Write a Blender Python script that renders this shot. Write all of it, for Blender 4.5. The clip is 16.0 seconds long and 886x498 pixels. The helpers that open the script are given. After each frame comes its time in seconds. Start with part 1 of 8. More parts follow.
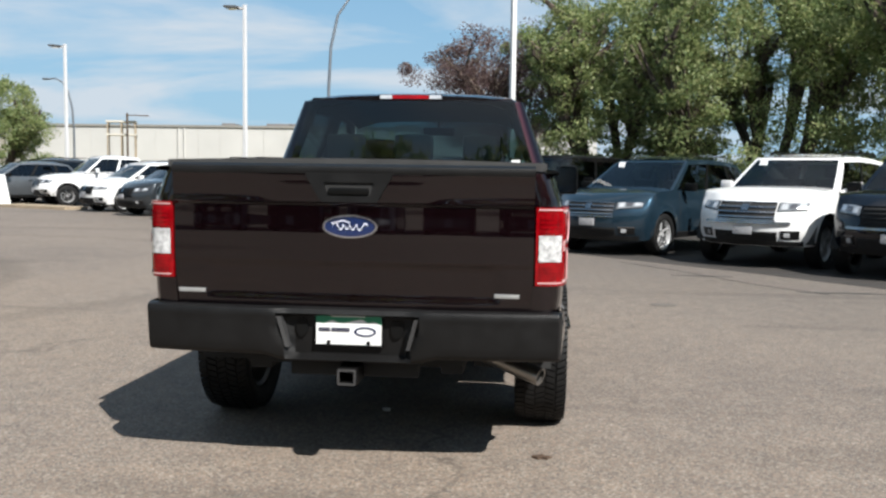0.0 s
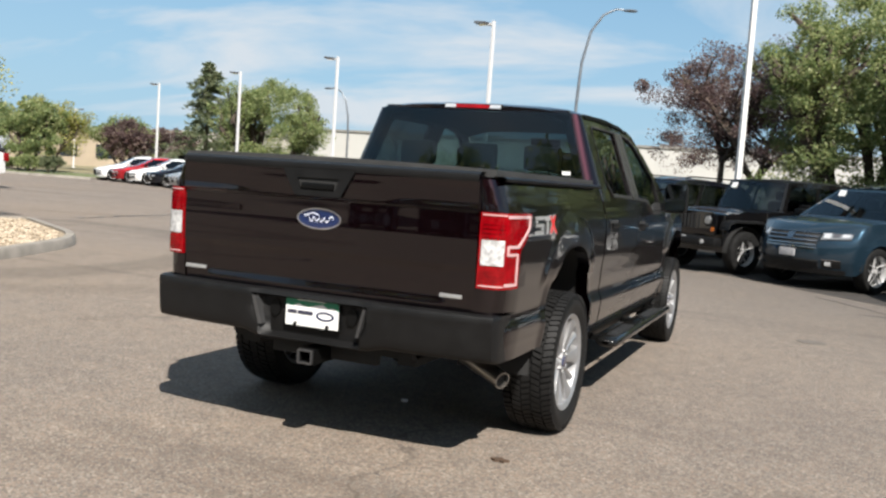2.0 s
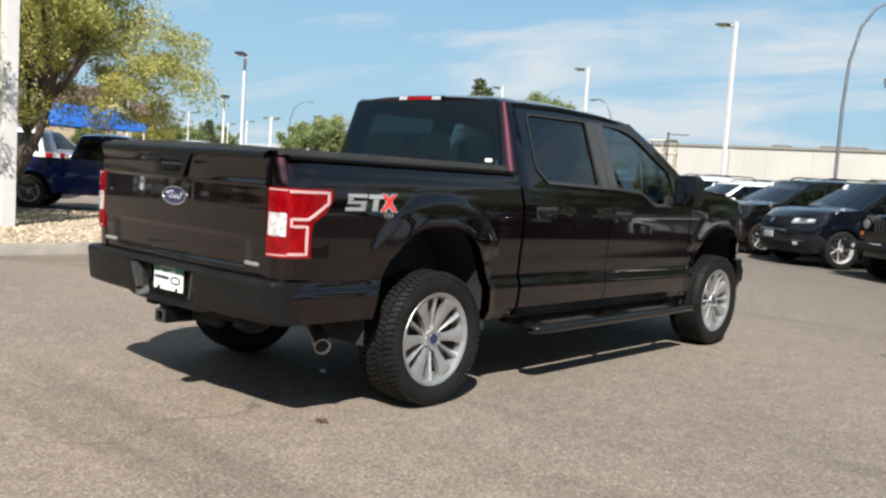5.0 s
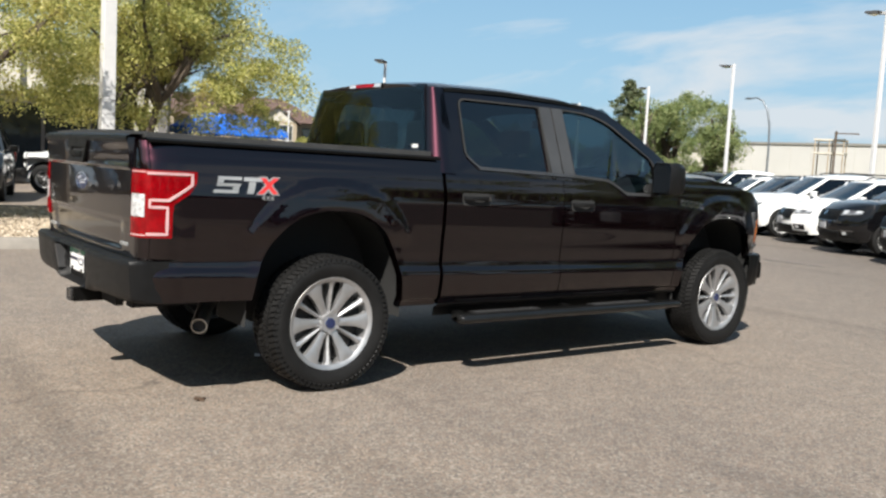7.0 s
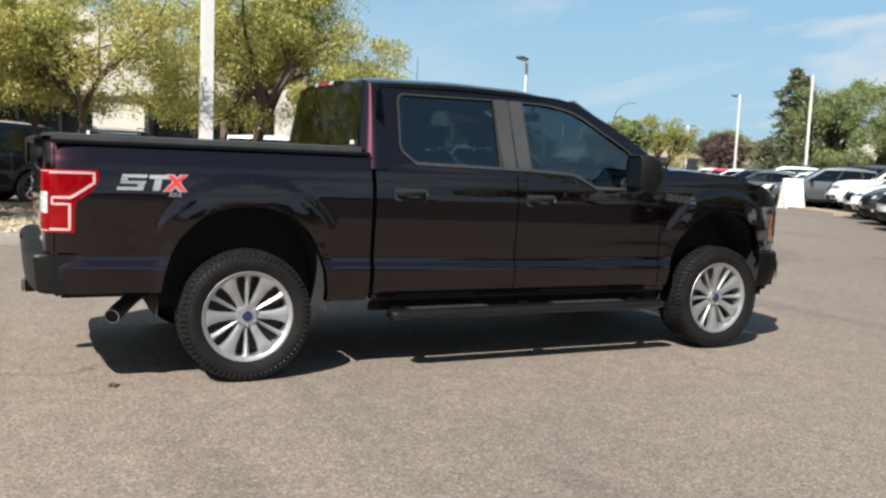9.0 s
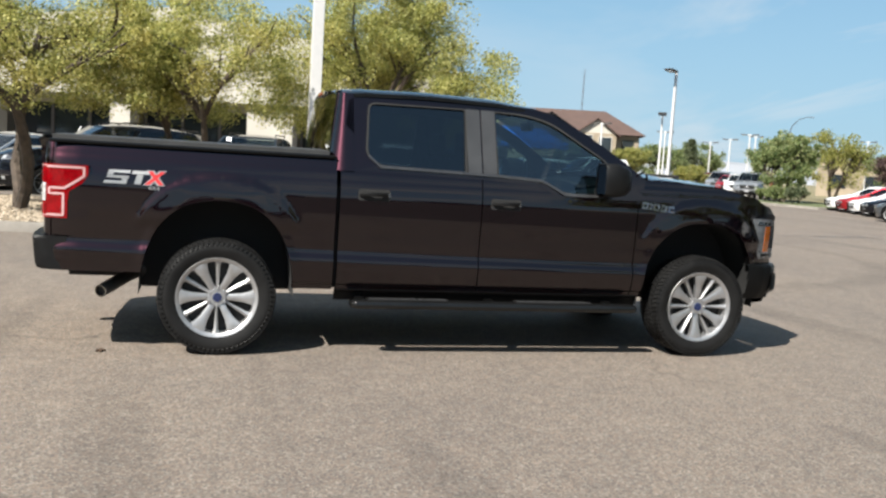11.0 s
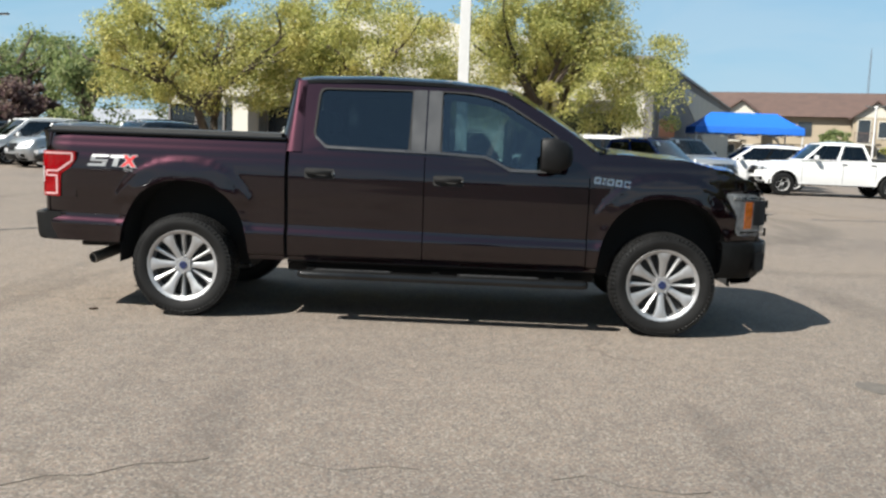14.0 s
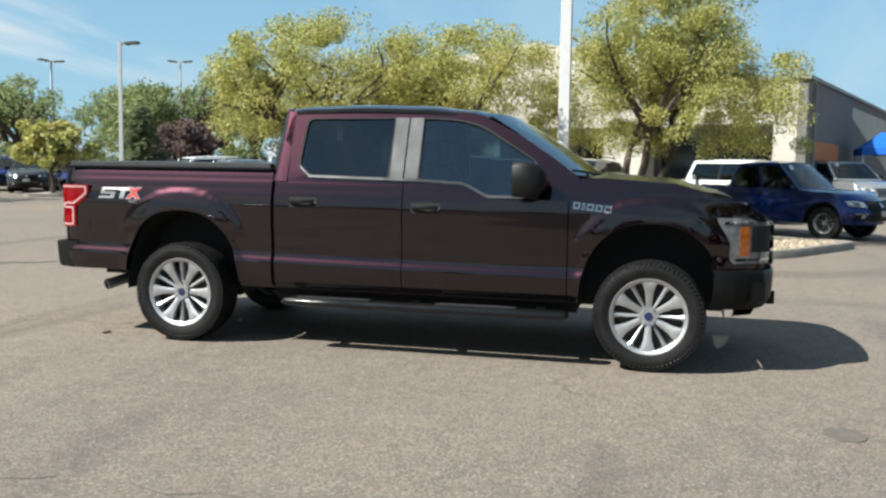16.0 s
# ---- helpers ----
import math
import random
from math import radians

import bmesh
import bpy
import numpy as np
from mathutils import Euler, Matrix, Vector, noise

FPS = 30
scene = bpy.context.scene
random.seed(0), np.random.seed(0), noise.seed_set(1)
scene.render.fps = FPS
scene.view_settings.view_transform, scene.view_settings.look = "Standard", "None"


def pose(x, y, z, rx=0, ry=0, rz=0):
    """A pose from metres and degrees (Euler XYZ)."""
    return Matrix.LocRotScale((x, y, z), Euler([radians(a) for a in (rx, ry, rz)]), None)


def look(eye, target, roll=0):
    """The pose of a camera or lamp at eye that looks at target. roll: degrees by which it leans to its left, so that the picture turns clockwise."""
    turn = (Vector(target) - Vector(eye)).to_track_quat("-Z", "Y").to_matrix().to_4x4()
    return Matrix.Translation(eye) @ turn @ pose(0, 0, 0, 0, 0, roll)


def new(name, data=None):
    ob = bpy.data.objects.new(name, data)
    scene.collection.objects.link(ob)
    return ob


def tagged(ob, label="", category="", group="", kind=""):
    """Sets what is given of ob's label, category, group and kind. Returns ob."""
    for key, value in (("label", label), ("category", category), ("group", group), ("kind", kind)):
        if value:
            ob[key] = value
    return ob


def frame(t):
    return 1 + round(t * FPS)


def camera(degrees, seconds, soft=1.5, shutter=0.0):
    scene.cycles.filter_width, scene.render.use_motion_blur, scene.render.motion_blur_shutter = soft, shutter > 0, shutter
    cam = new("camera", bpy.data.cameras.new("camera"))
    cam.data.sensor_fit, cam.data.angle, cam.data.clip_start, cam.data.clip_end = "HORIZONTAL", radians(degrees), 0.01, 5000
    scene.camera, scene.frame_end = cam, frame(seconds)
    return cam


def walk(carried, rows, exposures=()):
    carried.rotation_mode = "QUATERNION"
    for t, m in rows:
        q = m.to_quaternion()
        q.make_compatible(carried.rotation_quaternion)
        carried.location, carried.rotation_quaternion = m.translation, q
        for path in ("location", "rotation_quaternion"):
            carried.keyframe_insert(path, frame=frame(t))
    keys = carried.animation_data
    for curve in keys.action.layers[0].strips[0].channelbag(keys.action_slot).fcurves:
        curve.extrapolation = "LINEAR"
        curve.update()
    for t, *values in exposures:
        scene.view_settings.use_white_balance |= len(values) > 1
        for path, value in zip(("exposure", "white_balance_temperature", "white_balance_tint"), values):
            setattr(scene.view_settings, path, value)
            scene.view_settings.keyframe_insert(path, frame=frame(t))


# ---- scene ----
cam = camera(52.7, 16.0, soft=2.5)
PATH = [
    (0, (0.782, -5.047, 1.376), (0.581, -3.064, 1.21), 0.8),
    (0.5, (1.124, -5.14, 1.38), (0.798, -3.174, 1.203), 0.7),
    (1, (1.425, -5.111, 1.357), (0.943, -3.18, 1.159), 1.4),
    (1.5, (1.782, -4.938, 1.369), (1.155, -3.047, 1.187), 3.5),
    (2, (2.207, -4.881, 1.373), (1.431, -3.044, 1.217), 4.0),
    (2.5, (2.563, -4.761, 1.361), (1.665, -2.982, 1.197), 3.8),
    (3, (2.939, -4.585, 1.366), (1.987, -2.834, 1.202), 4.0),
    (3.5, (3.353, -4.486, 1.372), (2.277, -2.808, 1.207), 3.4),
    (4, (3.673, -4.256, 1.346), (2.495, -2.647, 1.198), 2.5),
    (4.5, (3.985, -4.016, 1.345), (2.747, -2.453, 1.19), 3.2),
    (5, (4.387, -3.825, 1.363), (3.058, -2.341, 1.193), 3.8),
    (5.2, (4.467, -3.72, 1.352), (3.105, -2.267, 1.168), 3.6),
    (7.3, (5.551, -2.422, 1.331), (3.916, -1.286, 1.14), 2.8),
    (7.5, (5.639, -2.291, 1.365), (3.97, -1.208, 1.166), 2.4),
    (8, (5.882, -1.995, 1.394), (4.175, -0.968, 1.212), 2.3),
    (8.5, (5.975, -1.603, 1.382), (4.23, -0.643, 1.207), 1.9),
    (8.7, (6.049, -1.48, 1.385), (4.286, -0.553, 1.197), 2.1),
    (10.8, (7.035, -0.255, 1.414), (5.132, 0.327, 1.215), 3.6),
    (11, (7.122, -0.136, 1.418), (5.203, 0.392, 1.22), 3.6),
    (11.5, (7.23, 0.277, 1.411), (5.287, 0.712, 1.223), 3.8),
    (12, (7.402, 0.663, 1.393), (5.44, 1.0, 1.201), 3.3),
    (12.5, (7.568, 1.05, 1.396), (5.591, 1.276, 1.193), 2.9),
    (13, (7.571, 1.483, 1.391), (5.588, 1.601, 1.166), 2.6),
    (13.5, (7.641, 1.885, 1.385), (5.655, 1.929, 1.15), 2.1),
    (14, (7.688, 2.273, 1.41), (5.704, 2.194, 1.173), 2.1),
    (14.5, (7.604, 2.676, 1.416), (5.625, 2.5, 1.192), 1.7),
    (15, (7.575, 3.078, 1.405), (5.608, 2.786, 1.194), 0.9),
    (15.5, (7.525, 3.466, 1.413), (5.575, 3.067, 1.218), 0.6),
    (16, (7.365, 3.756, 1.415), (5.431, 3.278, 1.236), 0.9),
]
EXPOSURES = [(0.0, 1.05, 6250, 9), (1.0, 1.11, 6350, 10), (2.0, 1.14, 6500, 10), (5.0, 1.15, 6500, 9), (8.0, 1.15, 6500, 9), (12.0, 1.17, 6450, 8), (14.0, 1.17, 6400, 7), (16.0, 1.18, 6250, 4)]
walk(cam, [(t, look(eye, target, roll)) for t, eye, target, roll in PATH], EXPOSURES)

# ---- light and exposure ----
SUN_DIR = Vector((0.62, -0.78, 1.0)).normalized()
sun_data = bpy.data.lights.new("sun", "SUN")
sun_data.energy, sun_data.angle, sun_data.color = 5.0, radians(0.55), (1.0, 0.945, 0.87)
sun = new("sun", sun_data)
sun.matrix_world = look(SUN_DIR * 60, (0, 0, 0))

world = bpy.data.worlds.new("sky")
scene.world = world
world.use_nodes = True


def sky_nodes():
    nt = world.node_tree
    nt.nodes.clear()
    N, L = nt.nodes.new, nt.links.new
    out, bg = N("ShaderNodeOutputWorld"), N("ShaderNodeBackground")
    sky = N("ShaderNodeTexSky")
    sky.sky_type, sky.sun_disc = "NISHITA", False
    sky.sun_elevation, sky.sun_rotation = math.asin(SUN_DIR.z), math.atan2(SUN_DIR.x, SUN_DIR.y)
    sky.altitude, sky.air_density, sky.dust_density, sky.ozone_density = 1800, 1.0, 0.7, 1.2
    co = N("ShaderNodeTexCoord")
    # thin streaky clouds: noise on the direction, flattened towards the horizon
    sep, com = N("ShaderNodeSeparateXYZ"), N("ShaderNodeCombineXYZ")
    L(co.outputs["Generated"], sep.inputs[0])
    den = N("ShaderNodeMath"); den.operation = "ADD"; den.inputs[1].default_value = 0.16
    L(sep.outputs["Z"], den.inputs[0])
    for i, axis in enumerate("XY"):
        dv = N("ShaderNodeMath"); dv.operation = "DIVIDE"
        L(sep.outputs[axis], dv.inputs[0]); L(den.outputs[0], dv.inputs[1]); L(dv.outputs[0], com.inputs[i])
    mp = N("ShaderNodeMapping"); mp.inputs["Rotation"].default_value = (0, 0, 0.5); mp.inputs["Scale"].default_value = (0.55, 1.0, 1); mp.inputs["Location"].default_value = (1.3, 0.4, 0)
    L(com.outputs[0], mp.inputs[0])
    nz = N("ShaderNodeTexNoise"); nz.inputs["Scale"].default_value = 1.1; nz.inputs["Detail"].default_value = 9; nz.inputs["Roughness"].default_value = 0.55; nz.inputs["Distortion"].default_value = 0.5
    L(mp.outputs[0], nz.inputs["Vector"])
    rp = N("ShaderNodeValToRGB"); rp.color_ramp.elements[0].position = 0.47; rp.color_ramp.elements[1].position = 0.615
    rp.color_ramp.elements[1].color = (0.88, 0.88, 0.88, 1)
    L(nz.outputs[0], rp.inputs[0])
    # the west is almost clear
    west, cover = N("ShaderNodeMapRange"), N("ShaderNodeMath")
    west.interpolation_type = "SMOOTHSTEP"
    west.inputs[1].default_value, west.inputs[2].default_value, west.inputs[3].default_value, west.inputs[4].default_value = -0.93, -0.76, 0.2, 1.0
    L(sep.outputs["X"], west.inputs[0])
    cover.operation = "MULTIPLY"
    L(rp.outputs[0], cover.inputs[0]); L(west.outputs[0], cover.inputs[1])
    # haze low over the horizon
    hz = N("ShaderNodeMapRange"); hz.inputs[1].default_value, hz.inputs[2].default_value, hz.inputs[3].default_value, hz.inputs[4].default_value = 0.0, 0.6, 0.85, 0.35
    L(sep.outputs["Z"], hz.inputs[0])
    haze = N("ShaderNodeMix"); haze.data_type = "RGBA"
    haze.inputs[7].default_value = (2.4, 4.42, 6.05, 1)
    L(hz.outputs[0], haze.inputs[0]); L(sky.outputs[0], haze.inputs[6])
    # a paler band close to the ground
    hz2 = N("ShaderNodeMapRange"); hz2.inputs[1].default_value, hz2.inputs[2].default_value, hz2.inputs[3].default_value, hz2.inputs[4].default_value = 0.0, 0.2, 0.75, 0.0
    L(sep.outputs["Z"], hz2.inputs[0])
    pale = N("ShaderNodeMix"); pale.data_type = "RGBA"
    pale.inputs[7].default_value = (3.45, 5.05, 6.2, 1)
    L(hz2.outputs[0], pale.inputs[0]); L(haze.outputs[2], pale.inputs[6])
    mix = N("ShaderNodeMix"); mix.data_type = "RGBA"
    mix.inputs[7].default_value = (5.8, 6.2, 6.6, 1)
    L(cover.outputs[0], mix.inputs[0]); L(pale.outputs[2], mix.inputs[6])
    L(mix.outputs[2], bg.inputs[0]); L(bg.outputs[0], out.inputs[0])
    bg.inputs[1].default_value = 0.057


sky_nodes()

# ---- materials ----
MATS = {}


def material(name):
    m = bpy.data.materials.new(name)
    m.use_nodes = True
    nt = m.node_tree
    b = nt.nodes["Principled BSDF"]
    MATS[name] = m
    return m, nt, b


def put_noise(nt, scale, detail=3.0, rough=0.55, coords="Object"):
    co = nt.nodes.new("ShaderNodeTexCoord")
    n = nt.nodes.new("ShaderNodeTexNoise")
    n.inputs["Scale"].default_value, n.inputs["Detail"].default_value, n.inputs["Roughness"].default_value = scale, detail, rough
    nt.links.new(co.outputs[coords], n.inputs["Vector"])
    return n


def ramp(nt, src, stops):
    r = nt.nodes.new("ShaderNodeValToRGB")
    el = r.color_ramp.elements
    while len(el) < len(stops):
        el.new(0.5)
    for e, (p, c) in zip(el, stops):
        e.position, e.color = p, (*c, 1) if len(c) == 3 else c
    nt.links.new(src, r.inputs[0])
    return r


def mixed(nt, fac, a, b, mode="MIX"):
    m = nt.nodes.new("ShaderNodeMix")
    m.data_type, m.blend_type = "RGBA", mode
    for sock, v in ((m.inputs[0], fac), (m.inputs[6], a), (m.inputs[7], b)):
        if isinstance(v, (int, float)):
            sock.default_value = v
        elif isinstance(v, tuple):
            sock.default_value = (*v, 1) if len(v) == 3 else v
        else:
            nt.links.new(v, sock)
    return m.outputs[2]


def bump(nt, b, height, strength=0.3, distance=0.01):
    n = nt.nodes.new("ShaderNodeBump")
    n.inputs["Strength"].default_value, n.inputs["Distance"].default_value = strength, distance
    nt.links.new(height, n.inputs["Height"])
    nt.links.new(n.outputs[0], b.inputs["Normal"])


def plain(name, color, rough=0.5, metal=0.0, vary=0.12, scale=6.0, coat=0.0, spec=0.5, bumpy=0.0):
    """A surface of one colour with soft uneven tone and roughness."""
    m, nt, b = material(name)
    n = put_noise(nt, scale, 6)
    lo, hi = tuple(c * (1 - vary) for c in color), tuple(min(1, c * (1 + vary)) for c in color)
    r = ramp(nt, n.outputs[0], [(0.3, lo), (0.7, hi)])
    nt.links.new(r.outputs[0], b.inputs["Base Color"])
    rr = ramp(nt, n.outputs[0], [(0.25, (max(0, rough - 0.06),) * 3), (0.75, (min(1, rough + 0.06),) * 3)])
    nt.links.new(rr.outputs[0], b.inputs["Roughness"])
    b.inputs["Metallic"].default_value, b.inputs["Coat Weight"].default_value = metal, coat
    b.inputs["Coat Roughness"].default_value, b.inputs["Specular IOR Level"].default_value = 0.04, spec
    if bumpy:
        n2 = put_noise(nt, scale * 25, 3)
        bump(nt, b, n2.outputs[0], bumpy, 0.004)
    return m


def paint(name, color, flake=0.3, rough=0.32, dust=0.012):
    """Car paint: a base coat with metal flake under clear lacquer, and a thin film of dust."""
    m, nt, b = material(name)
    n = put_noise(nt, 2.2, 5)
    fl = put_noise(nt, 900, 1)
    base = mixed(nt, ramp(nt, fl.outputs[0], [(0.45, (0, 0, 0)), (0.75, (1, 1, 1))]).outputs[0], color, tuple(min(1, c * 1.6 + 0.001) for c in color))
    dusty = mixed(nt, ramp(nt, n.outputs[0], [(0.4, (0, 0, 0)), (0.8, (dust, dust, dust))]).outputs[0], base, (0.32, 0.29, 0.25))
    nt.links.new(dusty, b.inputs["Base Color"])
    b.inputs["Metallic"].default_value, b.inputs["Roughness"].default_value = flake, rough
    b.inputs["Coat Weight"].default_value, b.inputs["Coat Roughness"].default_value = 1.0, 0.025
    b.inputs["Specular IOR Level"].default_value = 0.0
    return m


def glass(name, tint, clear=0.5, skin=0.055):
    """Car glass: a gloss skin over a tinted clear sheet."""
    m, nt, b = material(name)
    nt.nodes.remove(b)
    out = nt.nodes["Material Output"]
    tr, gl, mx = (nt.nodes.new(k) for k in ("ShaderNodeBsdfTransparent", "ShaderNodeBsdfGlossy", "ShaderNodeMixShader"))
    lw = nt.nodes.new("ShaderNodeLayerWeight")
    lw.inputs[0].default_value = 0.5
    pw, fr = nt.nodes.new("ShaderNodeMath"), nt.nodes.new("ShaderNodeMath")
    pw.operation, pw.inputs[1].default_value = "POWER", 5.0
    fr.operation, fr.inputs[1].default_value, fr.inputs[2].default_value = "MULTIPLY_ADD", 0.9, skin
    nt.links.new(lw.outputs["Facing"], pw.inputs[0])
    nt.links.new(pw.outputs[0], fr.inputs[0])
    tr.inputs[0].default_value = (*[c * clear for c in tint], 1)
    gl.inputs[1].default_value = 0.01
    gl.inputs[0].default_value = (0.95, 0.97, 1, 1)
    L = nt.links.new
    L(fr.outputs[0], mx.inputs[0]); L(tr.outputs[0], mx.inputs[1]); L(gl.outputs[0], mx.inputs[2]); L(mx.outputs[0], out.inputs[0])
    return m


def asphalt(name, tone, warm, stain=1.0):
    m, nt, b = material(name)
    stone = nt.nodes.new("ShaderNodeTexVoronoi"); stone.inputs["Scale"].default_value = 95
    co = nt.nodes.new("ShaderNodeTexCoord"); nt.links.new(co.outputs["Object"], stone.inputs["Vector"])
    sp = nt.nodes.new("ShaderNodeSeparateColor"); nt.links.new(stone.outputs["Color"], sp.inputs[0])
    grit = ramp(nt, sp.outputs[0], [(0.0, (tone * 0.58, tone * 0.52, tone * 0.47)), (0.22, tuple(tone * 0.82 * w for w in warm)), (0.45, tuple(tone * w for w in warm)), (0.62, (tone * 1.22, tone * 0.93, tone * 0.74)), (0.8, (tone * 1.08, tone * 0.97, tone * 0.84)), (1.0, (tone * 1.7, tone * 1.48, tone * 1.24))])
    mid = put_noise(nt, 5.5, 6, 0.65)
    big = put_noise(nt, 0.16, 7, 0.6)
    c1 = mixed(nt, 1.0, grit.outputs[0], ramp(nt, mid.outputs[0], [(0.25, (0.80, 0.81, 0.83)), (0.7, (1.09, 1.07, 1.05))]).outputs[0], "MULTIPLY")
    c2 = mixed(nt, stain, c1, ramp(nt, big.outputs[0], [(0.3, (0.78, 0.79, 0.82)), (0.5, (1.0, 1.0, 1.0)), (0.72, (1.1, 1.06, 1.0))]).outputs[0], "MULTIPLY")
    # long dark tyre and sealer marks
    mp = nt.nodes.new("ShaderNodeMapping"); mp.inputs["Rotation"].default_value = (0, 0, 0.94); mp.inputs["Scale"].default_value = (0.05, 0.55, 1)
    nt.links.new(co.outputs["Object"], mp.inputs[0])
    st = nt.nodes.new("ShaderNodeTexNoise"); st.inputs["Scale"].default_value = 1.5; st.inputs["Detail"].default_value = 5; st.inputs["Distortion"].default_value = 0.7
    nt.links.new(mp.outputs[0], st.inputs["Vector"])
    c3 = mixed(nt, 1.0, c2, ramp(nt, st.outputs[0], [(0.29, (0.66, 0.66, 0.67)), (0.43, (1, 1, 1))]).outputs[0], "MULTIPLY")
    wob = put_noise(nt, 0.9, 4)
    shift = nt.nodes.new("ShaderNodeVectorMath"); shift.operation = "MULTIPLY_ADD"
    shift.inputs[1].default_value = (1.6, 1.6, 0)
    nt.links.new(wob.outputs["Color"], shift.inputs[0]); nt.links.new(co.outputs["Object"], shift.inputs[2])
    cr = nt.nodes.new("ShaderNodeTexVoronoi"); cr.feature = "DISTANCE_TO_EDGE"; cr.inputs["Scale"].default_value = 0.17
    nt.links.new(shift.outputs[0], cr.inputs["Vector"])
    gap = put_noise(nt, 0.35, 3)
    line = ramp(nt, cr.outputs["Distance"], [(0.0, (1, 1, 1)), (0.0035, (0, 0, 0))])
    some = ramp(nt, gap.outputs[0], [(0.50, (0, 0, 0)), (0.60, (0.55, 0.55, 0.55))])
    both = mixed(nt, 1.0, line.outputs[0], some.outputs[0], "MULTIPLY")
    c3 = mixed(nt, both, c3, tuple(tone * 0.3 * w for w in warm))
    sep = nt.nodes.new("ShaderNodeSeparateXYZ"); nt.links.new(co.outputs["Object"], sep.inputs[0])
    lean = nt.nodes.new("ShaderNodeMath"); lean.operation = "ADD"
    nt.links.new(sep.outputs["X"], lean.inputs[0]); nt.links.new(sep.outputs["Y"], lean.inputs[1])
    blur = nt.nodes.new("ShaderNodeMath"); blur.operation = "MULTIPLY_ADD"; blur.inputs[1].default_value = 5.0
    nt.links.new(big.outputs["Fac"], blur.inputs[0]); nt.links.new(lean.outputs[0], blur.inputs[2])
    span = nt.nodes.new("ShaderNodeMapRange")
    for k_, v_ in ((1, 7.0), (2, 13.5), (3, 0.0), (4, 1.0)):
        span.inputs[k_].default_value = v_
    nt.links.new(blur.outputs[0], span.inputs[0])
    c3 = mixed(nt, span.outputs[0], c3, mixed(nt, 1.0, c3, (0.74, 0.76, 0.79), "MULTIPLY"))
    # dark rubber arcs left by cars that swing round the island
    for (cx, cy), rad, wide, dark in (((-10.6, 3.9), 4.95, 0.22, 0.62), ((-10.2, 4.0), 4.15, 0.10, 0.72), ((-9.4, 6.2), 6.3, 0.16, 0.74)):
        far = nt.nodes.new("ShaderNodeVectorMath"); far.operation = "DISTANCE"
        flat = nt.nodes.new("ShaderNodeVectorMath"); flat.operation = "MULTIPLY"; flat.inputs[1].default_value = (1, 1, 0)
        nt.links.new(co.outputs["Object"], flat.inputs[0]); nt.links.new(flat.outputs[0], far.inputs[0])
        far.inputs[1].default_value = (cx, cy, 0)
        jit = nt.nodes.new("ShaderNodeMath"); jit.operation = "MULTIPLY_ADD"; jit.inputs[1].default_value = 0.9
        nt.links.new(wob.outputs["Fac"], jit.inputs[0]); nt.links.new(far.outputs["Value"], jit.inputs[2])
        off = nt.nodes.new("ShaderNodeMath"); off.operation = "SUBTRACT"; off.inputs[1].default_value = rad + 0.45
        nt.links.new(jit.outputs[0], off.inputs[0])
        wid = nt.nodes.new("ShaderNodeMath"); wid.operation = "ABSOLUTE"; nt.links.new(off.outputs[0], wid.inputs[0])
        arc = ramp(nt, wid.outputs[0], [(0.0, (1, 1, 1)), (wide, (0.75, 0.75, 0.75)), (wide * 2.2, (0, 0, 0))])
        fade = ramp(nt, mid.outputs[0], [(0.32, (0.1, 0.1, 0.1)), (0.62, (1, 1, 1))])
        c3 = mixed(nt, mixed(nt, 1.0, arc.outputs[0], fade.outputs[0], "MULTIPLY"), c3, mixed(nt, 1.0, c3, (dark, dark, dark), "MULTIPLY"))
    nt.links.new(c3, b.inputs["Base Color"])
    b.inputs["Roughness"].default_value = 0.88
    b.inputs["Specular IOR Level"].default_value = 0.3
    bump(nt, b, stone.outputs["Distance"], 0.22, 0.004)
    return m


def leaves(name, a, c, d, turn=0.0):
    """Leaves of three tones; with turn some boughs drift towards autumn brown."""
    m, nt, b = material(name)
    gi = nt.nodes.new("ShaderNodeNewGeometry")
    r = ramp(nt, gi.outputs["Random Per Island"], [(0.0, a), (0.5, c), (1.0, d)])
    color = r.outputs[0]
    if turn:
        bough = put_noise(nt, 1.1, 3)
        where = ramp(nt, bough.outputs[0], [(0.46, (0, 0, 0)), (0.66, (turn, turn, turn))])
        color = mixed(nt, where.outputs[0], color, (0.44, 0.29, 0.075))
    nt.links.new(color, b.inputs["Base Color"])
    b.inputs["Roughness"].default_value = 0.55
    tl = nt.nodes.new("ShaderNodeBsdfTranslucent")
    nt.links.new(color, tl.inputs[0])
    mx = nt.nodes.new("ShaderNodeMixShader"); mx.inputs[0].default_value = 0.55
    out = nt.nodes["Material Output"]
    nt.links.new(b.outputs[0], mx.inputs[1]); nt.links.new(tl.outputs[0], mx.inputs[2]); nt.links.new(mx.outputs[0], out.inputs[0])
    return m


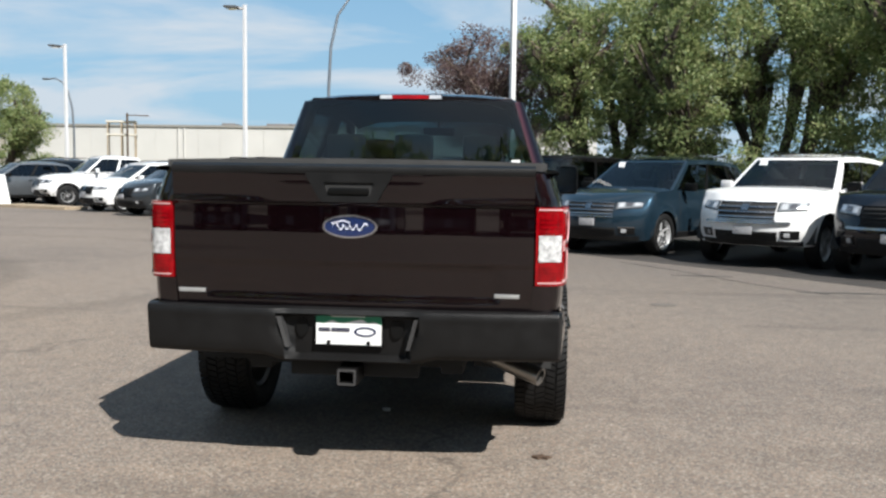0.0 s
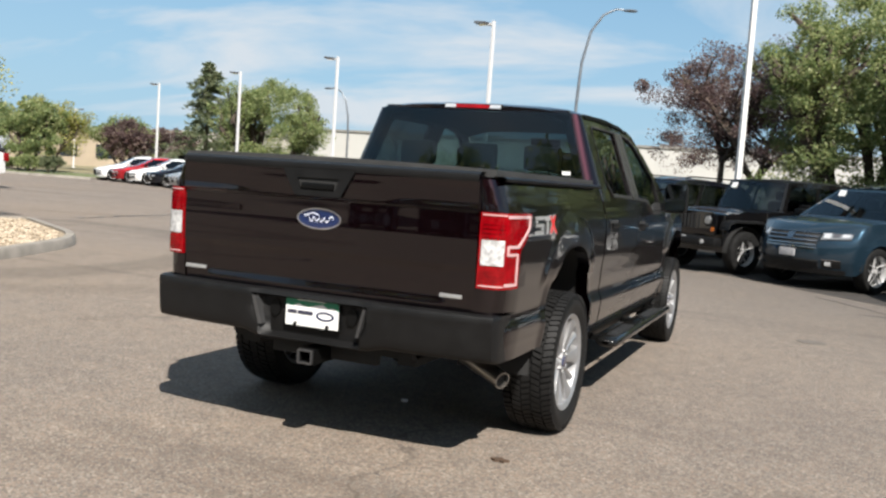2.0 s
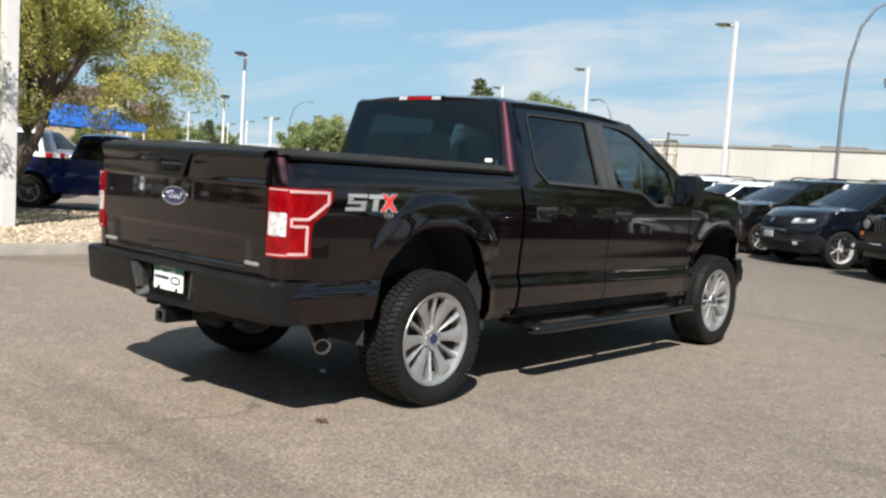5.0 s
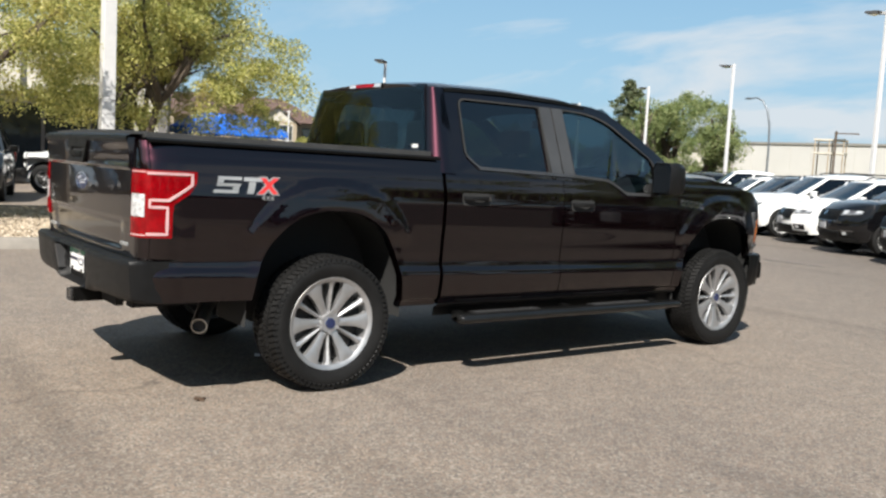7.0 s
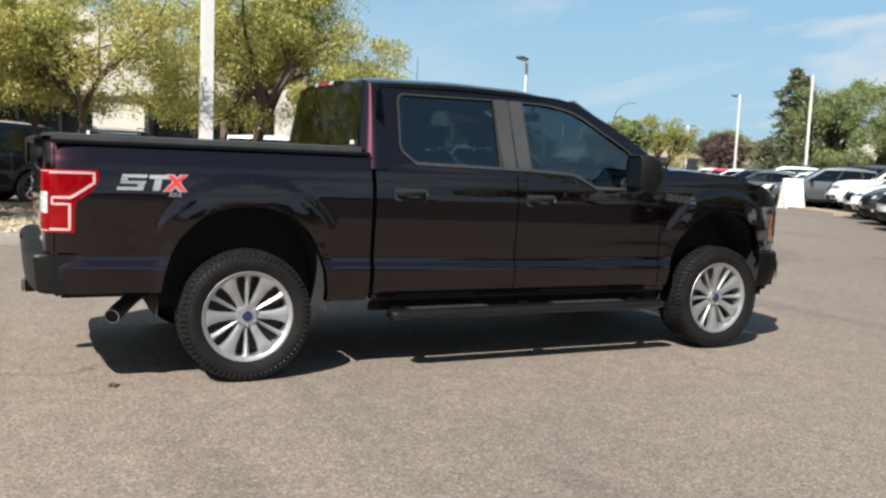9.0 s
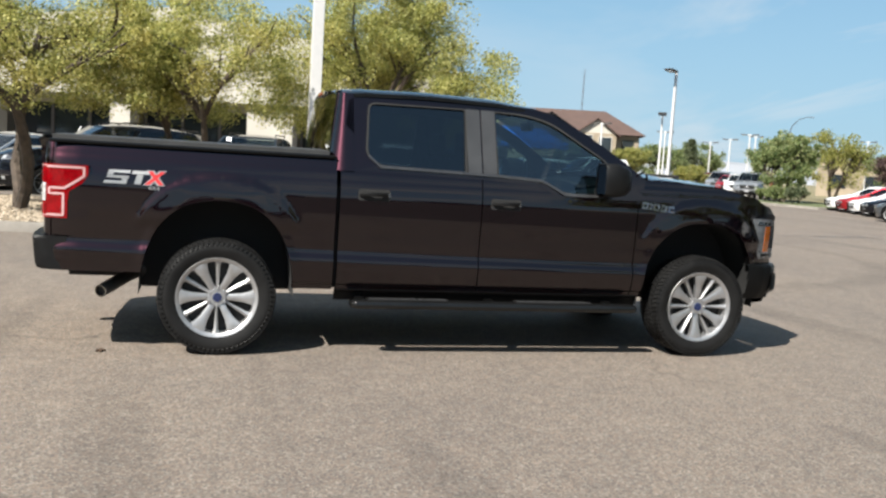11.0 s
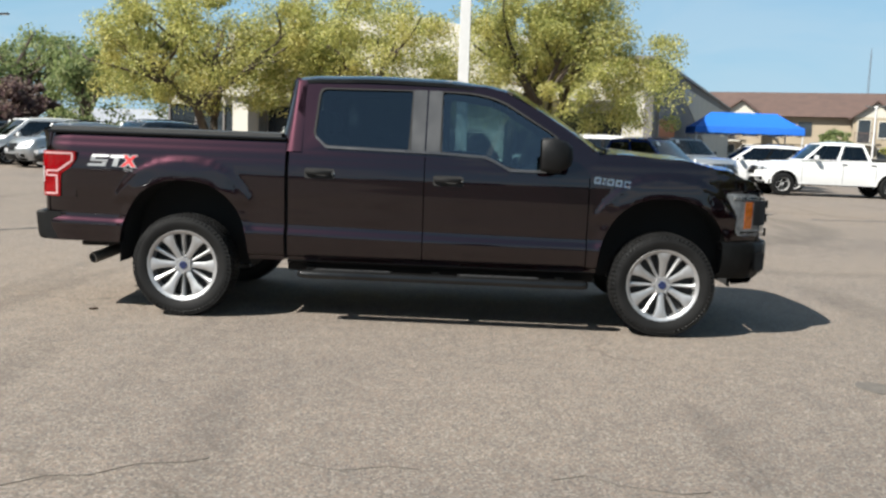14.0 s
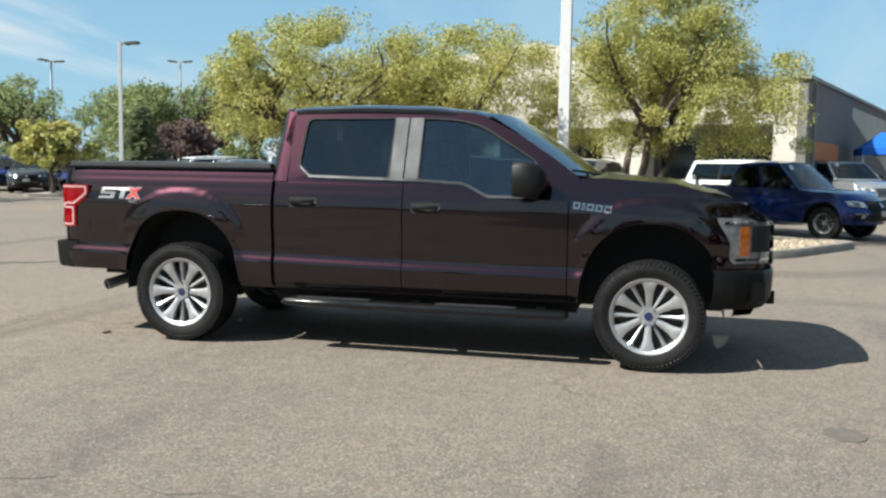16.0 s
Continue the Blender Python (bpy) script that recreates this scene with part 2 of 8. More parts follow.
ASPHALT = asphalt("worn_asphalt", 0.151, (1.045, 0.86, 0.705))
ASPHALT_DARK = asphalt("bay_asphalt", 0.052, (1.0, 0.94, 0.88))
DRYGRASS = plain("dry_grass", (0.165, 0.1425, 0.075), 0.9, vary=0.4, scale=1.2)
VERGE = plain("verge_grass", (0.09, 0.105, 0.0375), 0.9, vary=0.35, scale=1.5, bumpy=0.4)
TAR = plain("crack_sealer", (0.035, 0.032, 0.03), 0.6, vary=0.3, scale=5)
GRAVEL = plain("gravel", (0.24, 0.19, 0.13), 0.9, vary=0.35, scale=14, bumpy=0.5)
CONCRETE = plain("kerb_concrete", (0.20, 0.182, 0.158), 0.85, vary=0.25, scale=3, bumpy=0.4)
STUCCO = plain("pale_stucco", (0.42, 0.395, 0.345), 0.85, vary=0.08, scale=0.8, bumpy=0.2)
STUCCO_WARM = plain("warm_stucco", (0.27, 0.222, 0.16), 0.85, vary=0.12, scale=0.5)
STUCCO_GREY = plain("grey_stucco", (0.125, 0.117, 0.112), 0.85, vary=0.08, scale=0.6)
METAL_SIDING = plain("metal_siding", (0.385, 0.378, 0.36), 0.5, vary=0.06, scale=0.3)
ROOF_TILE = plain("brown_roof", (0.082, 0.050, 0.040), 0.8, vary=0.2, scale=1.5)
ROOF_GREY = plain("roof_trim", (0.1875, 0.18, 0.165), 0.6)
WHITE_POLE = plain("white_pole_paint", (0.5, 0.495, 0.49), 0.45, vary=0.05)
GREY_POLE = plain("galvanised_pole", (0.16, 0.176, 0.192), 0.45, 0.6)
FIXTURE = plain("fixture_bronze", (0.07, 0.065, 0.06), 0.5)
BARK = plain("bark", (0.07, 0.053, 0.04), 0.9, vary=0.35, scale=9, bumpy=0.8)
LEAF_OLIVE = leaves("olive_leaves", (0.135, 0.165, 0.042), (0.35, 0.355, 0.095), (0.66, 0.62, 0.25), 0.34)
LEAF_GREEN = leaves("green_leaves", (0.10, 0.15, 0.055), (0.20, 0.25, 0.09), (0.36, 0.37, 0.17))
LEAF_PURPLE = leaves("purple_leaves", (0.068, 0.03825, 0.0425), (0.136, 0.085, 0.085), (0.221, 0.17, 0.1275))
LEAF_YELLOW = leaves("yellow_leaves", (0.17, 0.19, 0.045), (0.29, 0.29, 0.075), (0.42, 0.38, 0.13))
LEAF_DARK = leaves("needle_leaves", (0.08, 0.105, 0.055), (0.13, 0.16, 0.085), (0.20, 0.21, 0.11))
RUBBER = plain("tyre_rubber", (0.0075, 0.0074, 0.0074), 0.6, vary=0.3, scale=8, spec=0.2)
ALLOY = plain("alloy_wheel", (0.42, 0.42, 0.425), 0.46, 0.85, vary=0.08, scale=14)
DARK_ALLOY = plain("dark_wheel_recess", (0.018, 0.018, 0.018), 0.5, 0.3)
BRIGHT_TRIM = plain("bright_grille_trim", (0.34, 0.34, 0.35), 0.25, 1.0, vary=0.05)
MIRROR = plain("mirror_glass", (0.16, 0.17, 0.18), 0.03, 1.0, vary=0.03)
CAR_ALLOY = plain("car_wheel_alloy", (0.42, 0.42, 0.42), 0.42, 0.35, vary=0.06)
CHROME = plain("chrome", (0.78, 0.78, 0.78), 0.1, 1.0, vary=0.03)
TRIM = plain("black_trim", (0.0035, 0.0035, 0.0035), 0.4, vary=0.2, spec=0.14)
TEXTURED = plain("textured_black_plastic", (0.0060, 0.0059, 0.0060), 0.46, vary=0.2, scale=10, bumpy=0.25, spec=0.22)
INTERIOR = plain("dark_interior", (0.010, 0.010, 0.011), 0.8)
SEAT_GREY = plain("grey_seat_cloth", (0.018, 0.018, 0.018), 0.9)
LINER = plain("arch_liner", (0.012, 0.012, 0.012), 0.9)
GLASS = glass("window_glass", (0.75, 0.9, 0.88), 0.55)
GLASS_DARK = glass("privacy_glass", (0.8, 0.92, 1.0), 0.12)
GLASS_BLDG = plain("building_glass", (0.02, 0.025, 0.03), 0.05, vary=0.1, spec=0.8)
LENS_RED = plain("red_lens", (0.17, 0.001, 0.003), 0.15, coat=0.7, spec=0.0, vary=0.3, scale=30)
LENS_CLEAR = plain("clear_lens", (0.465, 0.48, 0.495), 0.08, 0.35, coat=1.0)
REVERSE_LENS = plain("reversing_lens", (0.38, 0.38, 0.38), 0.15, coat=0.7, spec=0.2, vary=0.4, scale=45)
CAR_PLATE = plain("dull_front_plate", (0.30, 0.30, 0.31), 0.5, vary=0.4, scale=25)
HEAD_LENS = plain("headlight_lens", (0.208, 0.22, 0.232), 0.12, 0.45, coat=1.0, vary=0.35, scale=22)
LENS_AMBER = plain("amber_lens", (0.357, 0.0935, 0.0102), 0.2, coat=1.0, vary=0.35, scale=30)
WHITE_PLATE = plain("white_plate", (0.6375, 0.6375, 0.629), 0.35, vary=0.03)
GREEN_PLATE = plain("green_plate", (0.008, 0.176, 0.088), 0.35, vary=0.05)
INK = plain("dark_print", (0.03, 0.03, 0.05), 0.5)
BLUE_BADGE = plain("blue_badge", (0.0048, 0.014, 0.06), 0.2, coat=1.0, vary=0.05)
RED_DECAL = plain("red_decal", (0.48, 0.024, 0.024), 0.4)
SILVER_DECAL = plain("silver_decal", (0.34, 0.34, 0.335), 0.35, 0.5)
TENT_BLUE = plain("blue_canvas", (0.0036, 0.1008, 0.4464), 0.7, vary=0.06)
P_MAROON = paint("dark_maroon_paint", (0.0112, 0.0037, 0.0055), 1.0, 0.36, 0.001)
P_MAROON.node_tree.nodes["Principled BSDF"].inputs["Coat IOR"].default_value = 1.56
TRUCK_GLASS_REAR = glass("rear_door_glass", (0.62, 0.85, 0.95), 0.14, 0.085)
TRUCK_GLASS_FRONT = glass("front_door_glass", (0.66, 0.92, 0.95), 0.40, 0.12)
TRUCK_GLASS_BACK = glass("back_glass", (0.62, 0.88, 0.88), 0.34, 0.045)
TRUCK_GLASS_SCREEN = glass("windscreen_glass", (0.62, 0.88, 0.95), 0.25, 0.12)
MOULDING = plain("belt_moulding", (0.07, 0.07, 0.072), 0.3, 0.6)
POST_SATIN = plain("satin_post", (0.055, 0.055, 0.056), 0.33, 0.35)
COVER = plain("bed_cover_vinyl", (0.028, 0.028, 0.028), 0.6, vary=0.2, bumpy=0.2)
STEP_BLACK = plain("gloss_black_step", (0.006, 0.006, 0.006), 0.18, coat=0.4, spec=0.2)
PIPE = plain("exhaust_steel", (0.30, 0.285, 0.265), 0.33, 0.9, vary=0.25)
LENS_STRIP = plain("pale_light_strip", (0.50, 0.31, 0.31), 0.2, coat=1.0)
HEADLINER = plain("headliner_cloth", (0.06, 0.06, 0.057), 0.9)
P_WHITE = paint("white_paint", (0.53, 0.53, 0.525), 0.0, 0.35)
P_BLACK = paint("black_paint", (0.0025, 0.0025, 0.003), 0.2)
P_STEEL = paint("steel_blue_paint", (0.011, 0.024, 0.037), 0.5)
P_NAVY = paint("navy_paint", (0.0026, 0.0034, 0.0066), 0.3)
P_BLUE = paint("royal_blue_paint", (0.0045, 0.016, 0.095), 0.3)
P_GREY = paint("grey_paint", (0.09, 0.0975, 0.105), 0.6)
P_SILVER = paint("silver_paint", (0.315, 0.3225, 0.33), 0.7)
P_RED = paint("red_paint", (0.21, 0.0075, 0.01125), 0.3)
P_CHAR = paint("charcoal_paint", (0.02625, 0.03, 0.03375), 0.5)

# ---- mesh tools ----


def mesh_of(bm, name, mat, smooth=40):
    me = bpy.data.meshes.new(name)
    bmesh.ops.recalc_face_normals(bm, faces=bm.faces)
    bm.to_mesh(me)
    bm.free()
    for m in mat if isinstance(mat, (list, tuple)) else (mat,):
        me.materials.append(m)
    if smooth:
        for p in me.polygons:
            p.use_smooth = True
        me.set_sharp_from_angle(angle=radians(smooth))
    return me


def part(name, bm, mat, parent=None, label="", smooth=40, bevel=0.0, m=None):
    """Links a bmesh as one mesh object, under a thing or a part where one is given."""
    ob = new(name, mesh_of(bm, name, mat, smooth))
    if parent:
        ob.parent = parent
    if m is not None:
        ob.matrix_basis = m
    if label:
        tagged(ob, label)
    if bevel:
        bv = ob.modifiers.new("bevel", "BEVEL")
        bv.width, bv.segments, bv.limit_method, bv.angle_limit = bevel, 2, "ANGLE", radians(35)
    return ob


def thing(name, m, label, category, group="", kind=""):
    ob = new(name)
    ob.empty_display_size = 0.2
    ob.matrix_basis = m
    return tagged(ob, label, category, group, kind)


def box(bm, lo, hi, mat=0, bev=0.0):
    c = [(a + b) / 2 for a, b in zip(lo, hi)]
    r = bmesh.ops.create_cube(bm, size=1.0, matrix=Matrix.LocRotScale(c, None, [abs(b - a) for a, b in zip(lo, hi)]))
    fs = {f for v in r["verts"] for f in v.link_faces}
    for f in fs:
        f.material_index = mat
    if bev:
        bmesh.ops.bevel(bm, geom=list({e for f in fs for e in f.edges}), offset=bev, segments=2, affect="EDGES", profile=0.6)
    return bm


def cyl(bm, a, b, r0, r1=None, n=16, caps=True):
    a, b = Vector(a), Vector(b)
    d = b - a
    m = Matrix.Translation((a + b) / 2) @ d.to_track_quat("Z", "Y").to_matrix().to_4x4()
    bmesh.ops.create_cone(bm, cap_ends=caps, segments=n, radius1=r0, radius2=r0 if r1 is None else r1, depth=d.length, matrix=m)
    return bm


def sheet(bm, rows, close=False, mat=0):
    """A skin over rows of points, all of one length."""
    vs = [[bm.verts.new(p) for p in row] for row in rows]
    for a, b in zip(vs, vs[1:]):
        n = len(a)
        for i in range(n if close else n - 1):
            j = (i + 1) % n
            try:
                f = bm.faces.new((a[i], a[j], b[j], b[i]))
                f.material_index = mat
            except ValueError:
                pass
    return vs


def lathe(bm, prof, n=40, axis="x", mat=0):
    """Turns a profile of (along, radius) about the x axis."""
    rows = []
    for k in range(n + 1):
        a = 2 * math.pi * k / n
        rows.append([(s, r * math.cos(a), r * math.sin(a)) for s, r in prof])
    sheet(bm, rows, mat=mat)
    bmesh.ops.remove_doubles(bm, verts=bm.verts, dist=1e-5)
    return bm


def plate(bm, outline, thick, holes=(), place=lambda a, b, d: (a, b, d), mat=0):
    """A flat sheet with holes, of some thickness; place() lays (a, b, depth) into space."""
    t = bmesh.new()
    for loop in (outline, *holes):
        vs = [t.verts.new((a, b, 0)) for a, b in loop]
        for i in range(len(vs)):
            t.edges.new((vs[i], vs[(i + 1) % len(vs)]))
    bmesh.ops.triangle_fill(t, edges=t.edges[:], use_beauty=True, use_dissolve=False)
    bmesh.ops.recalc_face_normals(t, faces=t.faces)
    if thick:
        r = bmesh.ops.extrude_face_region(t, geom=t.faces[:])
        for v in r["geom"]:
            if isinstance(v, bmesh.types.BMVert):
                v.co.z += thick
        bmesh.ops.recalc_face_normals(t, faces=t.faces)
    t.verts.index_update()
    new_v = [bm.verts.new(place(*v.co)) for v in t.verts]
    for f in t.faces:
        try:
            g = bm.faces.new([new_v[v.index] for v in f.verts])
            g.material_index = mat
        except ValueError:
            pass
    t.free()
    return bm


def rounded(points, r, n=4):
    """A polygon with its corners rounded by r (a number, or one for each corner)."""
    out = []
    k = len(points)
    for i in range(k):
        p, a, b = Vector(points[i]), Vector(points[i - 1]), Vector(points[(i + 1) % k])
        ri = r[i] if isinstance(r, (list, tuple)) else r
        da, db = (a - p), (b - p)
        ri = min(ri, da.length * 0.45, db.length * 0.45)
        if ri < 1e-4:
            out.append(tuple(p))
            continue
        s, e = p + da.normalized() * ri, p + db.normalized() * ri
        for j in range(n + 1):
            t = j / n
            out.append(tuple(s * (1 - t) ** 2 + p * 2 * t * (1 - t) + e * t * t))
    return out


def lerp(table, x):
    """Smooth value from a table of (x, value)."""
    if x <= table[0][0]:
        return table[0][1]
    for (x0, v0), (x1, v1) in zip(table, table[1:]):
        if x <= x1:
            t = (x - x0) / (x1 - x0)
            t = t * t * (3 - 2 * t)
            return v0 + (v1 - v0) * t
    return table[-1][1]


def lin(table, x):
    if x <= table[0][0]:
        return table[0][1]
    for (x0, v0), (x1, v1) in zip(table, table[1:]):
        if x <= x1:
            return v0 + (v1 - v0) * (x - x0) / (x1 - x0)
    return table[-1][1]


# ---- parked cars ----
TYRES = {}


def wheel_meshes(r, w, rim_r, spokes, kind):
    key = (round(r, 3), round(w, 3), round(rim_r, 3), spokes, kind)
    if key in TYRES:
        return TYRES[key]
    bm = bmesh.new()
    h = w / 2
    lathe(bm, [(h * 0.55, rim_r * 0.97), (h * 0.92, rim_r * 1.02), (h, r * 0.86), (h * 0.9, r * 0.955), (h * 0.7, r * 0.99), (0, r), (-h * 0.7, r * 0.99), (-h * 0.9, r * 0.955), (-h, r * 0.86), (-h * 0.9, rim_r * 1.02), (-h * 0.55, rim_r * 0.97)], 32)
    tyre = mesh_of(bm, "tyre", RUBBER)
    bm = bmesh.new()
    lathe(bm, [(h * 0.75, rim_r * 1.02), (h * 0.78, rim_r * 0.97), (h * 0.6, rim_r * 0.92), (-h * 0.2, rim_r * 0.86)], 32)
    n0 = len(bm.faces)
    lathe(bm, [(h * 0.1, 0.001), (h * 0.1, rim_r * 0.88)], 20, mat=1)
    for k in range(spokes):
        a = 2 * math.pi * k / spokes
        t = bmesh.new()
        wd = rim_r * (0.25 if spokes <= 6 else 0.15)
        sheet(t, [[(h * 0.35, s * wd, y), (h * 0.62, s * wd * 0.8, y)] for s, y in ((-1, rim_r * 0.1), (-0.6, rim_r * 0.93))] + [[(h * 0.35, s * wd, y), (h * 0.62, s * wd * 0.8, y)] for s, y in ((0.6, rim_r * 0.93), (1, rim_r * 0.1))], close=False)
        bmesh.ops.rotate(t, verts=t.verts, cent=(0, 0, 0), matrix=Matrix.Rotation(a, 3, "X"))
        me = bpy.data.meshes.new("tmp"); t.to_mesh(me); t.free(); bm.from_mesh(me); bpy.data.meshes.remove(me)
    cyl(bm, (h * 0.2, 0, 0), (h * 0.66, 0, 0), rim_r * 0.2, rim_r * 0.15, 14)
    rim = mesh_of(bm, "rim", (CAR_ALLOY if kind == "silver" else DARK_ALLOY, DARK_ALLOY), 30)
    TYRES[key] = (tyre, rim)
    return TYRES[key]


def put_wheel(car, x, y, r, w, rim_r, spokes=5, kind="silver"):
    tyre, rim = wheel_meshes(r, w, rim_r, spokes, kind)
    side = 1 if x > 0 else -1
    t = new("wheel", tyre)
    t.parent = car
    t.matrix_basis = pose(x, y, r, 0, 0, 0 if side > 0 else 180)
    q = new("rim", rim)
    q.parent = t
    return t


LAMP_DARK = plain("dark_lamp_housing", (0.09, 0.09, 0.10), 0.12, 0.5, coat=1.0)
KINDS = {
    # length, width, height, wheelbase, front overhang, wheel radius, hood z (front, cowl), cowl y, roof front/rear y, rear glass base y, belt z, sill z
    "suv": dict(L=4.9, W=1.98, H=1.78, wb=2.82, fo=0.97, r=0.375, hood=(1.06, 1.16), cowl=1.16, rf=0.22, rr=-1.85, rg=-2.30, belt=1.13, sill=0.30),
    "crossover": dict(L=4.5, W=1.85, H=1.68, wb=2.69, fo=0.92, r=0.35, hood=(0.96, 1.09), cowl=1.16, rf=0.24, rr=-1.55, rg=-2.08, belt=1.06, sill=0.27),
    "sedan": dict(L=4.75, W=1.84, H=1.45, wb=2.8, fo=0.93, r=0.33, hood=(0.70, 0.92), cowl=1.10, rf=0.20, rr=-1.05, rg=-1.80, belt=0.93, sill=0.22),
    "offroad": dict(L=4.83, W=1.93, H=1.82, wb=2.79, fo=0.90, r=0.39, hood=(1.15, 1.22), cowl=1.02, rf=0.28, rr=-1.95, rg=-2.26, belt=1.19, sill=0.38),
    "jeep": dict(L=4.40, W=1.75, H=1.82, wb=2.95, fo=0.60, r=0.40, hood=(1.10, 1.17), cowl=0.62, rf=0.40, rr=-1.86, rg=-2.0, belt=1.20, sill=0.42),
    "pickup": dict(L=5.85, W=2.0, H=1.92, wb=3.65, fo=0.95, r=0.40, hood=(1.12, 1.20), cowl=1.32, rf=0.62, rr=-0.72, rg=-0.98, belt=1.27, sill=0.42),
    "small_pickup": dict(L=5.1, W=1.80, H=1.72, wb=3.19, fo=0.88, r=0.37, hood=(0.98, 1.06), cowl=1.05, rf=0.45, rr=-0.50, rg=-0.72, belt=1.10, sill=0.38),
    "van": dict(L=5.0, W=1.95, H=1.80, wb=3.0, fo=0.95, r=0.34, hood=(0.85, 1.05), cowl=1.55, rf=0.65, rr=-2.2, rg=-2.42, belt=1.05, sill=0.25),
}


def build_car(kind, paint_mat, label, category, m, glass_mat=None, wheels="silver", spokes=5, chrome_grille=False, group="", sticker=True, roof_mat=None, cover=False):
    k = KINDS[kind]
    L, W, H, r, sill, belt = k["L"], k["W"], k["H"], k["r"], k["sill"], k["belt"]
    yf, yr = L / 2, -L / 2
    hz0 = k["hood"][0] - (0.05 if "pickup" in kind or kind == "offroad" else 0)
    ax_f = yf - k["fo"]
    ax_r = ax_f - k["wb"]
    jeep, bed = kind == "jeep", "pickup" in kind
    car = thing(category.replace(" ", "_"), m, label, category, group)
    gm = glass_mat or GLASS_DARK
    arch = r + (0.10 if bed or jeep or kind == "offroad" else 0.055)
    corner = 0.10 if jeep else 0.34
    hood = [(k["cowl"], k["hood"][1]), (ax_f, (k["hood"][0] + k["hood"][1]) / 2 + 0.02), (yf - 0.35, k["hood"][0]), (yf, k["hood"][0] - (0.02 if jeep else 0.12))]
    tail = belt + (0.02 if bed else 0)
    rear_top = [(yr, tail - 0.04), (yr + 0.3, tail)] if (bed or kind == "sedan") else [(yr, belt), (yr + 0.3, belt)]

    def top(y):
        if y > k["cowl"]:
            return lerp(hood, y)
        return lin(rear_top + [(k["cowl"], k["hood"][1])], y) if y < yr + 0.3 else lin([(yr + 0.3, rear_top[-1][1]), (k["cowl"], k["hood"][1])], y)

    def low(y):
        z = lin([(yr, sill + 0.12), (yr + 0.7, sill), (yf - 0.6, sill), (yf, sill - 0.02)], y)
        for a in (ax_f, ax_r):
            d = abs(y - a)
            if d < arch:
                z = max(z, r + math.sqrt(arch * arch - d * d) * 0.97)
        return z

    def half(y, z):
        v = (z - sill) / (belt - sill)
        x = W / 2 * (lin([(0, 0.955), (0.25, 0.985), (0.55, 1.0), (0.8, 0.985), (1.0, 0.955), (1.3, 0.9)], v))
        if jeep:
            x = W / 2 * 0.86 if y > k["cowl"] - 0.1 else W / 2 * 0.92
        for a in (ax_f, ax_r):
            d = math.hypot(y - a, z - r)
            x += 0.022 * max(0, 1 - abs(d - arch) / 0.09)
        fe, re = max(0, (y - (yf - 0.75)) / 0.75), max(0, ((yr + 0.55) - y) / 0.55)
        x *= 1 - (0.0 if jeep else 0.13) * fe ** 2.2 - (0.02 if bed else 0.07) * re ** 2.2
        return x

    def nose(z):
        return 0.0 if jeep else lin([(sill, 0.08), (sill + 0.18, 0.0), (0.66, 0.0), (hz0 - 0.26, 0.03), (hz0 - 0.14, 0.10), (hz0 + 0.02, 0.27)], z)

    def back(z):
        return lin([(sill, 0.05), (0.55, 0.0), (0.7, 0.03), (belt, 0.05)], z)

    ys = sorted({*[yr + (yf - yr) * i / 26 for i in range(27)], *[a + arch * math.cos(t * math.pi / 14) for a in (ax_f, ax_r) for t in range(15)], k["cowl"]})
    bm = bmesh.new()
    R = 9

    def side_rows(s):
        rows = []
        for y in ys:
            lo_, up = low(y), top(y)
            col = []
            for i in range(R):
                z = lo_ + (up - lo_) * i / (R - 1)
                fe, re = max(0, (y - (yf - 0.75)) / 0.75), max(0, ((yr + 0.55) - y) / 0.55)
                yy = y - (corner + nose(z)) * fe ** 1.6 + (0.05 + back(z)) * re ** 1.6
                col.append((s * half(y, z), yy, z))
            rows.append(col)
        return rows

    right, left = side_rows(1), side_rows(-1)
    sheet(bm, right)
    sheet(bm, left)
    # front and rear faces between the side edges
    for edge_r, edge_l, sgn, bulge in ((right[-1], left[-1], 1, corner), (right[0], left[0], -1, 0.05)):
        rows = []
        for i in range(13):
            t = i / 12
            rows.append([(pl[0] + (pr[0] - pl[0]) * t, pr[1] + sgn * bulge * (1 - abs(2 * t - 1) ** 2.6), pr[2]) for pl, pr in zip(edge_l, edge_r)])
        sheet(bm, rows)
        rows_top = [row[-1] for row in rows]
        if sgn > 0:
            front_rows = rows
    # bonnet
    hy = [y for y in ys if y >= k["cowl"] - 1e-6]
    hood_cols = [c for c, y in zip(right, ys) if y >= k["cowl"] - 1e-6]
    rows = []
    for n, c in enumerate(hood_cols):
        x, y, z = c[-1]
        bulge = corner * max(0, (hy[n] - (yf - 0.75)) / 0.75) ** 1.6
        rows.append([(x * (2 * i / 12 - 1), y + bulge * (1 - abs(2 * i / 12 - 1) ** 2.6), z + (0.0 if n == len(hood_cols) - 1 else 0.045) * (1 - (2 * i / 12 - 1) ** 4)) for i in range(13)])
    sheet(bm, rows)
    # deck behind the cabin: boot lid or bed floor
    if kind == "sedan":
        cols = [c for c, y in zip(right, ys) if y <= k["rg"] + 0.05]
        sheet(bm, [[(c[-1][0] * (2 * i / 8 - 1), c[-1][1], c[-1][2] + 0.03 * (1 - (2 * i / 8 - 1) ** 4)) for i in range(9)] for c in cols])
    bmesh.ops.remove_doubles(bm, verts=bm.verts, dist=0.002)
    # greenhouse
    gb, gr = W / 2 * (0.92 if jeep else 0.955) - 0.012, W / 2 * (0.80 if jeep else 0.745)
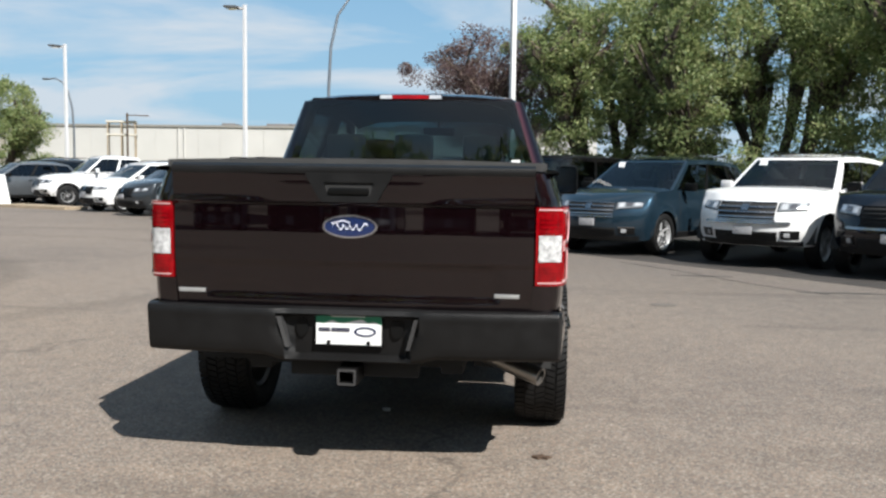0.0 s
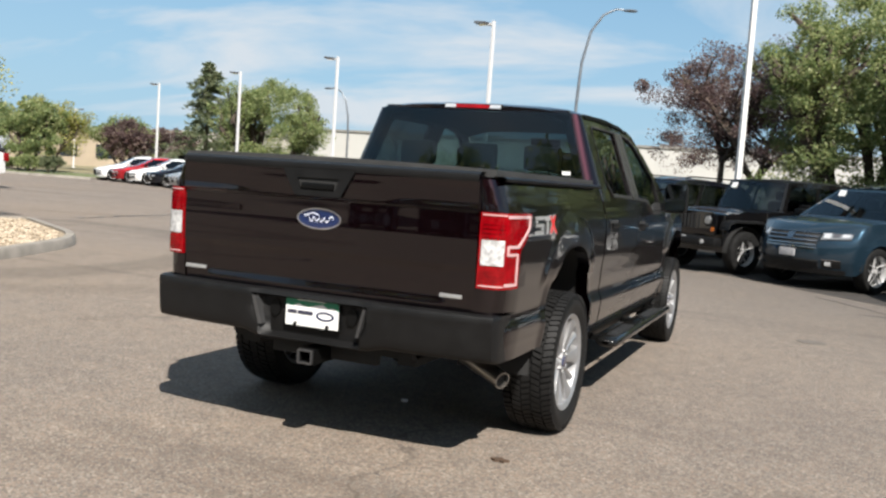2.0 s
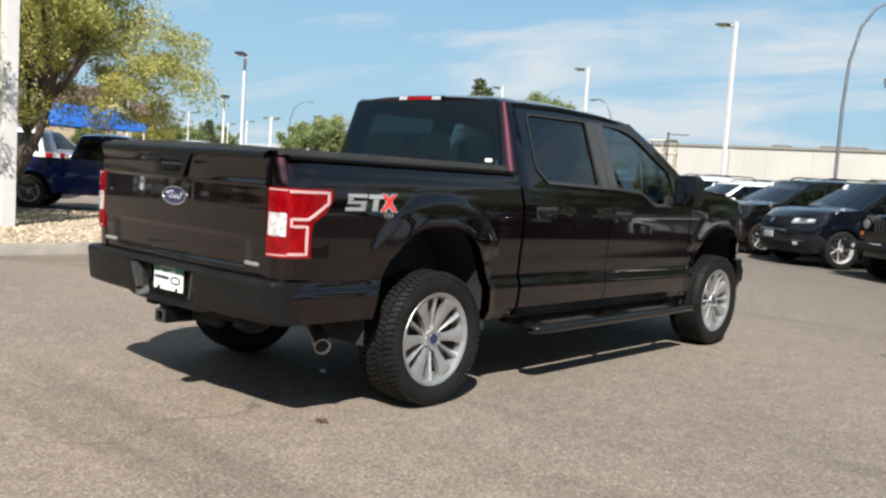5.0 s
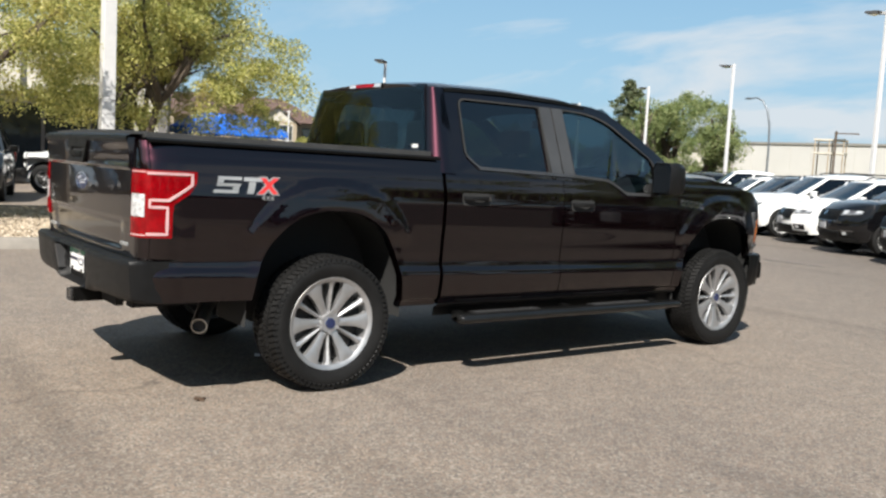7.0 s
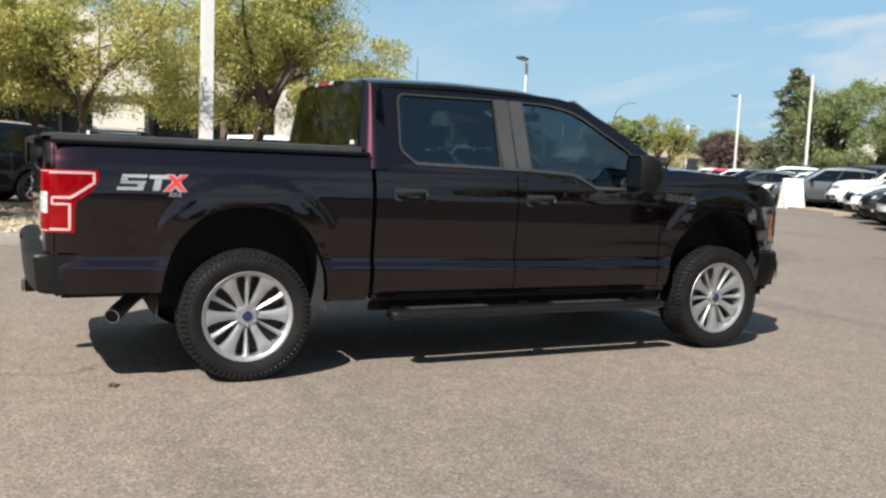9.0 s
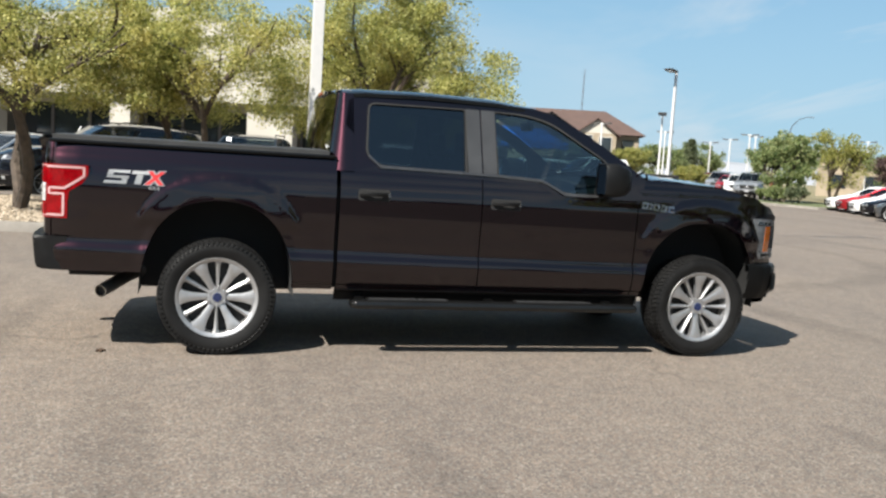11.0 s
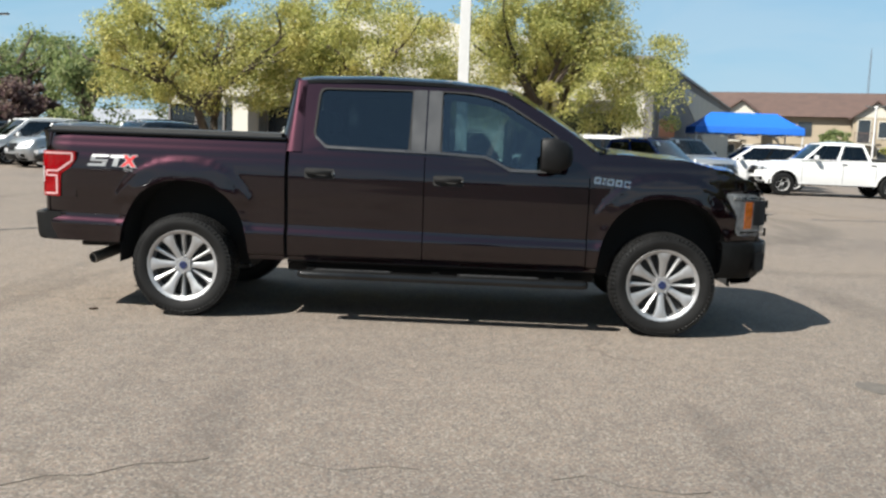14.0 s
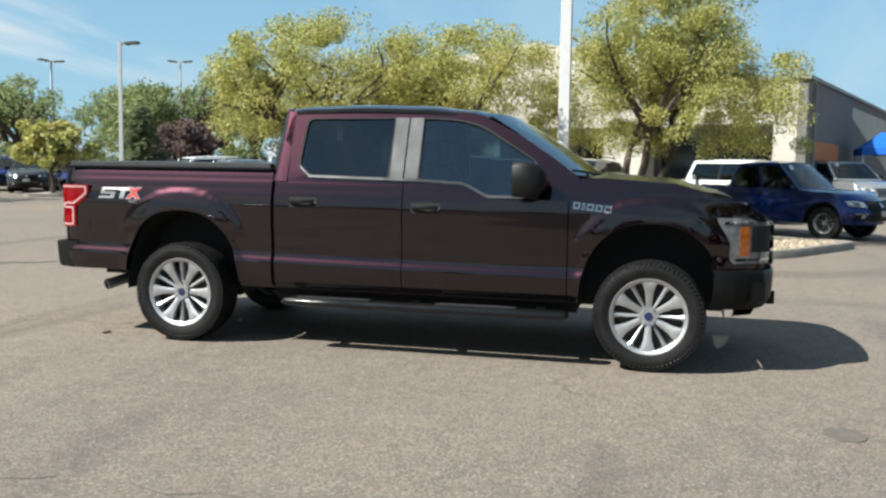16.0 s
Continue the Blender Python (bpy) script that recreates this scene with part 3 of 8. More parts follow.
    base_r, base_f, zb, zt = k["rg"], k["cowl"] + 0.02, belt - 0.02, H - 0.05

    sag = 0.01 if jeep else 0.03 if bed else 0.075

    def ztop(s):
        return zt - sag * ((s - 0.62) / 0.62) ** 2

    def side_pt(s, t, sx):
        t2 = t
        y0, y1 = base_r + (base_f - base_r) * s, k["rr"] + (k["rf"] - k["rr"]) * s
        return (sx * (gb + (gr - gb) * t ** 1.15), y0 + (y1 - y0) * t2, zb + (ztop(s) - zb) * t)

    span = base_f - base_r
    breaks = [0, 0.05, 0.47, 0.52, 0.955, 1.0] if (bed or kind == "sedan") else [0, 0.04, 0.27, 0.31, 0.60, 0.635, 0.955, 1.0]
    trows = [0, 0.05, 0.3, 0.6, 0.86, 0.94, 1.0]
    holes = [i for i in range(len(breaks) - 1) if i % 2 == 1]
    panes = []
    for sx in (1, -1):
        grid = [[side_pt(s, t, sx) for t in trows] for s in breaks]
        vs = [[bm.verts.new(p) for p in row] for row in grid]
        for i in range(len(breaks) - 1):
            for j in range(len(trows) - 1):
                if i in holes and 1 <= j <= 3:
                    continue
                f = bm.faces.new((vs[i][j], vs[i + 1][j], vs[i + 1][j + 1], vs[i][j + 1]))
                if 1 <= j <= 3 and 0 < i < len(breaks) - 2 and not bed:
                    f.material_index = 2
        for i in holes:
            panes.append([[side_pt(breaks[i] + (breaks[i + 1] - breaks[i]) * a, t, sx * 0.994) for t in trows[1:5]] for a in (0, 0.5, 1)])
    # windscreen and rear frames
    ends = []
    for yb, yt, sg in ((base_f, k["rf"], 1), (base_r, k["rr"], -1)):
        def end_pt(a, t):
            x = (gb + (gr - gb) * t ** 1.15) * a
            return (x, yb + (yt - yb) * t + sg * 0.10 * (1 - a * a), zb + (ztop(max(0, sg)) - zb) * t)
        cols_a = [-1, -0.93, -0.5, 0, 0.5, 0.93, 1]
        vs = [[bm.verts.new(end_pt(a, t)) for t in (0, 0.06, 0.5, 0.93, 1)] for a in cols_a]
        for i in range(6):
            for j in range(4):
                if 1 <= i <= 4 and 1 <= j <= 2:
                    continue
                bm.faces.new((vs[i][j], vs[i + 1][j], vs[i + 1][j + 1], vs[i][j + 1]))
        ends.append([[tuple(q * f for q, f in zip(end_pt(a, t), (1, 0.997, 1))) for t in (0.06, 0.5, 0.93)] for a in cols_a[1:-1]])
    # roof
    rows = []
    for i in range(9):
        s = i / 8
        y = k["rr"] + (k["rf"] - k["rr"]) * s
        row = []
        for j in range(9):
            a = 2 * j / 8 - 1
            yy = y + (0.10 * (1 - a * a) if i == 8 else -0.10 * (1 - a * a) if i == 0 else 0)
            edge = min(1, 4 * min(s, 1 - s) + 0.0)
            row.append((gr * a, yy, ztop(s) + (0.055 * (1 - abs(a) ** 3) + 0.0) * (0.35 + 0.65 * edge)))
        rows.append(row)
    roof_faces = len(bm.faces)
    sheet(bm, rows, mat=1)
    bmesh.ops.remove_doubles(bm, verts=bm.verts, dist=0.004)
    body = part("body", bm, (paint_mat, roof_mat or paint_mat, TRIM), car, smooth=38)
    for n, p in enumerate(panes):
        b2 = bmesh.new(); sheet(b2, p)
        part("side_window", b2, gm, car)
    for nm, p in zip(("windscreen", "rear_window"), ends):
        b2 = bmesh.new(); sheet(b2, p)
        part(nm, b2, GLASS if nm == "windscreen" else gm, car)
    # dark cabin with seats
    bm = bmesh.new()
    box(bm, (-gb + 0.06, base_r + 0.1, sill + 0.06), (gb - 0.06, base_f - 0.05, belt - 0.12))
    part("cabin_floor", bm, INTERIOR, car)
    for sx in (-0.36, 0.36):
        b2 = bmesh.new()
        ys_ = base_f - 1.35
        box(b2, (sx - 0.23, ys_ - 0.1, belt - 0.14), (sx + 0.23, ys_ + 0.1, belt + 0.2), bev=0.05)
        box(b2, (sx - 0.12, ys_ - 0.09, belt + 0.22), (sx + 0.12, ys_ + 0.02, belt + 0.4), bev=0.04)
        part("seat", b2, SEAT_GREY, car)
    # arch liners and underside
    bm = bmesh.new()
    box(bm, (-W / 2 + 0.32, yr + 0.25, sill - 0.04), (W / 2 - 0.32, yf - 0.3, sill + 0.14))
    for a in (ax_f, ax_r):
        for sx in (1, -1):
            rows = [[(sx * xx, a + arch * math.cos(t * math.pi / 12), r + arch * 0.97 * math.sin(t * math.pi / 12)) for xx in (W / 2 - 0.3, W / 2 - 0.015)] for t in range(13)]
            sheet(bm, rows)
            sheet(bm, [[(sx * (W / 2 - 0.3), a + rr_ * math.cos(t * math.pi / 12), r + rr_ * math.sin(t * math.pi / 12)) for rr_ in (0.02, arch)] for t in range(13)])
    part("underbody", bm, LINER, car)
    # pickup bed
    if bed:
        bm = bmesh.new()
        x = W / 2 * 0.955 - 0.01
        y1 = k["rg"] - 0.02
        box(bm, (-x + 0.08, yr + 0.1, sill + 0.35), (x - 0.08, y1, sill + 0.4))
        for sx in (1, -1):
            box(bm, (sx * x - 0.05 - 0.04 * sx, yr + 0.06, belt - 0.05), (sx * x + 0.05 - 0.05 * sx, y1, belt + 0.012))
            box(bm, (sx * (x - 0.14) - 0.01, yr + 0.1, sill + 0.36), (sx * (x - 0.14) + 0.01, y1, belt))
        box(bm, (-x + 0.05, yr + 0.06, sill + 0.36), (x - 0.05, yr + 0.12, belt - 0.01))
        box(bm, (-x + 0.05, y1 - 0.05, sill + 0.36), (x - 0.05, y1, belt))
        part("bed", bm, TRIM, car)
        if cover:
            bm = bmesh.new()
            box(bm, (-x + 0.02, yr + 0.05, belt + 0.014), (x - 0.02, y1 - 0.02, belt + 0.11), bev=0.03)
            part("bed_cover", bm, COVER, car, "black soft bed cover")
    # shut lines of the doors, and dark cladding along the sills
    for sx in (1, -1):
        for y0 in ((ax_f - arch - 0.12, -0.02, ax_r + arch + 0.05) if kind != "small_pickup" else (ax_f - arch - 0.12, -0.45)):
            b2 = bmesh.new()
            z0_, z1_ = sill + 0.10, belt - 0.02
            sheet(b2, [[(sx * (half(y0, z) + 0.0015), y0 + d, z) for d in (-0.006, 0.006)] for z in [z0_ + (z1_ - z0_) * i / 8 for i in range(9)]])
            part("door_gap", b2, LINER, car)
        if kind in ("suv", "crossover", "offroad"):
            b2 = bmesh.new()
            sheet(b2, [[(sx * (half(y, z) + o), y, z) for z, o in ((sill + 0.005, -0.02), (sill + 0.01, 0.012), (sill + 0.10, 0.012), (sill + 0.115, -0.004))] for y in [ax_r + arch + 0.03 + (ax_f - ax_r - 2 * arch - 0.06) * i / 8 for i in range(9)]])
            part("sill_cladding", b2, TEXTURED, car)
    # lamps, grille, bumper, plate, mirrors
    def on_front(u, z):
        i = min(11, max(0, int((u + 1) / 2 * 12)))
        f = (u + 1) / 2 * 12 - i
        row0, row1 = front_rows[i], front_rows[i + 1]
        def at(row):
            zs = [p[2] for p in row]
            for p, q in zip(row, row[1:]):
                if p[2] <= z <= q[2]:
                    t = (z - p[2]) / (q[2] - p[2] + 1e-9)
                    return Vector(p).lerp(Vector(q), t)
            return Vector(row[-1] if z > zs[-1] else row[0])
        return at(row0).lerp(at(row1), f)

    def patch(name, mat, u0, u1, z0, z1, proud=0.012, label="", mats=None, taper=0.0, nu=6):
        b2 = bmesh.new()
        rows = []
        for i in range(nu + 1):
            u = u0 + (u1 - u0) * i / nu
            zz0, zz1 = z0 + taper * i / nu, z1 + taper * i / nu
            rows.append([tuple(on_front(u, z0) + Vector((0, -0.01, 0)))] + [tuple(on_front(u, zz0 + (zz1 - zz0) * j / 4) + Vector((0, proud, 0))) for j in range(5)] + [tuple(on_front(u, z1) + Vector((0, -0.01, 0)))])
        sheet(b2, rows)
        return part(name, b2, mat, car, label)

    hz = k["hood"][0]
    if jeep:
        b2 = bmesh.new()
        plate(b2, rounded([(-0.66, 0.70), (0.66, 0.70), (0.68, 1.07), (0.55, 1.115), (-0.55, 1.115), (-0.68, 1.07)], 0.05, 4), 0.035, (), lambda u, z, d: (u, yf - 0.005 + d, z))
        gp = part("grille_panel", b2, paint_mat, car)
        for sx in (1, -1):
            b2 = bmesh.new()
            cyl(b2, (sx * 0.49, yf + 0.01, 0.965), (sx * 0.49, yf + 0.042, 0.965), 0.112, 0.108, 24)
            hl = part("headlight", b2, TRIM, gp)
            b2 = bmesh.new()
            cyl(b2, (sx * 0.49, yf + 0.03, 0.965), (sx * 0.49, yf + 0.05, 0.965), 0.088, 0.075, 24)
            part("lens", b2, HEAD_LENS, hl)
            b2 = bmesh.new()
            cyl(b2, (sx * 0.60, yf + 0.01, 0.80), (sx * 0.60, yf + 0.04, 0.80), 0.042, 0.04, 14)
            part("turn_signal", b2, LENS_AMBER, gp)
        for i in range(7):
            b2 = bmesh.new()
            plate(b2, rounded([(-0.265 + i * 0.088 - 0.024, 0.80), (-0.265 + i * 0.088 + 0.024, 0.80), (-0.265 + i * 0.088 + 0.024, 1.06), (-0.265 + i * 0.088 - 0.024, 1.06)], 0.015, 3), 0.004, (), lambda u, z, d: (u, yf + 0.030 + d, z))
            part("grille_slot", b2, LINER, gp)
        b2 = bmesh.new()
        box(b2, (-0.84, yf + 0.02, 0.50), (0.84, yf + 0.22, 0.66), bev=0.03)
        bp = part("front_bumper", b2, TEXTURED, car)
        for sx in (1, -1):
            b2 = bmesh.new()
            cyl(b2, (sx * 0.55, yf + 0.20, 0.58), (sx * 0.55, yf + 0.228, 0.58), 0.045, 0.042, 14)
            part("fog_light", b2, LENS_CLEAR, bp)
        for a in (ax_f, ax_r):
            for sx in (1, -1):
                b2 = bmesh.new()
                prof = [(-arch - 0.10, 0.62), (-arch + 0.02, 0.93), (-arch + 0.16, 1.0), (arch - 0.12, 1.0), (arch + 0.02, 0.96), (arch + 0.06, 0.86)]
                if a == ax_r:
                    prof = [(-u, z) for u, z in prof]
                rows = [[(sx * xx, a + u, z + d) for xx, d in ((W / 2 * 0.80, 0.0), (W / 2 + 0.045, -0.015), (W / 2 + 0.05, -0.05), (W / 2 * 0.80, -0.045))] for u, z in prof]
                sheet(b2, rows, close=True)
                part("fender_flare", b2, TEXTURED, car)
    else:
        lampz = hz - (0.25 if bed or kind == "offroad" else 0.22)
        low_nose = kind == "sedan"
        for sx in (1, -1):
            patch("lamp_surround", TRIM, sx * 0.56, sx * 0.999, lampz - 0.025, lampz + 0.125, 0.009, taper=0.05, nu=10)
            bz = patch("headlight", HEAD_LENS, sx * 0.58, sx * 0.997, lampz - 0.012, lampz + 0.112, 0.014, taper=0.05, nu=10)
            for u0, u1, mt in ((0.62, 0.72, LENS_CLEAR), (0.75, 0.85, LAMP_DARK), (0.88, 0.97, LENS_CLEAR)):
                lift = 0.05 * (u0 - 0.58) / 0.42
                q = patch("reflector", mt, sx * u0, sx * u1, lampz + 0.012 + lift, lampz + 0.088 + lift, 0.022, taper=0.008, nu=4)
                q.parent = bz
            q = patch("lamp_strip", LENS_CLEAR, sx * 0.60, sx * 0.985, lampz + 0.096, lampz + 0.108, 0.021, taper=0.046, nu=8)
            q.parent = bz
        gt = hz - 0.1
        g = patch("grille", LINER, -0.54, 0.54, lampz - 0.13, gt, 0.010, nu=12)
        nb = 4 if chrome_grille else 5
        for i in range(nb):
            z = lampz - 0.10 + (gt - lampz + 0.08) * i / (nb - 1)
            q = patch("grille_bar", BRIGHT_TRIM if chrome_grille else TRIM, -0.54, 0.54, z - 0.011, z + 0.011, 0.03, nu=12)
            q.parent = g
        q = patch("grille_frame", BRIGHT_TRIM if chrome_grille or kind in ("suv", "pickup") else TRIM, -0.56, 0.56, lampz - 0.155, lampz - 0.135, 0.022, nu=12)
        q.parent = g
        q = patch("round_badge", BRIGHT_TRIM, -0.07, 0.07, (lampz + gt) / 2 - 0.075, (lampz + gt) / 2 + 0.02, 0.04, nu=6)
        q.parent = g
        patch("lower_intake", LINER, -0.60, 0.60, sill + 0.06, sill + 0.20, 0.008, nu=12)
        for i in range(3):
            patch("intake_slat", TEXTURED, -0.60, 0.60, sill + 0.085 + 0.04 * i, sill + 0.097 + 0.04 * i, 0.018, nu=10)
        if kind in ("offroad", "suv", "crossover", "pickup"):
            patch("bumper_skirt", TEXTURED, -0.99, 0.99, sill - 0.015, sill + 0.06, 0.016, nu=14)
        if kind == "offroad":
            patch("bumper_bar", BRIGHT_TRIM, -0.80, 0.80, lampz - 0.20, lampz - 0.165, 0.05, nu=12)
        for sx in (1, -1):
            fog = patch("fog_surround", TEXTURED, sx * 0.66, sx * 0.93, sill + 0.09, sill + 0.22, 0.011, nu=6)
            q = patch("fog_light", LENS_CLEAR, sx * 0.71, sx * 0.80, sill + 0.12, sill + 0.185, 0.02, nu=4)
            q.parent = fog
            if not low_nose:
                q = patch("fog_trim", BRIGHT_TRIM, sx * 0.66, sx * 0.93, sill + 0.205, sill + 0.222, 0.022, nu=6)
                q.parent = fog
    b2 = bmesh.new()
    yy = on_front(0, 0.6).y + (0.21 if jeep else 0.02)
    box(b2, (-0.15, yy - 0.006, 0.53), (0.15, yy + 0.008, 0.655), bev=0.004)
    part("number_plate", b2, CAR_PLATE, car)
    for sx in (1, -1):
        b2 = bmesh.new()
        tz = belt - (0.10 if not bed else 0.16)
        xx = half(yr, tz)
        box(b2, (sx * xx - 0.09, yr + 0.0, tz - 0.18), (sx * xx + 0.012, yr + 0.17, tz + 0.1), bev=0.02)
        part("tail_light", b2, LENS_RED, car)
        b2 = bmesh.new()
        my, mz = k["cowl"] - 0.38, belt + 0.08
        box(b2, (sx * (W / 2 + 0.02), my - 0.05, mz - 0.075), (sx * (W / 2 + 0.22), my + 0.07, mz + 0.075), bev=0.03)
        cyl(b2, (sx * (W / 2 - 0.07), my + 0.02, mz - 0.06), (sx * (W / 2 + 0.05), my + 0.02, mz - 0.03), 0.025, n=8)
        part("wing_mirror", b2, TRIM if paint_mat is not P_WHITE else P_WHITE, car)
        for y0 in ((-0.05, -1.02) if not (bed and kind == "small_pickup") else (0.1,)):
            b2 = bmesh.new()
            z = belt - 0.13
            box(b2, (sx * half(y0, z) - 0.02, y0 - 0.09, z - 0.015), (sx * half(y0, z) + 0.03 * sx, y0 + 0.09, z + 0.015), bev=0.008)
            part("door_handle", b2, TRIM, car)
    for a in (ax_f, ax_r):
        for sx in (1, -1):
            put_wheel(car, sx * (W / 2 - 0.115), a, r, 0.235, r * (0.60 if jeep or bed else 0.69), spokes, wheels)
    if kind in ("suv", "crossover", "offroad"):
        for sx in (1, -1):
            b2 = bmesh.new()
            xx = gr * 0.86
            sheet(b2, [[(sx * (xx + dx), y, zt + 0.03 + up_ + dz) for dx, dz in ((-0.016, 0), (-0.012, 0.03), (0.012, 0.03), (0.016, 0))] for y, up_ in ((k["rr"] + 0.15, -0.02), (k["rr"] + 0.3, 0.03), (k["rf"] - 0.45, 0.03), (k["rf"] - 0.3, -0.02))])
            part("roof_rail", b2, TRIM if paint_mat is not P_STEEL else CHROME, car)
    if sticker:
        b2 = bmesh.new()
        p0 = Vector(ends[0][1][2]) * 1.0
        c = Vector((gr * 0.7, k["rf"] + (base_f - k["rf"]) * 0.18 + 0.06, zb + (zt - zb) * 0.82))
        sheet(b2, [[(c.x - 0.07, c.y + 0.055, c.z - 0.05), (c.x - 0.07, c.y + 0.0, c.z + 0.05)], [(c.x + 0.07, c.y + 0.05, c.z - 0.05), (c.x + 0.07, c.y - 0.005, c.z + 0.05)]])
        part("windscreen_sticker", b2, WHITE_PLATE, car)
    return car


def at_lot(x, y, deg):
    return pose(x, y, 0, 0, 0, deg)


# ---- ground ----


def slab(name, outline, z0, z1, mat, label="", category="", kind="structure"):
    bm = bmesh.new()
    plate(bm, outline, z1 - z0, place=lambda a, b, d: (a, b, z0 + d))
    ob = part(name, bm, mat, smooth=0)
    return tagged(ob, label, category, kind=kind)


slab("ground", [(-900, -900), (900, -900), (900, 900), (-900, 900)], -0.3, -0.05, DRYGRASS, "dry grassy plain under the car park", "ground")
slab("parking_lot", [(-41, -60), (70, -60), (70, 70), (-12, 52), (-41, 37.5)], -0.28, 0.0, ASPHALT, "worn sun-bleached asphalt of the car park", "asphalt")
slab("parking_bay", [(5.3, 6.7), (3.7, 8.7), (0.0, 12.6), (-5.4, 16.8), (-14.8, 24.6), (-22.5, 31.5), (-18, 36.5), (4.5, 20), (14, 13.6), (32, 0.0), (32, -14.0), (14, -1.5)], -0.02, 0.004, ASPHALT_DARK, "darker asphalt under the parked row", "asphalt")
slab("road_apron", [(-41, -80), (-41, 37.5), (-140, 90), (-140, -80)], -0.2, -0.012, ASPHALT, "asphalt of the lot beyond the island", "asphalt")


def kerb_ring(name, pts, w=0.16, h=0.14, label=""):
    """A concrete kerb round a closed line, with a soft top edge."""
    bm = bmesh.new()
    n = len(pts)
    rows = []
    for i in range(n + 1):
        p, a, b = Vector(pts[i % n]), Vector(pts[(i - 1) % n]), Vector(pts[(i + 1) % n])
        t = (b - a).normalized()
        nrm = Vector((t.y, -t.x))
        rows.append([(*(p + nrm * o), z) for o, z in ((0, -0.05), (-0.02, h - 0.03), (-0.045, h), (-w, h), (-w, -0.05))])
    sheet(bm, rows)
    return tagged(part(name, bm, CONCRETE), label, "kerb", kind="structure")


ISLAND = rounded([(-13.6, -4.4), (-6.95, -4.2), (-6.75, 2.4), (-8.0, 5.5), (-11.4, 7.5), (-13.6, 3.4)], [0.8, 0.9, 1.2, 1.2, 0.5, 1.5], 8)
kerb_ring("kerb", ISLAND, label="low grey concrete kerb round the planted island")


def inset(pts, d):
    out = []
    n = len(pts)
    for i in range(n):
        p, a, b = Vector(pts[i]), Vector(pts[i - 1]), Vector(pts[(i + 1) % n])
        t = (b - a).normalized()
        out.append(tuple(p + Vector((-t.y, t.x)) * d))
    return out


slab("planting_bed", inset(ISLAND, 0.155), -0.02, 0.10, GRAVEL, "tan gravel mulch on the planted island", "gravel")


def stones(name, outline, count, size, z, mat, label):
    """Loose pebbles strewn over an outline."""
    rnd = random.Random(7)
    xs, ys = [p[0] for p in outline], [p[1] for p in outline]
    def inside(x, y):
        c = False
        for i in range(len(outline)):
            (x0, y0), (x1, y1) = outline[i - 1], outline[i]
            if (y0 > y) != (y1 > y) and x < (x1 - x0) * (y - y0) / (y1 - y0) + x0:
                c = not c
        return c
    verts, faces = [], []
    while len(faces) < count * 8:
        x, y = rnd.uniform(min(xs), max(xs)), rnd.uniform(min(ys), max(ys))
        if not inside(x, y):
            continue
        s = size * rnd.uniform(0.5, 1.5)
        a = rnd.random() * 6.28
        b = len(verts)
        ring = [(x + s * math.cos(a + k * 1.57) * rnd.uniform(0.7, 1.2), y + s * math.sin(a + k * 1.57) * rnd.uniform(0.7, 1.2), z + s * 0.2 * rnd.random()) for k in range(4)]
        verts += [(x, y, z + s * rnd.uniform(0.5, 0.9)), *ring, (x, y, z - s * 0.4)]
        for k in range(4):
            faces.append((b, b + 1 + k, b + 1 + (k + 1) % 4))
            faces.append((b + 5, b + 1 + (k + 1) % 4, b + 1 + k))
    me = bpy.data.meshes.new(name)
    me.from_pydata(verts, [], faces)
    me.materials.append(mat)
    return tagged(new(name, me), label, "gravel", kind="stuff")


def pebble_material():
    m, nt, b = material("pebbles")
    gi = nt.nodes.new("ShaderNodeNewGeometry")
    r = ramp(nt, gi.outputs["Random Per Island"], [(0.0, (0.16, 0.125, 0.085)), (0.5, (0.28, 0.225, 0.16)), (1.0, (0.40, 0.34, 0.265))])
    nt.links.new(r.outputs[0], b.inputs["Base Color"])
    b.inputs["Roughness"].default_value = 0.9
    return m


PEBBLE = pebble_material()
stones("pebbles", inset(ISLAND, 0.25), 14000, 0.035, 0.105, PEBBLE, "tan river pebbles lying on the island bed")

# ---- lamp posts ----


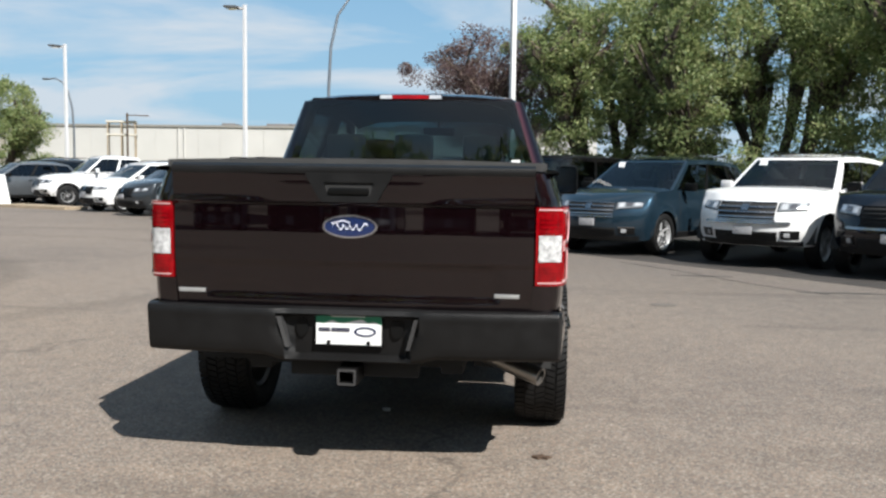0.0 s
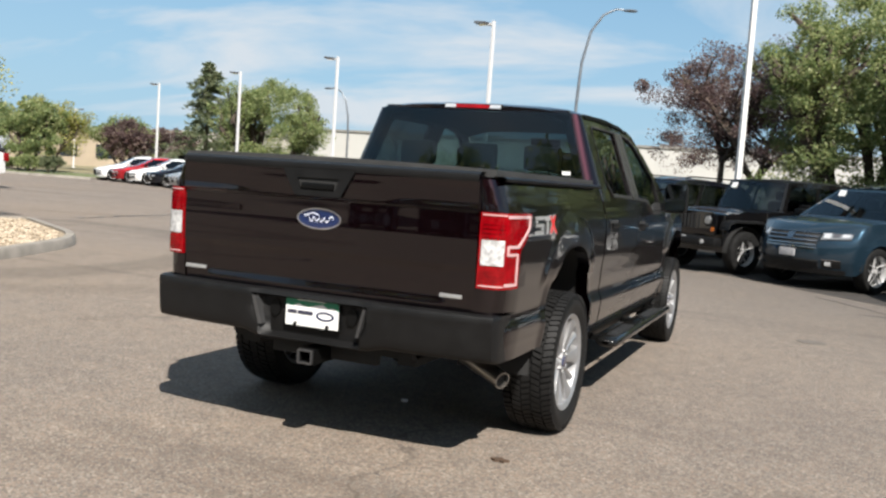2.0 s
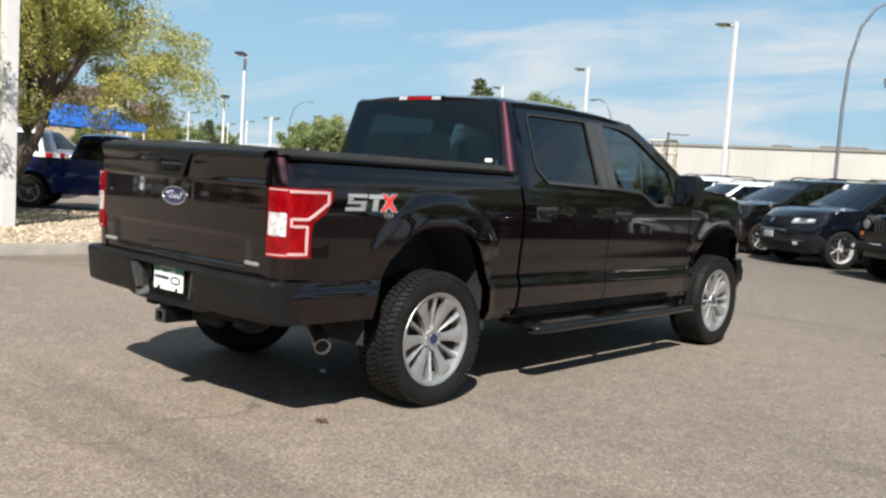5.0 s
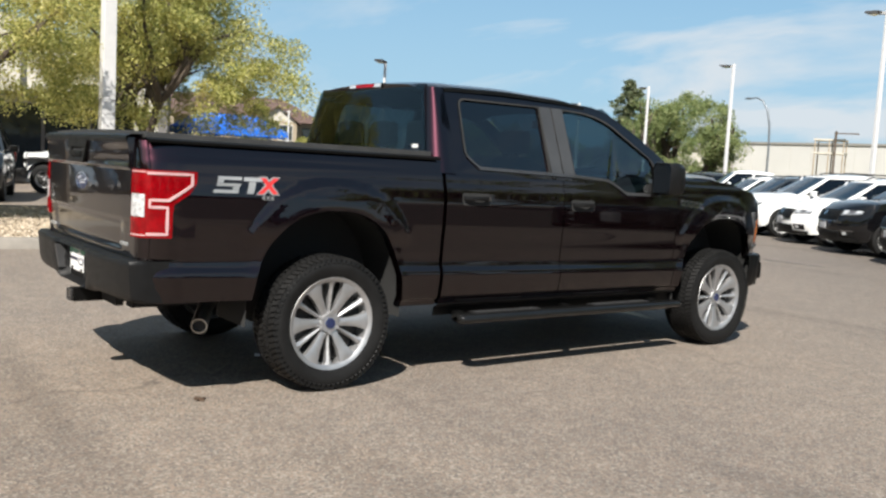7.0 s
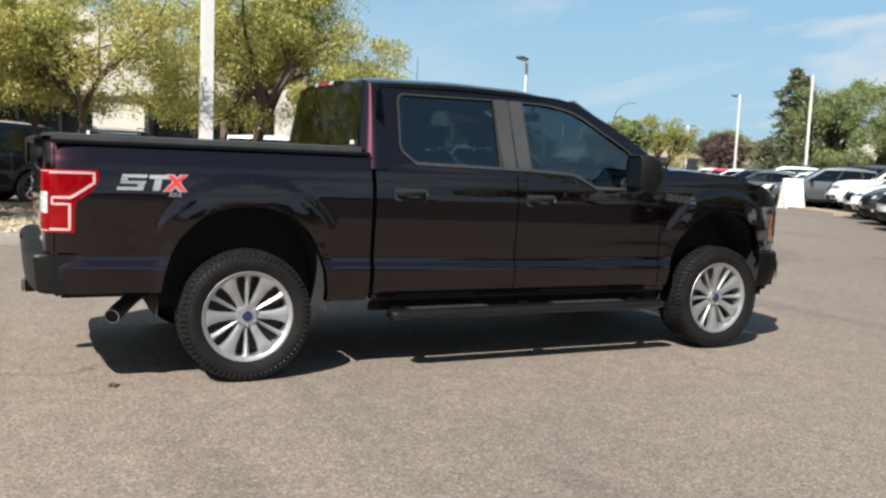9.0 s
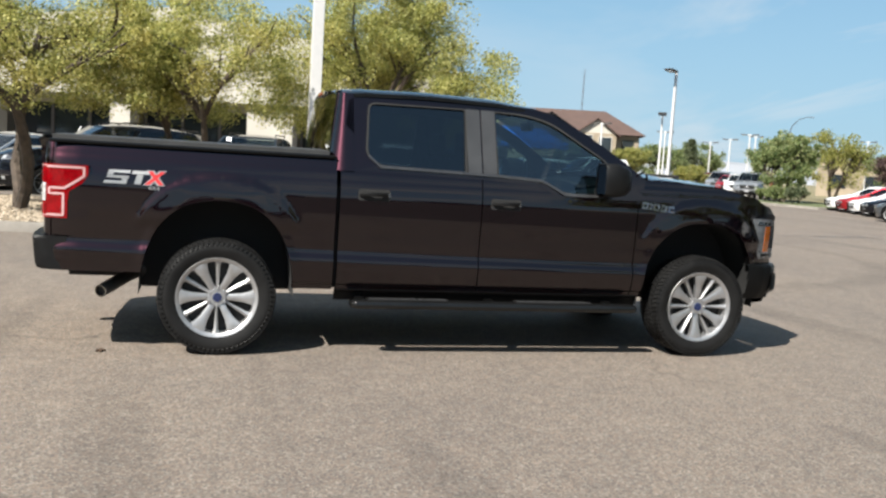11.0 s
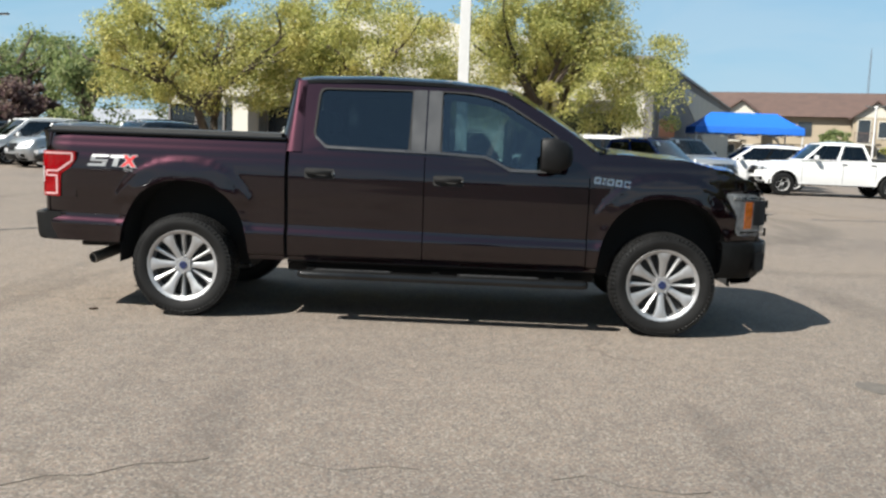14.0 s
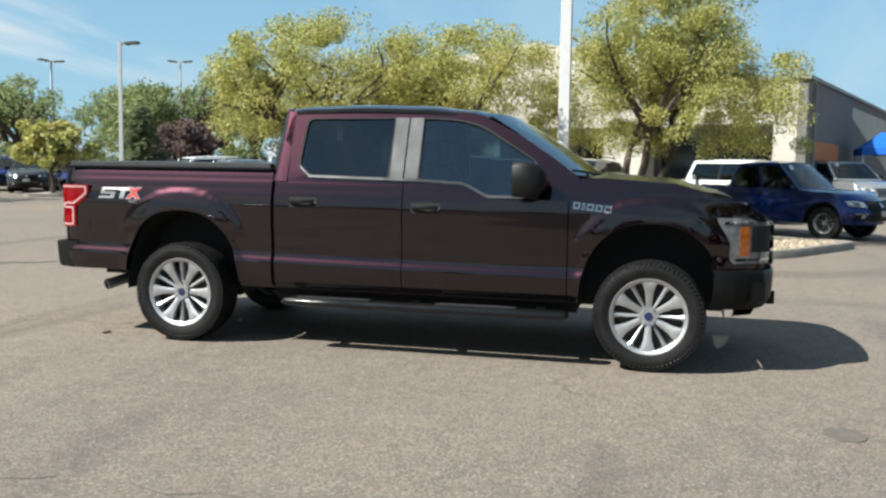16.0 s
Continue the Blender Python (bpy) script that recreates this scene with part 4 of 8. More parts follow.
def square_lamp(x, y, h, arm_deg, label, twin=False, w=0.13, base_h=0.0, group="lot lamps"):
    lamp = thing("lamp_post", pose(x, y, 0, 0, 0, arm_deg), label, "lamp post", group)
    bm = bmesh.new()
    if base_h:
        cyl(bm, (0, 0, -0.02), (0, 0, base_h), 0.3, 0.3, 20)
        part("concrete_base", bm, CONCRETE, lamp, bevel=0.02)
        bm = bmesh.new()
    sheet(bm, [[(sx * w / 2 * k, sy * w / 2 * k, z) for sx, sy in ((-1, -1), (1, -1), (1, 1), (-1, 1))] for z, k in ((base_h - 0.02, 1.0), (h, 0.8))], close=True)
    box(bm, (-w * 0.95, -w * 0.95, base_h - 0.02), (w * 0.95, w * 0.95, base_h + 0.04))
    box(bm, (-w * 0.42, -w * 0.42, h - 0.01), (w * 0.42, w * 0.42, h + 0.02))
    part("pole", bm, WHITE_POLE, lamp, bevel=0.008)
    for s in (1, -1) if twin else (1,):
        bm = bmesh.new()
        box(bm, (min(0, s * 0.25), -0.03, h - 0.12), (max(0, s * 0.25), 0.03, h - 0.05))
        part("arm", bm, WHITE_POLE, lamp)
        bm = bmesh.new()
        sheet(bm, [[(s * a, b, h + z) for a, z in ((0.2, -0.06), (0.24, -0.02), (0.72, 0.03), (0.78, -0.0), (0.76, -0.045), (0.24, -0.12))] for b in (-0.2, 0.2)], close=True)
        sheet(bm, [[(s * a, b, h + z) for b in (-0.2, 0.2)] for a, z in ((0.2, -0.06), (0.24, -0.02), (0.72, 0.03), (0.78, 0.0))])
        for b in (-0.2, 0.2):
            bm.faces.new([bm.verts.new((s * a, b, h + z)) for a, z in ((0.2, -0.06), (0.24, -0.02), (0.72, 0.03), (0.78, -0.0), (0.76, -0.045), (0.24, -0.12))])
        head = part("lamp_head", bm, FIXTURE, lamp)
        bm = bmesh.new()
        box(bm, (min(s * 0.3, s * 0.7), -0.15, h - 0.1), (max(s * 0.3, s * 0.7), 0.15, h - 0.075))
        part("lens", bm, LENS_CLEAR, head)
    return lamp


def curved_lamp(x, y, h, deg, reach, label):
    lamp = thing("street_lamp", pose(x, y, 0, 0, 0, deg), label, "street lamp", "street lamps")
    pts = [(0, 0), (0, h * 0.55), (0.05 * reach, h * 0.74), (0.22 * reach, h * 0.89), (0.5 * reach, h * 0.97), (0.8 * reach, h), (reach, h)]
    fine = []
    for i in range(len(pts) - 1):
        for t in (0, 0.5):
            fine.append((pts[i][0] + (pts[i + 1][0] - pts[i][0]) * t, pts[i][1] + (pts[i + 1][1] - pts[i][1]) * t))
    fine.append(pts[-1])
    bm = bmesh.new()
    rows = []
    for i, (a, z) in enumerate(fine):
        q, p = fine[min(i + 1, len(fine) - 1)], fine[max(i - 1, 0)]
        t = Vector((q[0] - p[0], 0, q[1] - p[1])).normalized()
        n = Vector((-t.z, 0, t.x))
        r = 0.075 - 0.042 * i / len(fine)
        rows.append([tuple(Vector((a, 0, z)) + n * r * math.cos(k * math.pi / 5) + Vector((0, 1, 0)) * r * math.sin(k * math.pi / 5)) for k in range(10)])
    sheet(bm, rows, close=True)
    part("pole", bm, GREY_POLE, lamp)
    bm = bmesh.new()
    sheet(bm, [[(reach + a, r * math.cos(k * math.pi / 5), h - 0.03 + r * 0.45 * math.sin(k * math.pi / 5)) for k in range(10)] for a, r in ((-0.1, 0.03), (0, 0.09), (0.25, 0.15), (0.5, 0.12), (0.58, 0.02))], close=True)
    part("lamp_head", bm, GREY_POLE, lamp)
    bm = bmesh.new()
    cyl(bm, (0, 0, -0.02), (0, 0, 0.3), 0.16, 0.14, 12)
    part("base_flange", bm, GREY_POLE, lamp)
    return lamp


WP = "white square steel lamp post with one dark flat lamp head"
square_lamp(-9.7, 1.85, 8.6, 90, "white square steel lamp post standing in the gravel island", True, 0.22, 0.0)
square_lamp(0.15, 18.35, 9.0, 120, "white square steel lamp post behind the parked row", True, 0.14)
square_lamp(-9.5, 26.1, 7.2, 163, WP, False, 0.13)
square_lamp(-19.6, 32.4, 6.75, 163, WP)
square_lamp(-29.2, 38.0, 6.65, 163, WP)
square_lamp(-37.8, 41.2, 6.2, 163, WP)
square_lamp(-31.2, 21.2, 6.25, -60, WP)
square_lamp(-35.2, 22.85, 4.5, -30, WP, False, 0.11)
square_lamp(-24.35, -17.35, 6.2, 110, WP, False, 0.15)
square_lamp(-40.3, -32.7, 7.6, -30, WP, True)
square_lamp(-44.8, -26.6, 8.0, 110, WP, True)
for px, py, ph in ((-73.9, 49.5, 4.9), (-72.9, 51.1, 5.3), (-71.6, 53.1, 5.7), (-60.0, 31.0, 5.2), (-62, 46, 5.3), (-66, 40, 5.2), (-64, 60, 5.6)):
    square_lamp(px, py, ph, 40, WP, True)
curved_lamp(-8.3, 33.9, 9.25, 20, 1.75, "tall grey steel street lamp with a curved arm")
curved_lamp(-27.4, 47.6, 6.9, 180, 1.4, "grey steel street lamp with a curved arm, beyond the lot")
curved_lamp(-91.0, 70.6, 9.4, 20, 3.0, "grey steel street lamp with a curved arm, far off")

# ---- trees ----


def tree(x, y, h, spread, mat, label, seed, stems=3, n_leaf=7000, leaf=0.085, clear=1.7, gaps=0.35, z0=0.0, trunk=0.13, name="tree", droop=0.0, category="tree", fill=70, clump_r=0.24, side=(0, 0), dome=0.0, flat=6):
    rnd = random.Random(seed)
    t = thing(name, pose(x, y, z0), label, category, "trees")
    bm = bmesh.new()
    tips = []

    def limb(p, d, length, r, level):
        n = 4
        pts, q, dd = [p.copy()], p.copy(), d.copy()
        for i in range(n):
            dd = (dd + Vector((rnd.uniform(-1, 1), rnd.uniform(-1, 1), rnd.uniform(-0.3, 0.55) - droop * level * 0.2)) * 0.22).normalized()
            q = q + dd * length / n
            pts.append(q.copy())
        rows = []
        for i, pt in enumerate(pts):
            rr = r * (1 - 0.55 * i / n)
            ax = (pts[min(i + 1, n)] - pts[max(i - 1, 0)]).normalized()
            e1 = ax.orthogonal().normalized()
            e2 = ax.cross(e1)
            k = 8 if level == 0 else 5
            rows.append([tuple(pt + e1 * rr * math.cos(2 * math.pi * j / k) + e2 * rr * math.sin(2 * math.pi * j / k)) for j in range(k)])
        sheet(bm, rows, close=True)
        if level >= 2:
            tips.extend([(pts[-1], length), (pts[2], length)])
            return
        if level == 1:
            tips.append((pts[-1], length))
        for i in range(4 if level == 0 else 4):
            at = pts[min(n, 2 + i % 3)] if level else pts[n]
            a = rnd.uniform(0, 6.283)
            out = Vector((math.cos(a), math.sin(a), rnd.uniform(0.25, 1.0) if level == 0 else rnd.uniform(-0.15, 0.75)))
            out = (out + dd * 0.55).normalized()
            limb(at, out, length * rnd.uniform(0.62, 0.85), r * 0.5, level + 1)

    for s in range(stems):
        a = 2 * math.pi * s / stems + rnd.random()
        lean = 0.28 if stems > 1 else 0.04
        limb(Vector((0.12 * math.cos(a), 0.12 * math.sin(a), -0.03)) if stems > 1 else Vector((0, 0, -0.03)), Vector((lean * math.cos(a), lean * math.sin(a), 1)).normalized(), clear * rnd.uniform(0.85, 1.1), trunk, 0)
    # fit the limbs to the crown's height and width
    mz = max(p.z for p, _ in tips)
    mr = sorted(math.hypot(p.x, p.y) for p, _ in tips)[int(len(tips) * 0.9)]
    fz, fr = (h * 0.93) / mz, spread * 0.85 / mr
    def fit_pt(c):
        w = min(1.0, max(0.0, c.z / (clear * 1.2)))
        f = (1 + (fr - 1) * w) * (1 - dome * w * (2 * c.z / mz - 1))
        return Vector((c.x * f + side[0] * w, c.y * f + side[1] * w, c.z * (1 + (fz - 1) * w)))
    for v in bm.verts:
        v.co = fit_pt(v.co)
        out = math.hypot(v.co.x, v.co.y) / (spread * 0.95)
        if out > 1:
            v.co.x, v.co.y = v.co.x / out, v.co.y / out
    part("trunk", bm, BARK, t)
    rs = np.random.RandomState(seed)
    # clumps of leaves: on the limb ends, and over a lumpy crown between them
    cens = [tuple(q) for q in (fit_pt(p) for p, _ in tips) if rnd.random() > 0.35 * gaps and math.hypot(q.x, q.y) < spread * 1.0]
    zc, hc = (h + clear) / 2, (h - clear) / 2
    for k in range(int(fill * (1 - 0.5 * gaps))):
        a, u, q = rnd.uniform(0, 6.283), rnd.uniform(-1, 1), rnd.uniform(0.45, 0.92)
        lump = 1 + 0.22 * noise.noise((math.cos(a) * 1.4 + seed, math.sin(a) * 1.4, u * 1.6))
        rr = spread * (1 - dome * u) * q * lump * math.sqrt(max(0, 1 - abs(u) ** (2.4 if u > 0 else flat)))
        cens.append((rr * math.cos(a) + side[0], rr * math.sin(a) + side[1], zc + hc * u * 0.88 * lump))
    cens = np.array(cens)
    wt = rs.uniform(0.4, 1.6, len(cens))
    clump = rs.choice(len(cens), n_leaf, p=wt / wt.sum())
    size = (rs.uniform(0.45, 1.1, len(cens))[clump])[:, None] * spread * clump_r
    off = rs.normal(0, 1, (n_leaf, 3))
    off *= (rs.rand(n_leaf, 1) ** 0.4) / np.linalg.norm(off, axis=1, keepdims=True)
    pos = cens[clump] + off * size * np.array([1, 1, 0.75])
    low = clear * 0.95 + 0.5 * rs.rand(n_leaf) + 0.25 * np.sin(pos[:, 0] * 2.1 + seed) * np.cos(pos[:, 1] * 1.7)
    pos[:, 2] = np.where(pos[:, 2] < low, low + (low - pos[:, 2]) * 0.3, pos[:, 2])
    d1 = rs.normal(0, 1, (n_leaf, 3)); d1 /= np.linalg.norm(d1, axis=1, keepdims=True)
    d2 = np.cross(d1, rs.normal(0, 1, (n_leaf, 3))); d2 /= np.linalg.norm(d2, axis=1, keepdims=True)
    s = (leaf * rs.uniform(0.6, 1.4, n_leaf))[:, None]
    v = np.stack([pos - d1 * s, pos + d2 * s * 0.5, pos + d1 * s, pos - d2 * s * 0.5], 1).reshape(-1, 3)
    me = bpy.data.meshes.new("crown")
    me.from_pydata(v.tolist(), [], np.arange(4 * n_leaf).reshape(-1, 4).tolist())
    me.materials.append(mat)
    c = new("crown", me)
    c.parent = t
    return t


def conifer(x, y, h, spread, seed, label):
    rnd = random.Random(seed)
    t = thing("conifer", pose(x, y, 0), label, "tree", "trees")
    bm = bmesh.new()
    cyl(bm, (0, 0, -0.03), (0, 0, h * 0.97), 0.22, 0.02, 8)
    verts, faces = [], []
    z = 0.9
    while z < h * 0.98:
        bough = spread * (1 - z / h) ** 0.8 * rnd.uniform(0.75, 1.15) + 0.1
        for k in range(8):
            a = rnd.uniform(0, 6.283)
            reach = bough * rnd.uniform(0.55, 1.2)
            for i in range(30):
                f = rnd.random() ** 0.6
                p = Vector((math.cos(a) * reach * f, math.sin(a) * reach * f, z - 0.25 * f * reach + rnd.uniform(-0.12, 0.12)))
                p += Vector((rnd.uniform(-1, 1), rnd.uniform(-1, 1), 0)) * 0.16
                d = Vector((rnd.uniform(-1, 1), rnd.uniform(-1, 1), rnd.uniform(-0.6, 0.2))).normalized() * 0.2
                e = d.orthogonal().normalized() * 0.05
                b = len(verts)
                verts += [tuple(p - d), tuple(p + e), tuple(p + d), tuple(p - e)]
                faces.append((b, b + 1, b + 2, b + 3))
        z += 0.24
    part("trunk", bm, BARK, t)
    me = bpy.data.meshes.new("crown")
    me.from_pydata(verts, [], faces)
    me.materials.append(LEAF_DARK)
    c = new("crown", me)
    c.parent = t
    return t


OL = "small olive and yellow-green tree with several stems in the gravel island"
tree(-11.0, -0.2, 4.25, 2.45, LEAF_OLIVE, OL, 11, 2, 66000, 0.027, 1.7, z0=0.1, gaps=0.5, trunk=0.10, fill=130, clump_r=0.19, dome=0.12)
tree(-12.7, 2.75, 5.2, 2.75, LEAF_OLIVE, OL, 12, 3, 116000, 0.028, 1.55, z0=0.1, gaps=0.4, trunk=0.10, fill=230, clump_r=0.18, side=(0.15, 1.05), dome=0.22, flat=16)
tree(-10.1, -3.2, 4.3, 2.65, LEAF_OLIVE, OL, 13, 2, 70000, 0.027, 1.65, z0=0.1, gaps=0.5, trunk=0.10, fill=140, clump_r=0.19, dome=0.12)
GL = "broad green tree behind the parked row"
tree(-0.5, 23.1, 6.3, 3.0, LEAF_PURPLE, "thin purple-leaved plum tree behind the parked row", 26, 3, 44000, 0.036, 1.9, gaps=0.6, fill=110, clump_r=0.19, dome=0.15)
tree(3.1, 21.6, 7.2, 3.4, LEAF_GREEN, GL, 22, 4, 96000, 0.046, 0.25, trunk=0.04, fill=430, gaps=0.2, clump_r=0.15)
tree(6.6, 19.4, 8.4, 3.9, LEAF_GREEN, GL, 23, 4, 110000, 0.046, 0.25, trunk=0.04, fill=430, gaps=0.2, clump_r=0.15)
tree(10.6, 16.6, 8.4, 4.0, LEAF_GREEN, GL, 24, 4, 90000, 0.046, 0.25, trunk=0.04, fill=430, gaps=0.2, clump_r=0.15)
tree(15.0, 12.9, 8.0, 4.2, LEAF_GREEN, GL, 25, 3, 12000, 0.12, 1.5)
conifer(-37.6, 45.9, 8.35, 3.9, 31, "tall dark green spruce beyond the lot")
tree(-30.6, 43.6, 6.75, 4.1, LEAF_GREEN, "broad round green tree beside the spruce", 32, 3, 52000, 0.07, 0.25, trunk=0.05, fill=260, clump_r=0.18)
FAR = ((-59.6, 53.1, 6.2, 3.4, LEAF_YELLOW, "yellow-green tree on the far verge"), (-52.0, 42.2, 4.7, 2.8, LEAF_GREEN, "green tree on the far verge"), (-78.0, 50.5, 5.0, 3.0, LEAF_GREEN, "green tree on the far verge"), (-61.8, 40.5, 2.2, 1.7, LEAF_YELLOW, "low yellow-green tree beyond the far rows"),
       (-48.4, 50.2, 4.3, 2.2, LEAF_PURPLE, "dull brown-green tree on the far verge"), (-52.4, 54.0, 4.8, 3.0, LEAF_GREEN, "green tree on the far verge"), (-53, 60, 4.3, 3.0, LEAF_PURPLE, "dull brown-green tree on the far verge"),
       (-43.2, 36.3, 4.5, 2.3, LEAF_GREEN, "green tree on the far verge"), (-70.5, 42.0, 4.2, 2.6, LEAF_GREEN, "green tree on the far verge"), (-66, 36.5, 3.6, 2.0, LEAF_YELLOW, "yellow-green tree on the far verge"),
       (-35.2, -31.0, 6.2, 3.6, LEAF_GREEN, "broad green tree by the far parking rows"), (-34.8, -23.1, 5.8, 3.2, LEAF_GREEN, "broad green tree by the far parking rows"), (-40.0, -27.5, 6.0, 3.6, LEAF_GREEN, "broad green tree by the far parking rows"),
       (-31.7, -18.7, 3.4, 2.0, LEAF_PURPLE, "dark purple-leaved tree by the far parking rows"), (-26.0, -21.8, 3.2, 2.0, LEAF_OLIVE, "small olive tree in a kerbed island"), (-44, -40, 6.5, 4.0, LEAF_GREEN, "broad green tree by the far parking rows"), (-37.9, -17.9, 5.9, 3.3, LEAF_GREEN, "broad green tree by the far parking rows"), (-43.5, -23.0, 7.0, 3.8, LEAF_GREEN, "broad green tree by the far parking rows"), (-42.5, -14.0, 5.6, 3.2, LEAF_GREEN, "broad green tree by the far parking rows"), (-46.0, -30.5, 6.4, 3.6, LEAF_GREEN, "broad green tree by the far parking rows"), (-30, -38, 6.0, 3.6, LEAF_GREEN, "broad green tree by the far parking rows"), (-61.0, 28.7, 3.5, 1.5, LEAF_GREEN, "small round green tree before the tan apartment block"))
for n, (tx, ty, th, ts, tm, tl) in enumerate(FAR):
    tree(tx, ty, th, ts * 0.95, tm, tl, 50 + n, 2, 10000, 0.095, 0.9, trunk=0.1)
slab("small_island", rounded([(-27.4, -23.0), (-24.0, -21.8), (-24.8, -20.0), (-28.0, -21.0)], 0.5, 4), -0.02, 0.12, CONCRETE, "small kerbed tree island in the far rows", "kerb")
conifer(-28.1, -18.8, 3.9, 1.5, 90, "small dark spruce by the far parking rows")
conifer(-74.8, 47.9, 5.3, 1.7, 91, "small dark spruce on the far verge")

# ---- buildings ----


def warehouse():
    """The long pale metal shed to the north, seen over the parked row."""
    a, b = Vector((-46.0, 70.5)), Vector((6.0, 73.0))
    t = (b - a).normalized()
    rz = math.degrees(math.atan2(t.y, t.x))
    L, D, H = (b - a).length, 28, 5.25
    house = thing("warehouse", pose(a.x, a.y, 0, 0, 0, rz), "long pale cream metal warehouse with a flat dark-edged roof", "warehouse")
    bm = bmesh.new()
    box(bm, (0, 0, -0.1), (L, D, H))
    part("wall", bm, METAL_SIDING, house, smooth=0)
    n = int(L / 1.9)
    for i in range(n):
        bm = bmesh.new()
        box(bm, (i * L / n + 0.02, -0.03, 0), ((i + 1) * L / n - 0.02, 0.0, H - 0.02))
        part("panel", bm, METAL_SIDING, house, smooth=0)
    bm = bmesh.new()
    box(bm, (-0.15, -0.15, H - 0.05), (L + 0.15, D + 0.1, H + 0.14))
    part("roof", bm, ROOF_GREY, house, smooth=0)
    for s in (0.30, 0.31, 0.62, 0.63, 0.9):
        bm = bmesh.new()
        cyl(bm, (L * s, -0.1, 0), (L * s, -0.1, H - 0.1), 0.07, n=8)
        part("downpipe", bm, METAL_SIDING, house)
    for s, w in ((0.43, 2.4), (0.47, 1.4), (0.66, 2.0), (0.78, 2.6), (0.35, 1.2), (0.58, 1.0)):
        bm = bmesh.new()
        box(bm, (L * s, 4, H + 0.12), (L * s + w, 6, H + 0.55), bev=0.05)
        part("roof_unit", bm, STUCCO_GREY, house)


warehouse()


def yard_frame():
    """The pale yellow frame tower that stands before the warehouse."""
    f = thing("steel_frame", pose(-30.2, 57.6, 0, 0, 0, 22), "pale yellow open steel frame before the warehouse", "steel frame")
    for x in (0, 0.95, 1.9):
        for y in (0, 1.6):
            bm = bmesh.new()
            cyl(bm, (x, y, -0.05), (x, y, 5.0), 0.05, n=8)
            part("post", bm, STUCCO_WARM, f)
    for z in (3.9, 4.85):
        bm = bmesh.new()
        box(bm, (-0.1, -0.08, z), (2.0, 1.68, z + 0.12))
        part("deck", bm, STUCCO, f)
    bm = bmesh.new()
    cyl(bm, (1.4, -0.5, -0.05), (1.4, -0.5, 5.5), 0.08, n=8)
    box(bm, (1.3, -0.55, 5.3), (2.9, -0.45, 5.38))
    part("crane_post", bm, BARK, f)


yard_frame()


def low_house():
    h = thing("office_building", pose(-48, 68.5, 0, 0, 0, 3), "pale low building with a dark roof edge beside the warehouse", "building")
    bm = bmesh.new(); box(bm, (-16, 0, -0.1), (1.5, 12, 4.4)); part("wall", bm, STUCCO, h, smooth=0)
    bm = bmesh.new(); box(bm, (-3.4, -0.2, 4.4), (1.7, 3, 5.1)); part("roof", bm, ROOF_GREY, h, smooth=0)
    for i in range(4):
        bm = bmesh.new(); box(bm, (-14 + i * 3.4, -0.06, 1.0), (-12.2 + i * 3.4, 0.02, 2.6)); part("window", bm, GLASS_BLDG, h)
    t = thing("tan_building", pose(-79, 76, 0, 0, 0, 35), "tan stucco building far off behind trees", "building")
    bm = bmesh.new(); box(bm, (-8, 0, -0.1), (9, 12, 4.2)); part("wall", bm, STUCCO_WARM, t, smooth=0)
    bm = bmesh.new(); box(bm, (-8.3, -0.3, 4.2), (9.3, 12.3, 4.5)); part("roof", bm, ROOF_GREY, t, smooth=0)
    for i in range(4):
        bm = bmesh.new(); box(bm, (-6.5 + i * 4, -0.06, 1.0), (-4.6 + i * 4, 0.02, 2.6)); part("window", bm, GLASS_BLDG, t)


low_house()


